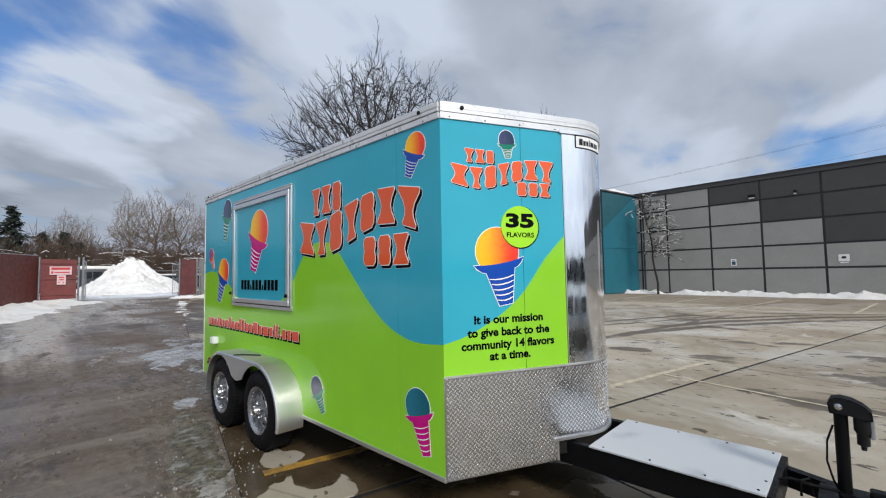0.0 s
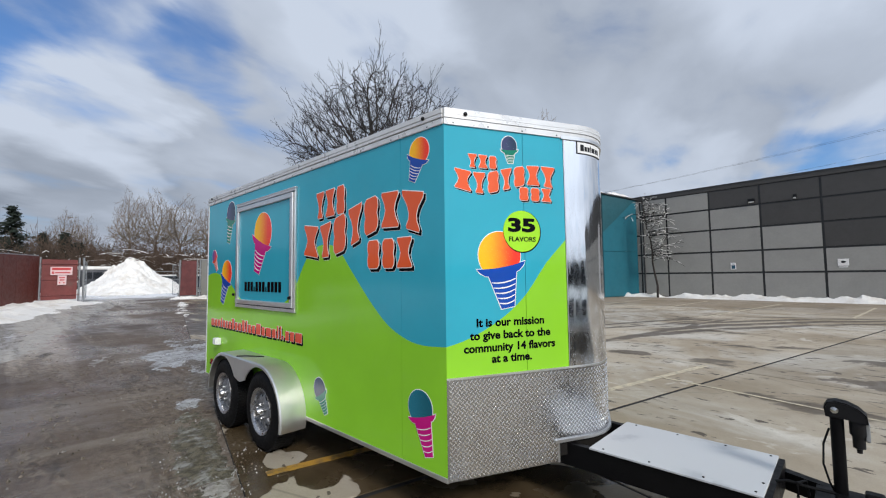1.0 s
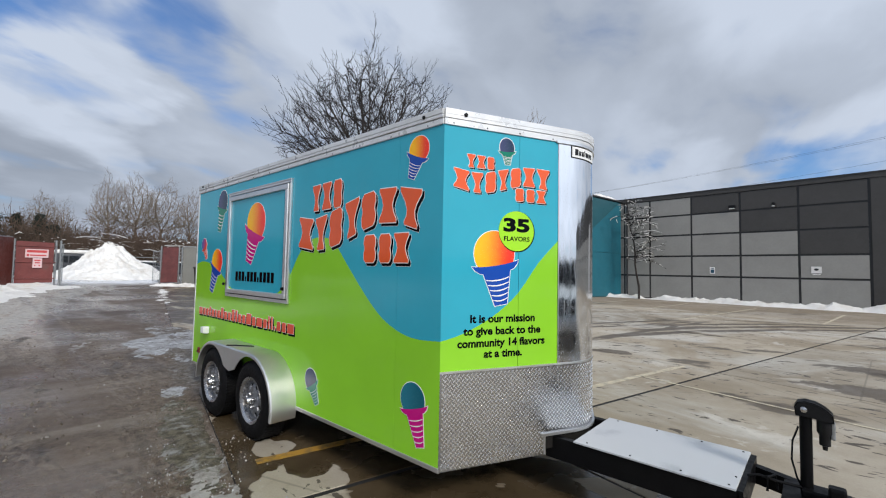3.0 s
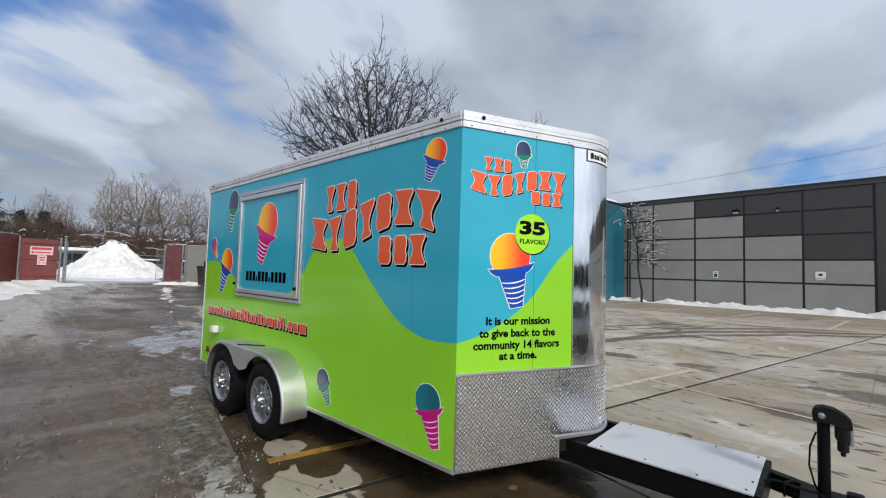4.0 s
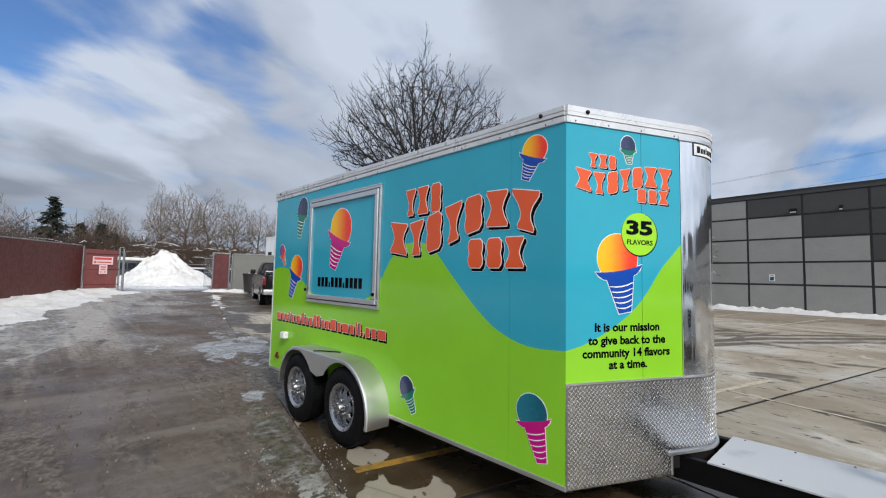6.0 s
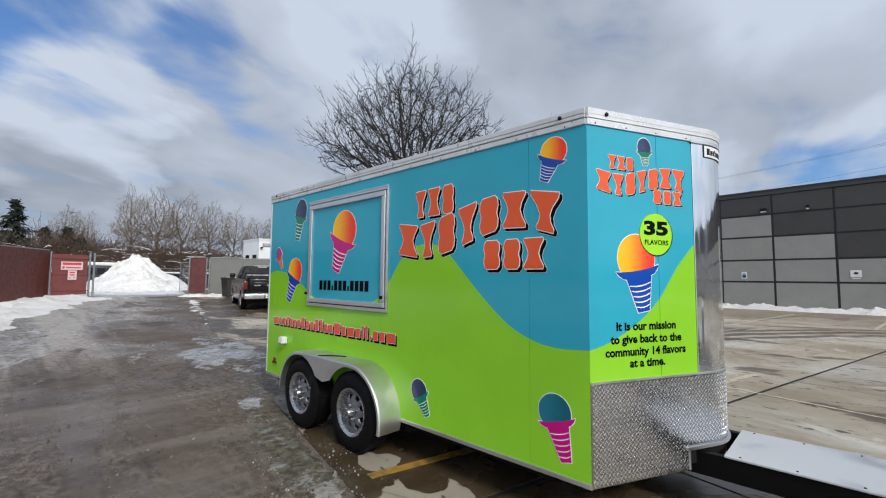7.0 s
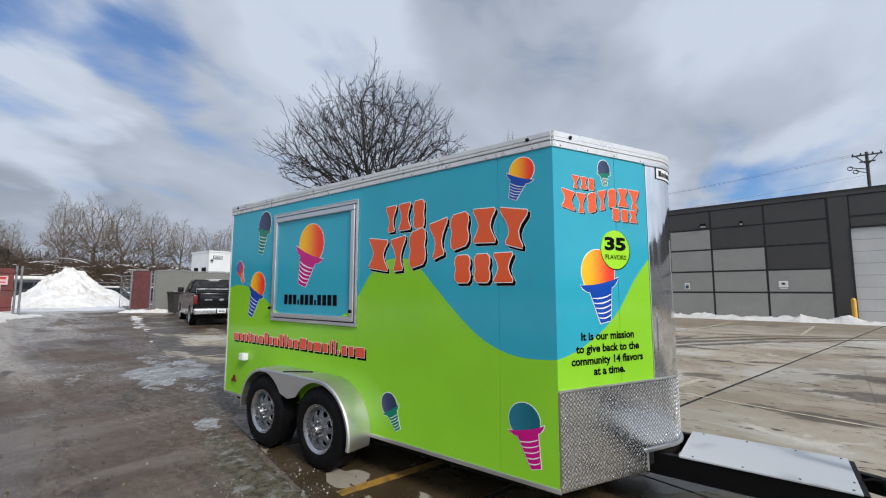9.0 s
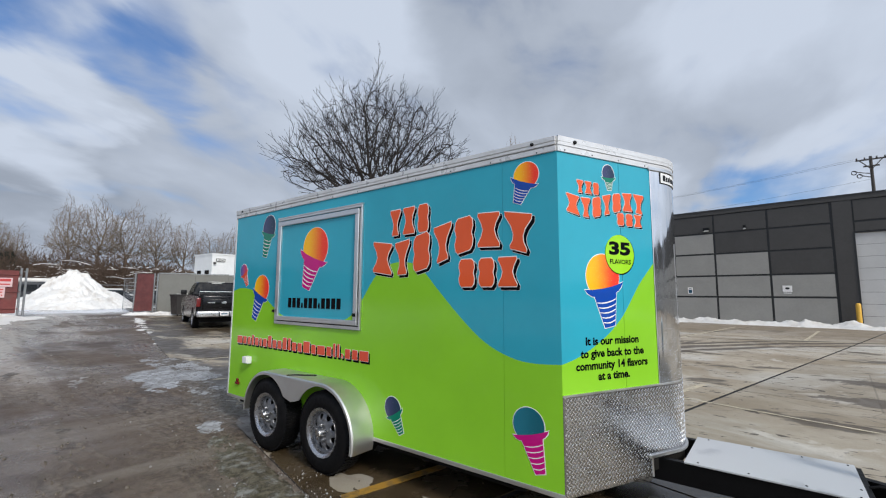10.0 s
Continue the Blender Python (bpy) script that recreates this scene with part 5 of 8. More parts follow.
# frame rails, tongue and jack
for y in (TY0 + 0.16, TY1 - 0.16):
    part("chassis_rail", box(TX0 + 0.05, y - 0.03, 0.22, TX1 - 0.35, y + 0.03, 0.345, 0.004), M_BLACKSTEEL, trailer)
for x in (-5.4, -4.9, -3.2, -2.6, -2.05):
    part("cross_member", box(x - 0.025, TY0 + 0.1, 0.24, x + 0.025, TY1 - 0.1, 0.34), M_BLACKSTEEL, trailer)


def build_tongue():
    JY = 2.86
    t = thing("tongue", (-0.7, JY, 0.3), "black steel draw tongue with a frosted white deck plate", "")
    t.parent, t.matrix_parent_inverse = trailer, Matrix.Translation(-origin(trailer))
    y0, y1 = 2.555, 3.165
    for y in (y0, y1 - 0.05):
        part("tongue_rail", box(-2.1, y, 0.275, -0.297, y + 0.05, 0.420, 0.004), M_BLACKSTEEL, t)
    part("deck_plate", box(-1.198, y0 - 0.012, 0.421, -0.312, y1 + 0.012, 0.433, 0.003), M_LID, t, "white deck plate under thin frost")
    for x in (-1.12, -0.85, -0.575, -0.347):
        for y in (y0 + 0.022, y1 - 0.022):
            part("deck_screw", lathe([(0.0065, 0), (0.006, 0.003), (0.0, 0.005)], 10, pose(x, y, 0.433)), M_BLACKSTEEL, t)
    for y in ((y0 + JY) / 2,):
        part("deck_screw", lathe([(0.0065, 0), (0.006, 0.003), (0.0, 0.005)], 10, pose(-0.332, y, 0.433)), M_BLACKSTEEL, t)
    part("end_angle", box(-0.312, y0, 0.285, -0.282, y1, 0.424, 0.003), M_BLACKSTEEL, t, "dark steel end angle")
    for y, sg in ((y0, 1), (y1, -1)):
        bm = bmesh.new()
        prof = [(-0.284, y), (-0.284, y + sg * 0.06), (0.30, JY - sg * 0.015), (0.30, JY - sg * 0.065)]
        plate(prof, lambda s, d, z: Vector((s, z, d)), 0.275, 0.375, bm)
        part("draw_bar", bm, M_BLACKSTEEL, t)
    part("coupler", box(0.22, JY - 0.055, 0.33, 0.56, JY + 0.055, 0.42, 0.025, 3), M_BLACKSTEEL, t)
    part("mount_plate", box(-0.14, JY - 0.14, 0.370, 0.14, JY + 0.14, 0.390, 0.004), M_BLACKSTEEL, t)
    part("bracket", box(-0.06, JY - 0.06, 0.385, 0.10, JY + 0.06, 0.430, 0.010), M_BLACKSTEEL, t)
    part("latch_block", box(0.045, JY - 0.10, 0.390, 0.115, JY - 0.03, 0.485, 0.012), M_BLACKSTEEL, t)
    part("wire_loom", tube([(-0.29, 2.80, 0.425), (-0.24, 2.80, 0.445), (-0.16, 2.82, 0.430), (-0.08, 2.84, 0.425), (-0.03, 2.85, 0.420)], 0.008, 8), M_RUBBER, t, "black wire loom", True)
    part("clamp", tube([(-0.20, 2.775, 0.38), (-0.20, 2.79, 0.45), (-0.17, 2.83, 0.455), (-0.16, 2.84, 0.38)], 0.007, 8), M_BLACKSTEEL, t, "", True)
    j = thing("electric_jack", (-0.02, JY, 0.2), "black electric tongue jack", "")
    j.parent, j.matrix_parent_inverse = trailer, Matrix.Translation(-origin(trailer))
    part("jack_tube", tube([(-0.02, JY, 0.0 + 0.10), (-0.02, JY, 0.80)], 0.027, 20), M_BLACKSTEEL, j, "", True)
    part("jack_foot", lathe([(0.075, 0.0), (0.075, 0.012), (0.03, 0.03), (0.024, 0.11), (0.0, 0.11)], 20, pose(-0.02, JY, 0.0)), M_BLACKSTEEL, j, "", True)
    arm = [(-0.060, 0.800), (-0.066, 0.845), (-0.052, 0.872), (-0.020, 0.882), (0.022, 0.876), (0.062, 0.856), (0.090, 0.828), (0.094, 0.790), (0.068, 0.786), (0.050, 0.798), (0.026, 0.804), (0.0, 0.800)]
    bm = plate(arm, lambda s, d, z: Vector((s, JY - d, z)), -0.038, 0.038)
    plate(arm, lambda s, d, z: Vector((s, JY - d, z)), 0.038, -0.038, bm)
    bmesh.ops.bevel(bm, geom=[e for e in bm.edges if abs(e.verts[0].co.y - e.verts[1].co.y) < 0.001], offset=0.006, segments=2, affect="EDGES")
    part("jack_head", bm, M_BLACK, j, "black plastic jack head", True)
    part("jack_motor", lathe([(0.030, 0.0), (0.033, 0.012), (0.033, 0.085), (0.024, 0.10), (0.024, 0.150), (0.012, 0.155), (0.010, 0.175), (0.0, 0.175)], 18, pose(0.056, JY, 0.815, 180)), M_BLACK, j, "", True)
    part("jack_handle", box(0.080, JY - 0.016, 0.700, 0.098, JY + 0.018, 0.790, 0.005), M_GALV, j)
    part("jack_cap", lathe([(0.016, 0), (0.015, 0.006), (0.0, 0.010)], 14, pose(-0.026, JY - 0.039, 0.838, 90)), M_CHROME, j, "bright round cap", True)
    part("power_cord", tube([(-0.050, JY - 0.02, 0.74), (-0.075, JY - 0.02, 0.66), (-0.080, JY - 0.02, 0.56), (-0.060, JY - 0.015, 0.47), (-0.045, JY, 0.43)], 0.005, 6), M_RUBBER, j, "", True)
    j.location.x -= 0.018


build_tongue()

# ---- warehouse ----
WO, WA = Vector((-0.77, 28.50)), Vector((0.99288, -0.11915))
WN = Vector((-0.11915, -0.99288))


def wall(s, d, z):
    p = WO + s * WA + d * WN
    return Vector((p.x, p.y, z))


def wbox(s0, s1, z0, z1, d0, d1, bm=None):
    return plate([(s0, z0), (s1, z0), (s1, z1), (s0, z1)], wall, d0, d1, bm)


house = thing("warehouse", (*wall(0, -6, 0).xy, 0), "long low warehouse clad in light grey and charcoal panels", "building")
bm = bmesh.new()
plate([(-10.3, 0), (3.42, 0), (3.42, 4.67), (7.6, 4.67), (7.6, 0), (47.6, 0), (47.6, 6.35), (-10.3, 6.35)], wall, -0.30, 0.0, bm)
part("wall", bm, M_GIRT, house, "dark wall behind the cladding")
bm = bmesh.new()
plate([(-9.3, 0), (47.6, 0), (47.6, 6.3), (-9.3, 6.3)], wall, -16.0, -15.8, bm)
for s in (-9.3, 47.4):
    plate([(s, 0), (s + 0.2, 0), (s + 0.2, 6.3), (s, 6.3)], wall, -15.8, -0.3, bm)
part("rear_wall", bm, M_PAN_D, house)
part("roof", plate([(-9.3, 6.20), (47.6, 6.20), (47.6, 6.30), (-9.3, 6.30)], wall, -15.8, -0.3), M_GIRT, house, "flat dark roof")
part("coping", plate([(-10.3, 6.34), (47.7, 6.34), (47.7, 6.62), (-10.3, 6.62)], wall, -0.36, 0.07), M_PAN_D, house, "charcoal metal coping")
part("coping_edge", plate([(-10.3, 6.56), (47.7, 6.56), (47.7, 6.63), (-10.3, 6.63)], wall, -0.36, 0.10), M_GIRT, house)
COLS = [-10.2, -9.20, -7.52, -5.06, -2.56, 0.0, 2.62]
ROWZ = [0.0, 1.48, 2.70, 4.00, 5.24, 6.34]
DARK = {(3, 4), (4, 4), (4, 3), (5, 4), (5, 3), (5, 2)}
for c in range(6):
    for r in range(5):
        bm = wbox(COLS[c] + 0.055, COLS[c + 1] - 0.055, ROWZ[r] + 0.05, ROWZ[r + 1] - 0.05, 0.0, 0.030)
        part("panel", bm, M_PAN_D if (c, r) in DARK else M_PAN_L, house)
part("pier", wbox(2.68, 3.40, 0.0, 6.33, 0.0, 0.045), M_PAN_D, house, "charcoal pier beside the door")
for s in [7.6 + 2.5 * k for k in range(16)]:
    for r in range(5):
        part("panel", wbox(s + 0.06, s + 2.44, ROWZ[r] + 0.05, ROWZ[r + 1] - 0.05, 0.0, 0.03), M_PAN_D if r > 2 else M_PAN_L, house)
part("lintel_panel", wbox(3.46, 7.54, 5.29, 6.29, 0.0, 0.03), M_PAN_D, house)
part("lintel_panel", wbox(3.46, 7.54, 4.75, 5.19, 0.0, 0.03), M_PAN_D, house)
dr = part("overhead_door", wbox(3.42, 7.6, 0.0, 4.67, -0.20, -0.12), M_DARK, house)
for i in range(8):
    part("door_section", wbox(3.44, 7.58, 0.01 + i * 0.583, 0.5805 + i * 0.583, -0.12, -0.085), M_DOOR, dr)
for s0, s1 in ((3.36, 3.44), (7.58, 7.66)):
    part("door_jamb", wbox(s0, s1, 0.0, 4.72, -0.10, 0.06), M_GIRT, house)
part("downpipe", tube([wall(-9.0, 0.08, 0.1), wall(-9.0, 0.08, 6.4)], 0.05, 8), M_GIRT, house)
# wall lamps and small signs
for s, z, sz in ((-2.92, 5.48, 0.16), (-1.02, 5.44, 0.07)):
    lp = part("wall_lamp", wbox(s - sz, s + sz, z - 0.10, z + 0.10, 0.03, 0.14), M_BLACK, house, "small wall lamp")
    part("lens", wbox(s - sz * 0.8, s + sz * 0.8, z - 0.12, z - 0.06, 0.06, 0.150), M_LAMP, lp)
sg = part("parking_sign", wbox(-4.09, -3.83, 1.66, 2.04, 0.03, 0.045), M_SIGN, house, "small white and teal parking sign")
part("sign_print", wbox(-4.05, -3.87, 1.70, 1.90, 0.045, 0.050), M_SIGNBLUE, sg)
part("sign_line", wbox(-4.04, -3.88, 1.95, 1.98, 0.045, 0.050), M_SIGNBLUE, sg)
sg = part("notice_sign", wbox(0.46, 0.86, 1.76, 2.10, 0.03, 0.045), M_SIGN, house, "small white sign with a dark emblem")
part("sign_print", plate(ellipse(0.66, 1.95, 0.09, 0.06), wall, 0.045, 0.050), M_GIRT, sg)
part("sign_line", wbox(0.50, 0.82, 1.68, 1.72, 0.03, 0.040), M_SIGN, sg)

bol = thing("bollard", (2.45, 27.55, 0), "yellow painted steel bollard beside the overhead door", "bollard")
part("post", lathe([(0.10, 0.0), (0.10, 1.12), (0.085, 1.18), (0.05, 1.22), (0.0, 1.23)], 20, pose(2.45, 27.55, 0)), M_BOLLARD, bol, "", True)

# ---- teal entrance ----
TP1, TP0 = Vector((-10.15, 29.52)), Vector((-11.22, 26.5))
TD = (TP0 - TP1).normalized()
TN = Vector((-TD.y, TD.x))
TLEN = (TP0 - TP1).length


def teal(s, d, z):
    p = TP1 + s * TD + d * TN
    return Vector((p.x, p.y, z))


ent = thing("teal_entrance", (-13.0, 28.0, 0), "teal panelled entrance block with a sloped canopy and snow on top", "building")
part("wall", plate([(0, 0), (TLEN, 0), (TLEN, 6.60), (0, 6.38)], teal, -5.0, 0.0), M_TEAL_D, ent)
for z0, z1 in ((0.05, 2.92), (2.95, 6.36)):
    part("panel", plate([(0.02, z0), (TLEN - 0.02, z0), (TLEN - 0.02, z1 + (0.22 if z1 > 5 else 0)), (0.02, z1)], teal, 0.0, 0.03), M_TEAL, ent)
# the slanting shadow on the teal face, put in as a darker plate
part("canopy_cheek", plate([(0.25, 6.38), (TLEN + 0.05, 6.60), (TLEN + 0.05, 4.15)], teal, 0.03, 0.10), M_TEAL_D, ent, "dark teal triangle standing in for the shadow on the panels")
part("door_post", plate([(TLEN + 0.12, 0), (TLEN + 0.26, 0), (TLEN + 0.26, 4.1), (TLEN + 0.12, 4.1)], teal, -0.2, 0.0), M_SIGN, ent)
part("canopy_roof", plate([(-0.1, 6.40), (TLEN + 1.6, 6.70), (TLEN + 1.6, 6.78), (-0.1, 6.48)], teal, -4.6, 0.2), M_GIRT, ent)

# ---- snow ----


def snow_heap(name, spine, width, height, label, seed=0, parent=None, floor=None):
    """A ridge of ploughed snow along a line, lumpy, with an uneven foot."""
    bm = bmesh.new()
    rows = []
    n = len(spine)
    for i, p in enumerate(spine):
        p = Vector(p)
        d = (Vector(spine[min(i + 1, n - 1)]) - Vector(spine[max(i - 1, 0)])).normalized()
        a = Vector((-d.y, d.x, 0))
        end = min(1.0, 8.0 * min(i, n - 1 - i) / n + 0.12)
        row = []
        for j in range(15):
            t = -1 + 2 * j / 14
            w = width * (0.8 + 0.5 * noise.noise((p.x * 0.6 + seed, p.y * 0.6, 3.1)))
            q = p + a * t * w
            h = (1 - abs(t) ** 1.7) * height * end
            h *= 0.75 + 0.55 * noise.noise((q.x * 0.9 + seed, q.y * 0.9, 0.3)) + 0.35 * noise.noise((q.x * 3.1, q.y * 3.1 + seed, 1.7)) + 0.18 * noise.noise((q.x * 8, q.y * 8, seed))
            base = gz(q.x) if floor is None else floor
            row.append(bm.verts.new((q.x, q.y, base - 0.03 + max(0.0, h))))
        rows.append(row)
    for r0, r1 in zip(rows, rows[1:]):
        for j in range(14):
            bm.faces.new((r0[j], r0[j + 1], r1[j + 1], r1[j]))
    return part(name, bm, M_SNOW, parent, label, True, "", "snow bank")


def line(a, b, n):
    return [(a[0] + (b[0] - a[0]) * i / n, a[1] + (b[1] - a[1]) * i / n, 0) for i in range(n + 1)]


snow_heap("snow_bank", line((-13.5, 28.3), (-8.2, 28.6), 50), 0.55, 0.34, "low ploughed snow bank along the warehouse foot", 3)
snow_heap("snow_bank", line((-8.4, 28.4), (3.4, 27.2), 120), 0.62, 0.34, "low ploughed snow bank along the warehouse foot", 7)
snow_heap("snow_bank", line((1.7, 27.2), (14.0, 25.9), 100), 0.6, 0.26, "low ploughed snow bank along the warehouse foot", 11)
snow_heap("snow_bank", line((-30.6, 2.5), (-12.0, -4.1), 190), 2.3, 0.33, "ploughed snow bank along the maroon fence", 5)
snow_heap("snow_bank", line((-28.6, 7.6), (-26.5, 14.5), 60), 0.5, 0.20, "thin snow strip along the grey fence", 9)
snow_heap("roof_snow", [tuple(teal(0.1 + i * 0.1, -0.40, 0)) for i in range(46)], 0.7, 0.34, "snow lying on the entrance canopy", 2, None, 6.62)


snow_heap("snow_bank", line((-29.3, 6.9), (-27.9, 10.6), 50), 0.45, 0.24, "trodden snow at the foot of the open gate leaf", 13)


def melt(name, u0, u1, v0, v1, res, rise, material, label, category):
    """A thin, half-melted sheet on the pavement: kept only where its height field stands above the ground."""
    nu, nv = int((u1 - u0) / res), int((v1 - v0) / res)
    verts, hs, faces = [], [], []
    for i in range(nu + 1):
        for j in range(nv + 1):
            u, v = u0 + (u1 - u0) * i / nu, v0 + (v1 - v0) * j / nv
            edge = min(1.0, 5 * min(i, nu - i) / nu, 5 * min(j, nv - j) / nv)
            h = rise(u, v) - 0.03 * (1 - edge)
            hs.append(h)
            verts.append(lot(u, v, max(-0.02, min(h, 0.06))))
    for i in range(nu):
        for j in range(nv):
            q = (i * (nv + 1) + j, (i + 1) * (nv + 1) + j, (i + 1) * (nv + 1) + j + 1, i * (nv + 1) + j + 1)
            if max(hs[k] for k in q) > 0.0:
                faces.append(q)
    used = sorted({k for f in faces for k in f})
    where = {k: n for n, k in enumerate(used)}
    link(name, poly_mesh(name, [verts[k] for k in used], [tuple(where[k] for k in f) for f in faces]), material, None, label, True, "stuff", category)


def lumps(u, v, size, seed):
    """Rough ground ice: a few scales of noise, about -1 to 1."""
    return 0.6 * noise.noise((u / size, v / size, seed)) + 0.4 * noise.noise((u * 2.3 / size, v * 2.3 / size, seed + 7)) + 0.3 * noise.noise((u * 6 / size, v * 6 / size, seed + 3))


def crumble(u, v, size, seed):
    """Finer, broken-up ground ice."""
    return lumps(u, v, size, seed) + 0.55 * noise.noise((u * 9 / size, v * 9 / size, seed + 1)) + 0.35 * noise.noise((u * 21 / size, v * 21 / size, seed + 2))


melt("ice_patch", 2.2, 10.2, -1.9, 1.7, 0.035, lambda u, v: 0.024 * lumps(u * 0.7, v * 1.1, 1.2, 2.0) + 0.009 * crumble(u, v, 0.5, 1.0) + 0.012 - 0.014 * ((u - 5.9) / 2.5) ** 2 - 0.020 * ((v + 0.20) / 0.75) ** 2, M_ICE, "wet ice sheet lying across the edge of the slabs", "ice")
melt("slush", -2.0, 2.2, -0.9, -0.02, 0.025, lambda u, v: 0.020 * crumble(u, v * 1.2, 0.5, 5.5) + 0.001 - 0.012 * ((u + 0.5) / 1.5) ** 2 - 0.016 * ((v + 0.25) / 0.28) ** 2, M_DIRT, "ragged gritty slush beside the trailer wheels", "slush")
melt("ice_patch", -1.8, 0.4, -0.75, 0.30, 0.025, lambda u, v: 0.020 * lumps(u, v * 1.1, 0.5, 7.5) + 0.008 * crumble(u, v, 0.25, 2.5) + 0.006 - 0.014 * ((u + 0.80) / 0.52) ** 2 - 0.018 * ((v + 0.14) / 0.24) ** 2, M_SLUSH, "ragged gritty ice at the slab corner beside the wheels", "ice")
melt("ice_patch", 1.0, 2.9, -0.7, 0.05, 0.025, lambda u, v: 0.014 * lumps(u, v * 1.1, 0.5, 3.5) + 0.010 * crumble(u, v, 0.25, 6.5) + 0.008 - 0.014 * ((u - 1.9) / 0.50) ** 2 - 0.016 * ((v + 0.22) / 0.20) ** 2, M_ICE, "small ragged wet ice patch beside the rear wheel", "ice")
melt("moss_strip", -2.8, 2.6, -1.0, 0.15, 0.035, lambda u, v: 0.017 * crumble(u, v * 1.4, 0.5, 9.5) + 0.011 - 0.018 * ((v + 0.19) / 0.27) ** 2 - 0.010 * ((u - 0.3) / 1.1) ** 2, M_MOSS, "gritty moss-stained dirt along the slab edge", "dirt")
melt("dirt_strip", 0.35, 9.5, -0.55, 0.60, 0.032, lambda u, v: 0.020 * crumble(u, v * 1.3, 0.55, 14.2) + 0.0075 - 0.016 * ((v - 0.02) / 0.34) ** 2, M_DIRT, "dark gritty dirt lying over the slab edge", "dirt")
melt("slush", 2.0, 27.0, -7.4, -1.6, 0.06, lambda u, v: 0.030 * crumble(u * 0.45, v * 1.5, 0.8, 1.3) + 0.012 * math.sin(v * 5.2 + 0.8 * noise.noise((u * 0.3, v, 0))) + 0.003 + 0.0010 * (u - 8) - 0.009 * (v + 4.0), M_SLUSH, "rutted grey slush along the fence side of the drive", "slush")


def grit(name, count, u0, u1, v0, v1, size, material, label, seed):
    """Loose bits of ice and gravel, thickest in the middle of their stretch; small uneven lumps in one mesh."""
    rng = random.Random(seed)
    verts, faces = [], []
    for n in range(count):
        u, v = rng.uniform(u0, u1), v0 + (v1 - v0) * (rng.random() + rng.random()) / 2
        if noise.noise((u * 2.2, v * 3.0, seed)) < rng.uniform(-0.35, 0.25):
            continue
        r, turn, b = size * rng.uniform(0.35, 1.0) ** 1.5, rng.uniform(0, 6.28), len(verts)
        for k in range(5):
            a, q = turn + k * 1.2566, r * rng.uniform(0.7, 1.25)
            verts.append(lot(u + q * math.cos(a), v + q * math.sin(a), 0.0))
        for k in range(3):
            a, q = turn + 0.5 + k * 2.0944, r * rng.uniform(0.35, 0.7)
            verts.append(lot(u + q * math.cos(a), v + q * math.sin(a), 0.003 + r * rng.uniform(0.6, 1.1)))
        faces += [(b, b + 1, b + 5), (b + 1, b + 2, b + 6, b + 5), (b + 2, b + 3, b + 6), (b + 3, b + 4, b + 7, b + 6), (b + 4, b, b + 5, b + 7), (b + 5, b + 6, b + 7)]
    link(name, poly_mesh(name, verts, faces), material, None, label, False, "stuff", "grit")


grit("ice_grit", 700, -1.6, 0.2, -0.60, 0.30, 0.0085, M_ICE, "crumbs of dirty ice along the slab edge", 3)
grit("gravel", 1200, -1.5, 2.6, -0.75, 0.16, 0.011, M_DIRT, "loose dark gravel along the slab edge", 5)
grit("gravel", 500, 0.0, 7.0, -2.6, -0.3, 0.017, M_DIRT, "loose dark gravel thrown along the wheel tracks", 8)


def ridges(u, v):
    """Clods thrown up along wheel tracks that wander down the drive."""
    best = -1.0
    for v0, amp, seed in ((-0.45, 1.35, 17), (-0.80, 1.25, 2), (-1.7, 0.7, 5), (-2.6, 0.8, 8), (-3.5, 1.1, 11), (-4.4, 1.0, 14)):
        w = v0 + 0.35 * noise.noise((u * 0.25, seed, 0)) + 0.10 * noise.noise((u * 1.1, seed, 3))
        gate = noise.noise((u * 0.45, seed, 9)) * 0.9
        best = max(best, amp * math.exp(-((v - w) / 0.10) ** 2) + gate - 0.75)
    return 0.016 * best + 0.014 * crumble(u, v, 0.35, 4.4)


melt("dirt_clod", -2.5, 14.0, -5.0, -0.2, 0.032, lambda u, v: ridges(u, v) - 0.004, M_DIRT, "trails of gritty clods along the wheel tracks", "dirt")
melt("slush", 1.0, 11.0, -5.2, -0.3, 0.045, lambda u, v: 0.024 * crumble(u * 0.4, v * 1.7, 0.7, 3.7) - 0.017 + 0.006 * math.sin(v * 3.6 + u * 0.25), M_SLUSH, "thin trails of gritty slush on the drive", "slush")
melt("snow_crumb", 8.5, 25.0, -0.7, 0.9, 0.06, lambda u, v: 0.045 * lumps(u * 0.9, v * 1.2, 0.6, 6.1) - 0.012 - 0.05 * (v / 0.5) ** 2 + 0.0016 * (u - 12), M_SNOW, "crumbs of snow along the slab edge", "snow")
melt("snow_crumb", 9.0, 22.0, 0.8, 7.0, 0.09, lambda u, v: 0.05 * lumps(u, v, 0.5, 8.2) - 0.034, M_SNOW, "crumbs of snow on the slabs", "snow")


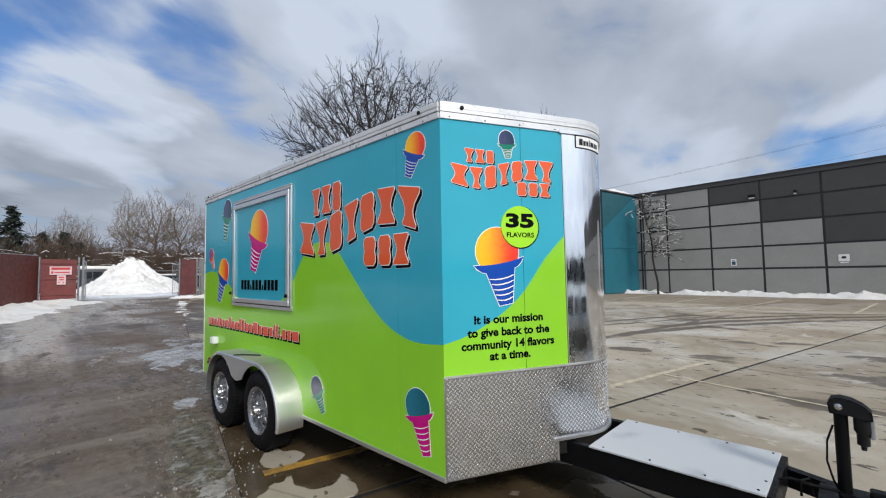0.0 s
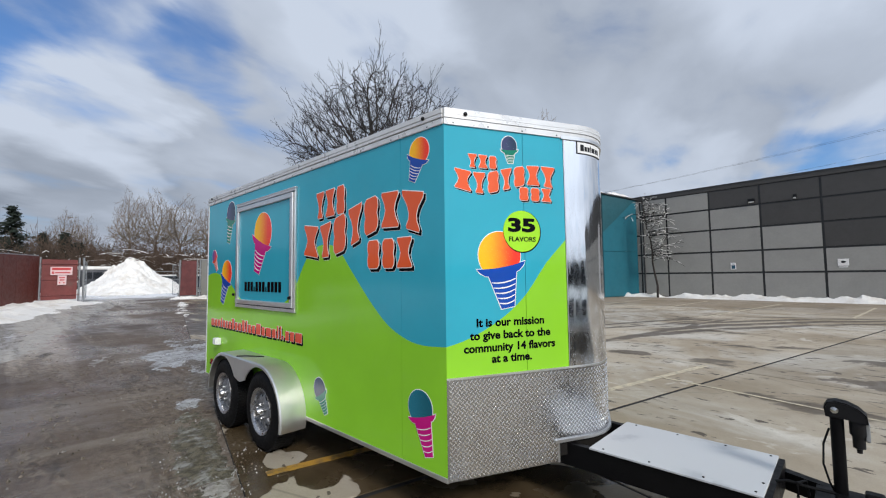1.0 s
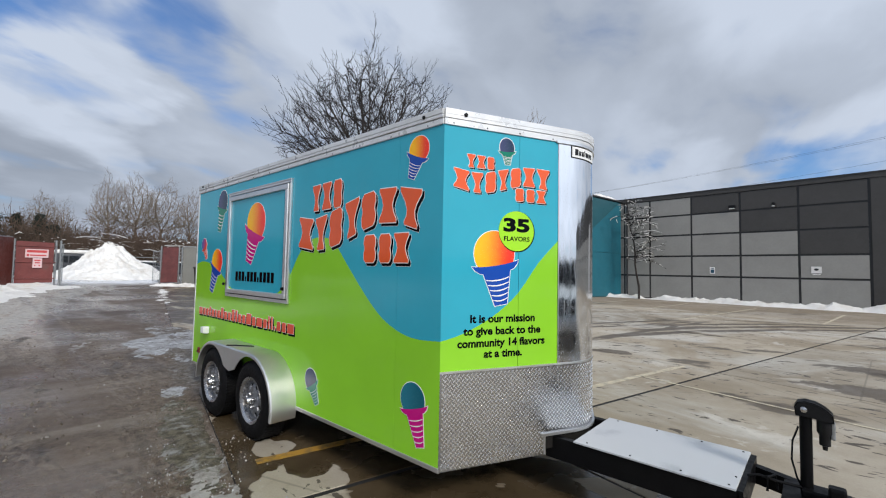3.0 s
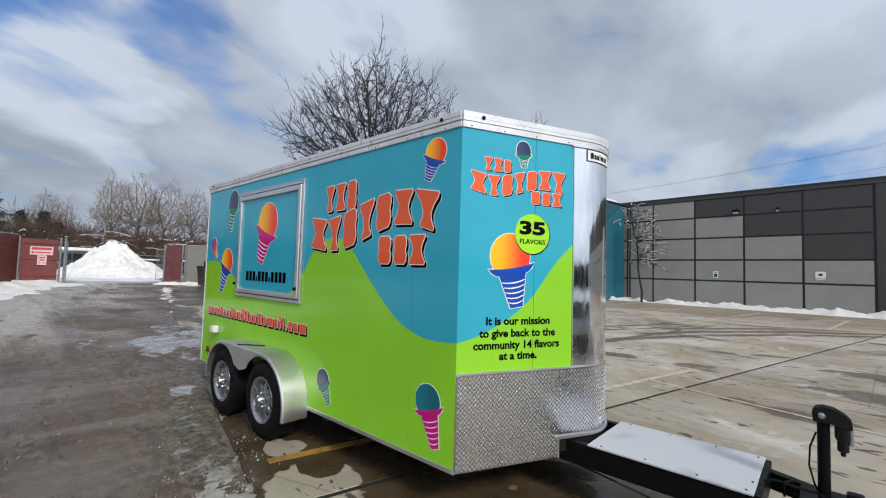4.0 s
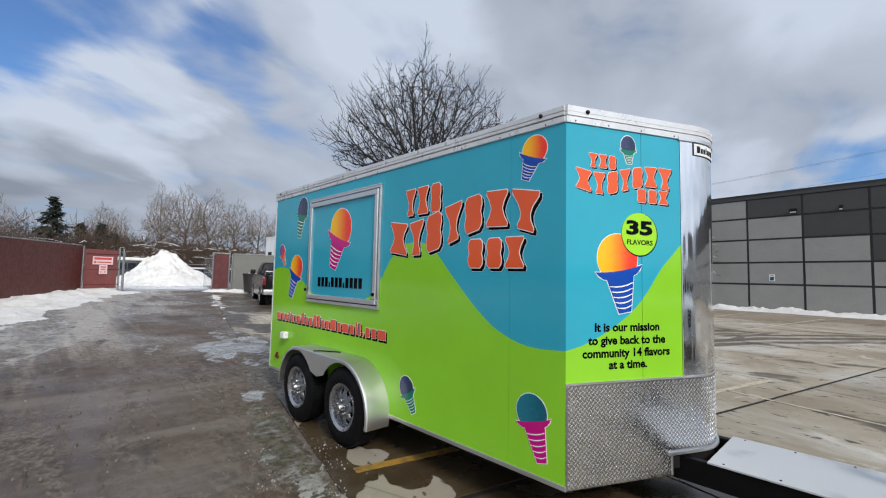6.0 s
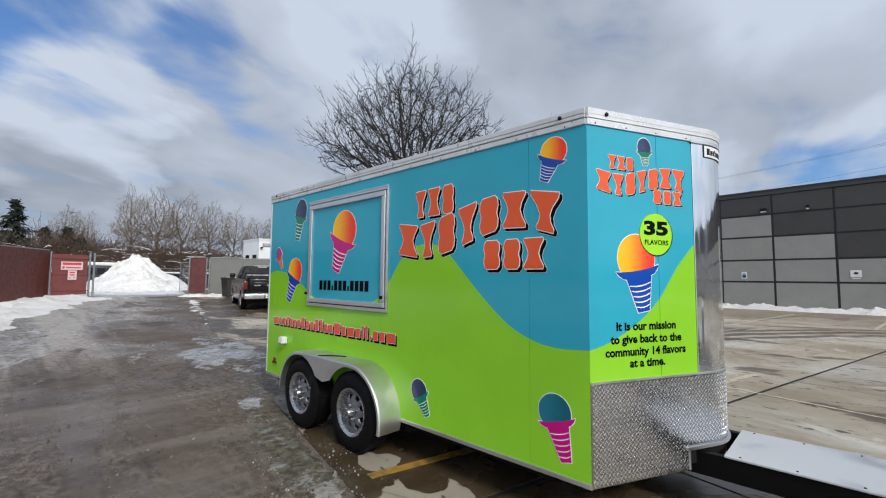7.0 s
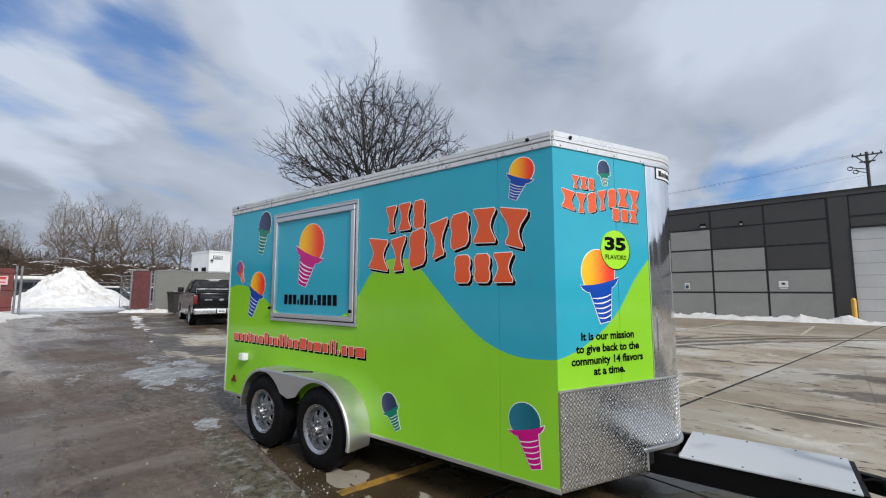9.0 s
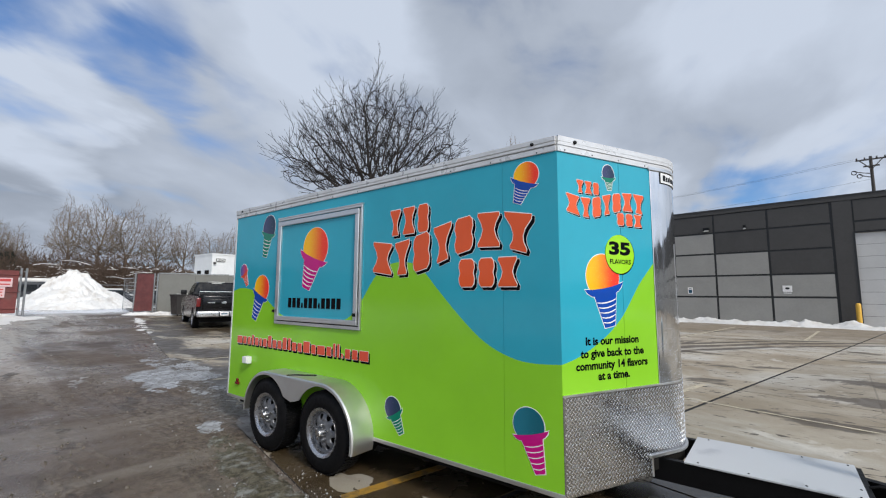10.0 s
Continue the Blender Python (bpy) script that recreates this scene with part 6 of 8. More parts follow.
def snow_pile(cx, cy, w, h, base):
    bm = bmesh.new()
    rows = []
    for i in range(57):
        row = []
        for k in range(120):
            a = k * math.tau / 120
            r = i / 56
            rr = w * (1.0 + 0.22 * noise.noise((math.cos(a) * 1.3, math.sin(a) * 1.3, 4)))
            x, y = cx + rr * 1.1 * r * math.cos(a), cy + rr * r * math.sin(a)
            z = h * 1.16 * max(0.0, 1 - math.sqrt(r * r + 0.008)) ** 1.12 * (1.0 + 0.16 * noise.noise((x * 0.5, y * 0.5, 2))) + (1 - r * 0.6) * (0.26 * noise.noise((x * 0.9, y * 0.9, 5)) + 0.24 * noise.noise((x * 2.1, y * 2.1, 8)) + 0.22 * noise.noise((x * 4.6, y * 4.6, 1)) + 0.12 * noise.noise((x * 9, y * 9, 4)))
            row.append(bm.verts.new((x, y, base - 0.06 + max(0.0, z))))
        rows.append(row)
    for r0, r1 in zip(rows, rows[1:]):
        for k in range(120):
            bm.faces.new((r0[k], r0[(k + 1) % 120], r1[(k + 1) % 120], r1[k]))
    return bm


part("snow_mound", snow_pile(-43.5, 7.55, 4.2, 2.65, 0.35), M_SNOW, None, "tall heap of ploughed snow behind the open gate", True, "", "snow pile")

# ---- fence, gate and signs on the drive ----


def seg_place(p0, p1):
    a = Vector((p1[0] - p0[0], p1[1] - p0[1]))
    L = a.length
    a = a / L
    n = Vector((a.y, -a.x))

    def at(s, d, z):
        q = Vector(p0[:2]) + s * a + d * n
        return Vector((q.x, q.y, z))
    return at, L


fence, FL = seg_place((-14.0, -4.23), (-29.0, 1.25))
fn = thing("maroon_fence", (-25, 0, 0.2), "tall maroon sheet-metal fence along the drive, snow at its foot", "fence")
n = 13
for i in range(n):
    s0, s1 = FL * i / n, FL * (i + 1) / n
    g0, g1 = gz(fence(s0, 0, 0).x), gz(fence(s1, 0, 0).x)
    part("sheet", plate([(s0 + 0.006, g0 + 0.05), (s1 - 0.006, g1 + 0.05), (s1 - 0.006, g1 + 2.42), (s0 + 0.006, g0 + 2.42)], fence, 0.0, 0.03), M_FENCE, fn)
    part("rail", tube([fence(s0, -0.03, g0 + 2.44), fence(s1, -0.03, g1 + 2.44)], 0.03, 6), M_GALV, fn)
    part("post", tube([fence(s0, -0.06, g0 - 0.05), fence(s0, -0.06, g0 + 2.44)], 0.04, 8), M_GALV, fn)

GX = -29.0


def gate(s, d, z):
    return Vector((GX + d, s, z))


leaf = thing("gate_leaf", (GX, 2.0, 0.3), "red sheet-metal gate leaf carrying white notice boards", "gate")
part("sheet", plate([(1.36, 0.52), (2.72, 0.55), (2.72, 2.55), (1.36, 2.58)], gate, 0.0, 0.04), M_LEAF, leaf)
for z in (0.75, 1.55, 2.35):
    part("rail", tube([gate(1.32, 0.06, z), gate(2.80, 0.06, z)], 0.022, 6), M_LEAF, leaf)
for y in (1.30, 2.80, 2.98):
    part("post", tube([gate(y, 0.0, 0.2), gate(y, 0.0, 2.68)], 0.045, 10), M_GALV, leaf)
board = thing("notice_board", (GX + 0.1, 2.1, 1.2), "white notice boards with red print fixed to the gate", "sign")
part("board", plate([(1.68, 1.78), (2.52, 1.78), (2.52, 2.20), (1.68, 2.20)], gate, 0.085, 0.10), M_PINKSIGN, board)
part("board", plate([(1.96, 1.28), (2.30, 1.28), (2.30, 1.76), (1.96, 1.76)], gate, 0.085, 0.10), M_PINKSIGN, board)
for y0, y1, z0, z1 in ((1.74, 2.46, 2.03, 2.15), (1.86, 2.44, 1.87, 1.93), (1.74, 1.82, 1.84, 1.96), (2.02, 2.24, 1.62, 1.68), (2.04, 2.22, 1.50, 1.56), (2.02, 2.07, 1.36, 1.42), (2.18, 2.23, 1.36, 1.42)):
    part("bar", plate([(y0, z0), (y1, z0), (y1, z1), (y0, z1)], gate, 0.10, 0.104), M_SIGNRED, board)

leaf2 = thing("gate_leaf", (GX, 7.9, 0.3), "faded red sheet-metal gate leaf standing open", "gate")
part("sheet", plate([(7.42, 0.50), (8.30, 0.52), (8.30, 2.62), (7.50, 2.62)], gate, 0.0, 0.04), M_LEAFOLD, leaf2)
for y in (7.42, 8.36, 8.52):
    part("post", tube([gate(y, -0.02, 0.2), gate(y, -0.02, 2.66)], 0.04, 10), M_GALV, leaf2)


def chain_gate(place, s0, s1, z0, z1, label):
    """A tube frame with crossing wires."""
    g = thing("chain_link_gate", place((s0 + s1) / 2, 0, z0), label, "gate")
    part("frame", tube([place(s0, 0, z0), place(s1, 0, z0), place(s1, 0, z1), place(s0, 0, z1), place(s0, 0, z0)], 0.025, 6, None, False), M_GALV, g)
    part("brace", tube([place(s0, 0, (z0 + z1) / 2), place(s1, 0, (z0 + z1) / 2)], 0.018, 6), M_GALV, g)
    verts, faces = [], []
    step = 0.11
    k = s0 - (z1 - z0)
    while k < s1:
        for sg in (1, -1):
            a0, b0 = (k, z0) if sg > 0 else (k + (z1 - z0), z0)
            a1, b1 = (k + (z1 - z0), z1) if sg > 0 else (k, z1)
            lo, hi = sorted((a0, a1))
            c0, c1 = max(lo, s0), min(hi, s1)
            if c1 - c0 > 0.05:
                f = lambda s: b0 + (b1 - b0) * (s - a0) / (a1 - a0)
                p, q = place(c0, 0, f(c0)), place(c1, 0, f(c1))
                b = len(verts)
                for e in (p, q):
                    for off in ((0, 0, 0.005), (0.005, 0, -0.003), (-0.005, 0, -0.003)):
                        verts.append(e + Vector(off))
                faces += [(b, b + 1, b + 4, b + 3), (b + 1, b + 2, b + 5, b + 4), (b + 2, b, b + 3, b + 5)]
        k += step
    link("mesh_wire", poly_mesh("mesh_wire", verts, faces), M_GALV, g, "", False, "stuff")
    return g


side_gate, SGL = seg_place((-29.1, 3.0), (-33.6, 3.6))
chain_gate(side_gate, 0.05, SGL, 0.45, 2.55, "chain-link gate leaf swung open along the drive")
side_gate2, SGL2 = seg_place((-29.3, 8.25), (-33.8, 8.22))
chain_gate(side_gate2, 0.05, SGL2, 0.45, 2.45, "chain-link gate leaf swung open along the drive")

grey, GL = seg_place((-29.2, 8.62), (-27.6, 22.0))
gw = thing("grey_fence", (-28.6, 14, 0.3), "plain grey sheet-metal yard fence", "fence")
for i in range(7):
    s0, s1 = GL * i / 7, GL * (i + 1) / 7
    part("sheet", plate([(s0 + 0.005, 0.25), (s1 - 0.005, 0.25), (s1 - 0.005, 2.70), (s0 + 0.005, 2.66)], grey, 0.0, 0.05), M_GREYWALL, gw)
    part("cap", plate([(s0, 2.67), (s1, 2.71), (s1, 2.76), (s0, 2.72)], grey, -0.02, 0.08), M_GALV, gw)

# ---- wheeled bin ----
wb = thing("wheeled_bin", (-27.2, 9.3, gz(-27.2)), "dark brown wheeled refuse container beside the fence", "bin")
M_BIN = simple("bin_plastic", (0.022, 0.018, 0.016), 0.6, 0.0, 0.2, 3)
b0 = gz(-27.2)
bm = bmesh.new()
plate([(8.85, b0 + 0.08), (9.85, b0 + 0.08), (9.95, b0 + 1.10), (8.75, b0 + 1.10)], lambda s, d, z: Vector((-27.2 + d, s, z)), -0.45, 0.45, bm)
part("body", bm, M_BIN, wb)
part("lid", box(-27.7, 8.72, b0 + 1.10, -26.7, 9.98, b0 + 1.20, 0.03), M_BIN, wb)
part("lid_snow", box(-27.5, 9.0, b0 + 1.20, -26.8, 9.8, b0 + 1.235, 0.016), M_SNOW, wb, "thin snow on the lid")
for y in (8.9, 9.8):
    part("castor", lathe([(0.08, -0.02), (0.08, 0.02)], 14, pose(-26.85, y, b0 + 0.08, 90)), M_RUBBER, wb)

# ---- white building ----
shed = thing("white_building", (-44, 19, 0.35), "white flat-roofed building behind the fence", "building")
bm = box(-43.6, 16.22, 0.3, -40.0, 30.0, 4.98)
part("wall", bm, M_SHED, shed)
part("parapet", box(-43.66, 16.16, 4.98, -39.94, 30.06, 5.10), M_SHED, shed)
for x in (-42.9, -41.3):
    wd = part("window", box(x, 16.18, 2.6, x + 0.8, 16.23, 3.6), M_GLASS, shed)
    part("frame", box(x - 0.06, 16.15, 2.53, x + 0.86, 16.195, 2.60), M_SHED, wd)
vent = part("vent", box(-39.985, 16.55, 4.36, -39.93, 17.35, 4.66), M_GREYWALL, shed, "wall vent grille")
part("vent_frame", box(-39.93, 16.62, 4.40, -39.915, 17.28, 4.62), M_SHED, vent)
for i in range(3):
    part("slat", box(-39.915, 16.66, 4.425 + i * 0.065, -39.90, 17.24, 4.455 + i * 0.065), M_GREYWALL, vent)
part("yard_lamp", box(-39.98, 16.32, 4.15, -39.72, 16.48, 4.28, 0.02), M_BLACK, shed)

# ---- pickup truck ----


def build_truck():
    base = Vector((-18.35, 7.45, gz(-18.5)))
    t = thing("pickup_truck", base, "black crew-cab pickup truck parked on the lot, dirty and wet", "truck")
    # the truck is built with its tail at the origin, nose to -x, then turned
    m = Matrix.Translation(base) @ Euler((0, 0, radians(-15.5))).to_matrix().to_4x4()

    def put(name, bm, mat, parent=t, label="", smooth=True):
        bmesh.ops.transform(bm, matrix=m, verts=bm.verts)
        return part(name, bm, mat, parent, label, smooth)

    HW = 0.98

    def across(s, d, z):
        return Vector((s, d, z))

    def arch(cx, r=0.46, z=0.40):
        return [(cx + r * math.cos(a), z + r * math.sin(a)) for a in [radians(180 - 180 * i / 10) for i in range(11)]]

    low = [(-5.75, 0.55), (-5.20, 0.45)] + arch(-4.72) + [(-3.9, 0.42), (-1.75, 0.42)] + arch(-1.12) + [(-0.55, 0.50), (-0.05, 0.62), (-0.02, 1.32), (-2.05, 1.36), (-4.1, 1.34), (-5.60, 1.22), (-5.82, 1.05)]
    bm = bmesh.new()
    a = [bm.verts.new((s, -HW, z)) for s, z in low]
    b = [bm.verts.new((s, HW, z)) for s, z in low]
    bm.faces.new(a), bm.faces.new(b)
    for i in range(len(low)):
        j = (i + 1) % len(low)
        bm.faces.new((a[i], a[j], b[j], b[i]))
    bmesh.ops.bevel(bm, geom=[e for e in bm.edges if abs(e.verts[0].co.y - e.verts[1].co.y) < 0.01 and max(v.co.z for v in e.verts) > 1.1], offset=0.06, segments=3, affect="EDGES")
    put("body", bm, M_TRUCK, t, "black painted body")
    bm = bmesh.new()
    rows = []
    for s, z, w in ((-4.10, 1.32, 0.93), (-3.35, 1.88, 0.76), (-2.95, 1.93, 0.76), (-2.10, 1.92, 0.76), (-1.86, 1.34, 0.93)):
        rows.append([bm.verts.new((s, -w, z)), bm.verts.new((s, w, z))])
    bm.faces.new([r[0] for r in rows]), bm.faces.new([r[1] for r in rows])
    for r0, r1 in zip(rows, rows[1:] + rows[:1]):
        bm.faces.new((r0[0], r0[1], r1[1], r1[0]))
    bmesh.ops.bevel(bm, geom=bm.edges[:], offset=0.05, segments=3, affect="EDGES")
    cab = put("cab", bm, M_TRUCK, t, "crew cab")
    bm = bmesh.new()
    q = [bm.verts.new(v) for v in ((-1.895, -0.78, 1.44), (-1.895, 0.78, 1.44), (-2.072, 0.66, 1.83), (-2.072, -0.66, 1.83))]
    bm.faces.new(q)
    bmesh.ops.solidify(bm, geom=bm.faces[:], thickness=0.02)
    put("rear_window", bm, M_GLASS, cab, "dark rear window")
    for y in (-1, 1):
        for pts in (((-3.82, 1.42), (-3.38, 1.80), (-3.00, 1.83), (-2.98, 1.42)), ((-2.90, 1.42), (-2.92, 1.83), (-2.20, 1.82), (-2.02, 1.42))):
            bm = bmesh.new()
            bm.faces.new([bm.verts.new((s, y * (0.945 - 0.30 * (z - 1.34)), z)) for s, z in pts])
            bmesh.ops.solidify(bm, geom=bm.faces[:], thickness=0.012)
            put("side_window", bm, M_GLASS, cab, "", False)
        put("mirror", box(-3.75, y * 0.98, 1.38, -3.60, y * 1.22, 1.60, 0.04), M_BLACK, cab)
        put("tail_lamp", box(-0.10, y * 0.84, 0.90, 0.015, y * 0.99, 1.26, 0.03), M_TAIL, t, "red tail lamp")
        put("door_handle", box(-2.45, y * 0.97, 1.14, -2.25, y * 1.01, 1.19, 0.01), M_BLACK, t)
    # bed walls above the body line, tailgate, bumper
    gate_ob = put("tailgate", box(-0.07, -0.77, 0.76, 0.012, 0.77, 1.335, 0.03), M_TRUCK, t, "black tailgate")
    put("tailgate_panel", box(0.008, -0.62, 0.86, 0.020, 0.62, 1.20, 0.02), M_TRUCK, gate_ob)
    put("badge", lathe([(0.10, 0.0), (0.09, 0.012), (0.0, 0.014)], 24, Matrix.Translation((0.020, 0.0, 1.07)) @ Euler((0, radians(90), 0)).to_matrix().to_4x4() @ Matrix.Diagonal((0.5, 1, 1, 1))), M_CHROME, gate_ob, "oval bright badge")
    put("script_bar", box(0.020, -0.60, 1.05, 0.026, -0.34, 1.09), M_CHROME, gate_ob)
    put("tailgate_handle", box(0.012, -0.14, 1.22, 0.030, 0.14, 1.29, 0.01), M_BLACK, gate_ob)
    bump = put("bumper", box(-0.06, -0.97, 0.50, 0.16, 0.97, 0.73, 0.04, 3), M_RIM, t, "dull chrome rear bumper")
    put("plate_recess", box(0.155, -0.20, 0.53, 0.172, 0.20, 0.70, 0.01), M_BLACK, bump)
    put("number_plate", box(0.172, -0.155, 0.55, 0.178, 0.155, 0.69), M_SIGN, bump)
    put("bar", box(0.178, -0.11, 0.595, 0.181, 0.11, 0.645), M_SIGNBLUE, bump)
    put("bed_rack", tube([(-0.35, -0.86, 1.34), (-0.35, -0.86, 1.50), (-0.35, 0.86, 1.50), (-0.35, 0.86, 1.34)], 0.013, 8), M_RIM, t, "bright bed rail", True)
    put("roof_snow", box(-3.2, -0.25, 1.925, -2.3, 0.35, 1.955, 0.012), M_SNOW, t)
    put("high_stop_lamp", box(-2.115, -0.20, 1.86, -2.06, 0.20, 1.90, 0.008), M_LAMP, cab)
    put("underside", box(-5.4, -0.80, 0.28, -0.3, 0.80, 0.56), M_DARK, t)
    for x in (-4.72, -1.12):
        for y, out in ((-0.98, -1), (0.98, 1)):
            w = wheel(t, 0, out * 0.0, -out * 0.0 + (0.24 if out < 0 else -0.24), 0, 0.40, 0.23, "wheel", "", out)
            w.location = m @ Vector((x, y, 0.40)) - base
            w.matrix_parent_inverse = Matrix.Identity(4)
            w.rotation_euler = (0, 0, radians(-15.5))
            for ch in w.children:
                ch.matrix_parent_inverse = Matrix.Identity(4)


build_truck()

# ---- pale pickup that stands before the nose and shows in its bright metal ----
M_PALE = simple("pale_grey_paint", (0.52, 0.55, 0.53), 0.25, 0.0, 0.06, 3, 0.0, 0.15)


def pale_pickup():
    base, turn = Vector((4.0, 4.25, 0)), 14.0
    t = thing("pickup_truck", base, "pale grey pickup truck parked facing the trailer", "truck")
    # built with its bumper at the origin and its tail towards +x, then turned
    m = Matrix.Translation(base) @ Euler((0, 0, radians(turn))).to_matrix().to_4x4()

    def put(name, bm, mat, parent=t, label="", smooth=True):
        bmesh.ops.transform(bm, matrix=m, verts=bm.verts)
        return part(name, bm, mat, parent, label, smooth)

    def arch(cx, r=0.45, z=0.40):
        return [(cx + r * math.cos(a), z + r * math.sin(a)) for a in [radians(180 - 180 * i / 10) for i in range(11)]]

    def prism(line, w, bevel):
        bm = bmesh.new()
        a, b = [bm.verts.new((s, -w, z)) for s, z in line], [bm.verts.new((s, w, z)) for s, z in line]
        bm.faces.new(a), bm.faces.new(b)
        for i in range(len(line)):
            j = (i + 1) % len(line)
            bm.faces.new((a[i], a[j], b[j], b[i]))
        bmesh.ops.bevel(bm, geom=[e for e in bm.edges if max(v.co.z for v in e.verts) > 0.95], offset=bevel, segments=3, affect="EDGES")
        return bm

    put("body", prism([(0.05, 0.50), (0.45, 0.42)] + arch(0.98) + [(1.6, 0.42), (3.75, 0.42)] + arch(4.45) + [(5.05, 0.46), (5.70, 0.55), (5.72, 1.34), (3.70, 1.36), (1.55, 1.24), (0.25, 1.12), (0.04, 1.00)], 0.98, 0.05), M_PALE, t, "pale grey painted body")
    bm = bmesh.new()
    rows = [[bm.verts.new((s, -w, z)), bm.verts.new((s, w, z))] for s, z, w in ((1.45, 1.20, 0.92), (2.20, 1.86, 0.74), (2.60, 1.91, 0.75), (3.45, 1.90, 0.75), (3.70, 1.30, 0.92))]
    bm.faces.new([r[0] for r in rows]), bm.faces.new([r[1] for r in rows])
    for r0, r1 in zip(rows, rows[1:] + rows[:1]):
        bm.faces.new((r0[0], r0[1], r1[1], r1[0]))
    bmesh.ops.bevel(bm, geom=bm.edges[:], offset=0.05, segments=3, affect="EDGES")
    cab = put("cab", bm, M_PALE, t, "crew cab")
    bm = bmesh.new()
    bm.faces.new([bm.verts.new(v) for v in ((1.500, -0.80, 1.265), (2.145, -0.65, 1.825), (2.145, 0.65, 1.825), (1.500, 0.80, 1.265))])
    bmesh.ops.solidify(bm, geom=bm.faces[:], thickness=0.02)
    put("windscreen", bm, M_GLASS, cab, "dark windscreen", False)
    for y in (-1, 1):
        for pts in (((1.75, 1.36), (2.22, 1.79), (2.56, 1.82), (2.58, 1.36)), ((2.66, 1.36), (2.64, 1.82), (3.38, 1.80), (3.52, 1.36))):
            bm = bmesh.new()
            bm.faces.new([bm.verts.new((s, y * (0.935 - 0.28 * (z - 1.28)), z)) for s, z in pts])
            bmesh.ops.solidify(bm, geom=bm.faces[:], thickness=0.012)
            put("side_window", bm, M_GLASS, cab, "", False)
        put("mirror", box(1.68, y * 0.96, 1.30, 1.80, y * 1.20, 1.52, 0.04), M_BLACK, cab)
        put("headlamp", box(0.015, min(y * 0.60, y * 0.95), 0.80, 0.16, max(y * 0.60, y * 0.95), 1.00, 0.03), M_LAMP, t, "clear headlamp")
    grille = put("grille", box(0.010, -0.58, 0.72, 0.12, 0.58, 1.03, 0.02), M_BLACK, t, "dark grille")
    for z in (0.80, 0.88, 0.96):
        put("grille_bar", box(-0.004, -0.55, z, 0.030, 0.55, z + 0.022, 0.006), M_RIM, grille)
    put("bumper", box(-0.10, -0.98, 0.42, 0.18, 0.98, 0.66, 0.05, 3), M_RIM, t, "bright front bumper")
    put("wiper", tube([(1.47, 0.45, 1.275), (1.66, -0.10, 1.44)], 0.010, 6), M_BLACK, cab)
    put("underside", box(0.4, -0.80, 0.28, 5.4, 0.80, 0.56), M_DARK, t)
    for x in (0.98, 4.45):
        for y, out in ((-0.98, -1), (0.98, 1)):
            w = wheel(t, 0, 0.0, -out * 0.24, 0, 0.40, 0.23, "wheel", "", out)
            w.location = m @ Vector((x, y, 0.40)) - base
            w.matrix_parent_inverse = Matrix.Identity(4)
            w.rotation_euler = (0, 0, radians(turn))
            for ch in w.children:
                ch.matrix_parent_inverse = Matrix.Identity(4)


pale_pickup()

# ---- snowed-over parked cars in the yard ----


def yard_car(x, y, turn, colour, label):
    m = Matrix.Translation((x, y, 0.35)) @ Euler((0, 0, radians(turn))).to_matrix().to_4x4()
    c = thing("parked_car", (x, y, 0.35), label, "car", "cars in the yard")
    prof = [(-2.2, 0.30), (2.2, 0.30), (2.25, 0.75), (1.3, 0.95), (0.75, 1.42), (-1.1, 1.45), (-1.9, 1.0), (-2.25, 0.85)]
    bm = bmesh.new()
    plate(prof, lambda s, d, z: Vector((s, d, z)), 0.85, -0.85, bm)
    bm.faces.new([bm.verts.new((s, 0.85, z)) for s, z in prof])
    bmesh.ops.remove_doubles(bm, verts=bm.verts, dist=0.001)
    bmesh.ops.bevel(bm, geom=bm.edges[:], offset=0.07, segments=2, affect="EDGES")
    bmesh.ops.transform(bm, matrix=m, verts=bm.verts)
    part("body", bm, colour, c, "", True)
    for sx in (-1.0, 0.0):
        bm = box(sx, -0.865, 0.98, sx + 0.85, 0.865, 1.34, 0.05)
        bmesh.ops.transform(bm, matrix=m, verts=bm.verts)
        part("side_glass", bm, M_GLASS, c)
    bm = box(-1.05, -0.75, 1.43, 0.7, 0.75, 1.58, 0.07)
    bmesh.ops.transform(bm, matrix=m, verts=bm.verts)
    part("roof_snow", bm, M_SNOW, c, "thick snow on the roof")
    bm = box(1.0, -0.75, 0.90, 2.15, 0.75, 1.06, 0.06)
    bmesh.ops.transform(bm, matrix=m, verts=bm.verts)
    part("bonnet_snow", bm, M_SNOW, c)
    for sx in (-1.35, 1.35):
        for sy in (-0.80, 0.80):
            part("wheel", lathe([(0.31, -0.09), (0.31, 0.09)], 18, m @ Matrix.Translation((sx, sy, 0.31)) @ Euler((radians(90), 0, 0)).to_matrix().to_4x4()), M_RUBBER, c)


M_CARGREY = simple("car_grey_paint", (0.10, 0.105, 0.11), 0.3, 0.0, 0.1, 2)
M_CARDARK = simple("car_dark_paint", (0.03, 0.035, 0.045), 0.3, 0.0, 0.1, 2)
for cx, cy, tr, mt in ((-52, 3.6, 80, M_CARDARK), (-50, 11.6, 95, M_CARDARK), (-51, 15.2, 85, M_CARDARK), (-55, 0.4, 85, M_CARGREY), (-54, 18.4, 92, M_CARDARK)):
    yard_car(cx, cy, tr, mt, "parked car under a cover of snow")

M_VAN = simple("dark_van_paint", (0.035, 0.036, 0.040), 0.35, 0.0, 0.08, 2, 0.0, 0.12)


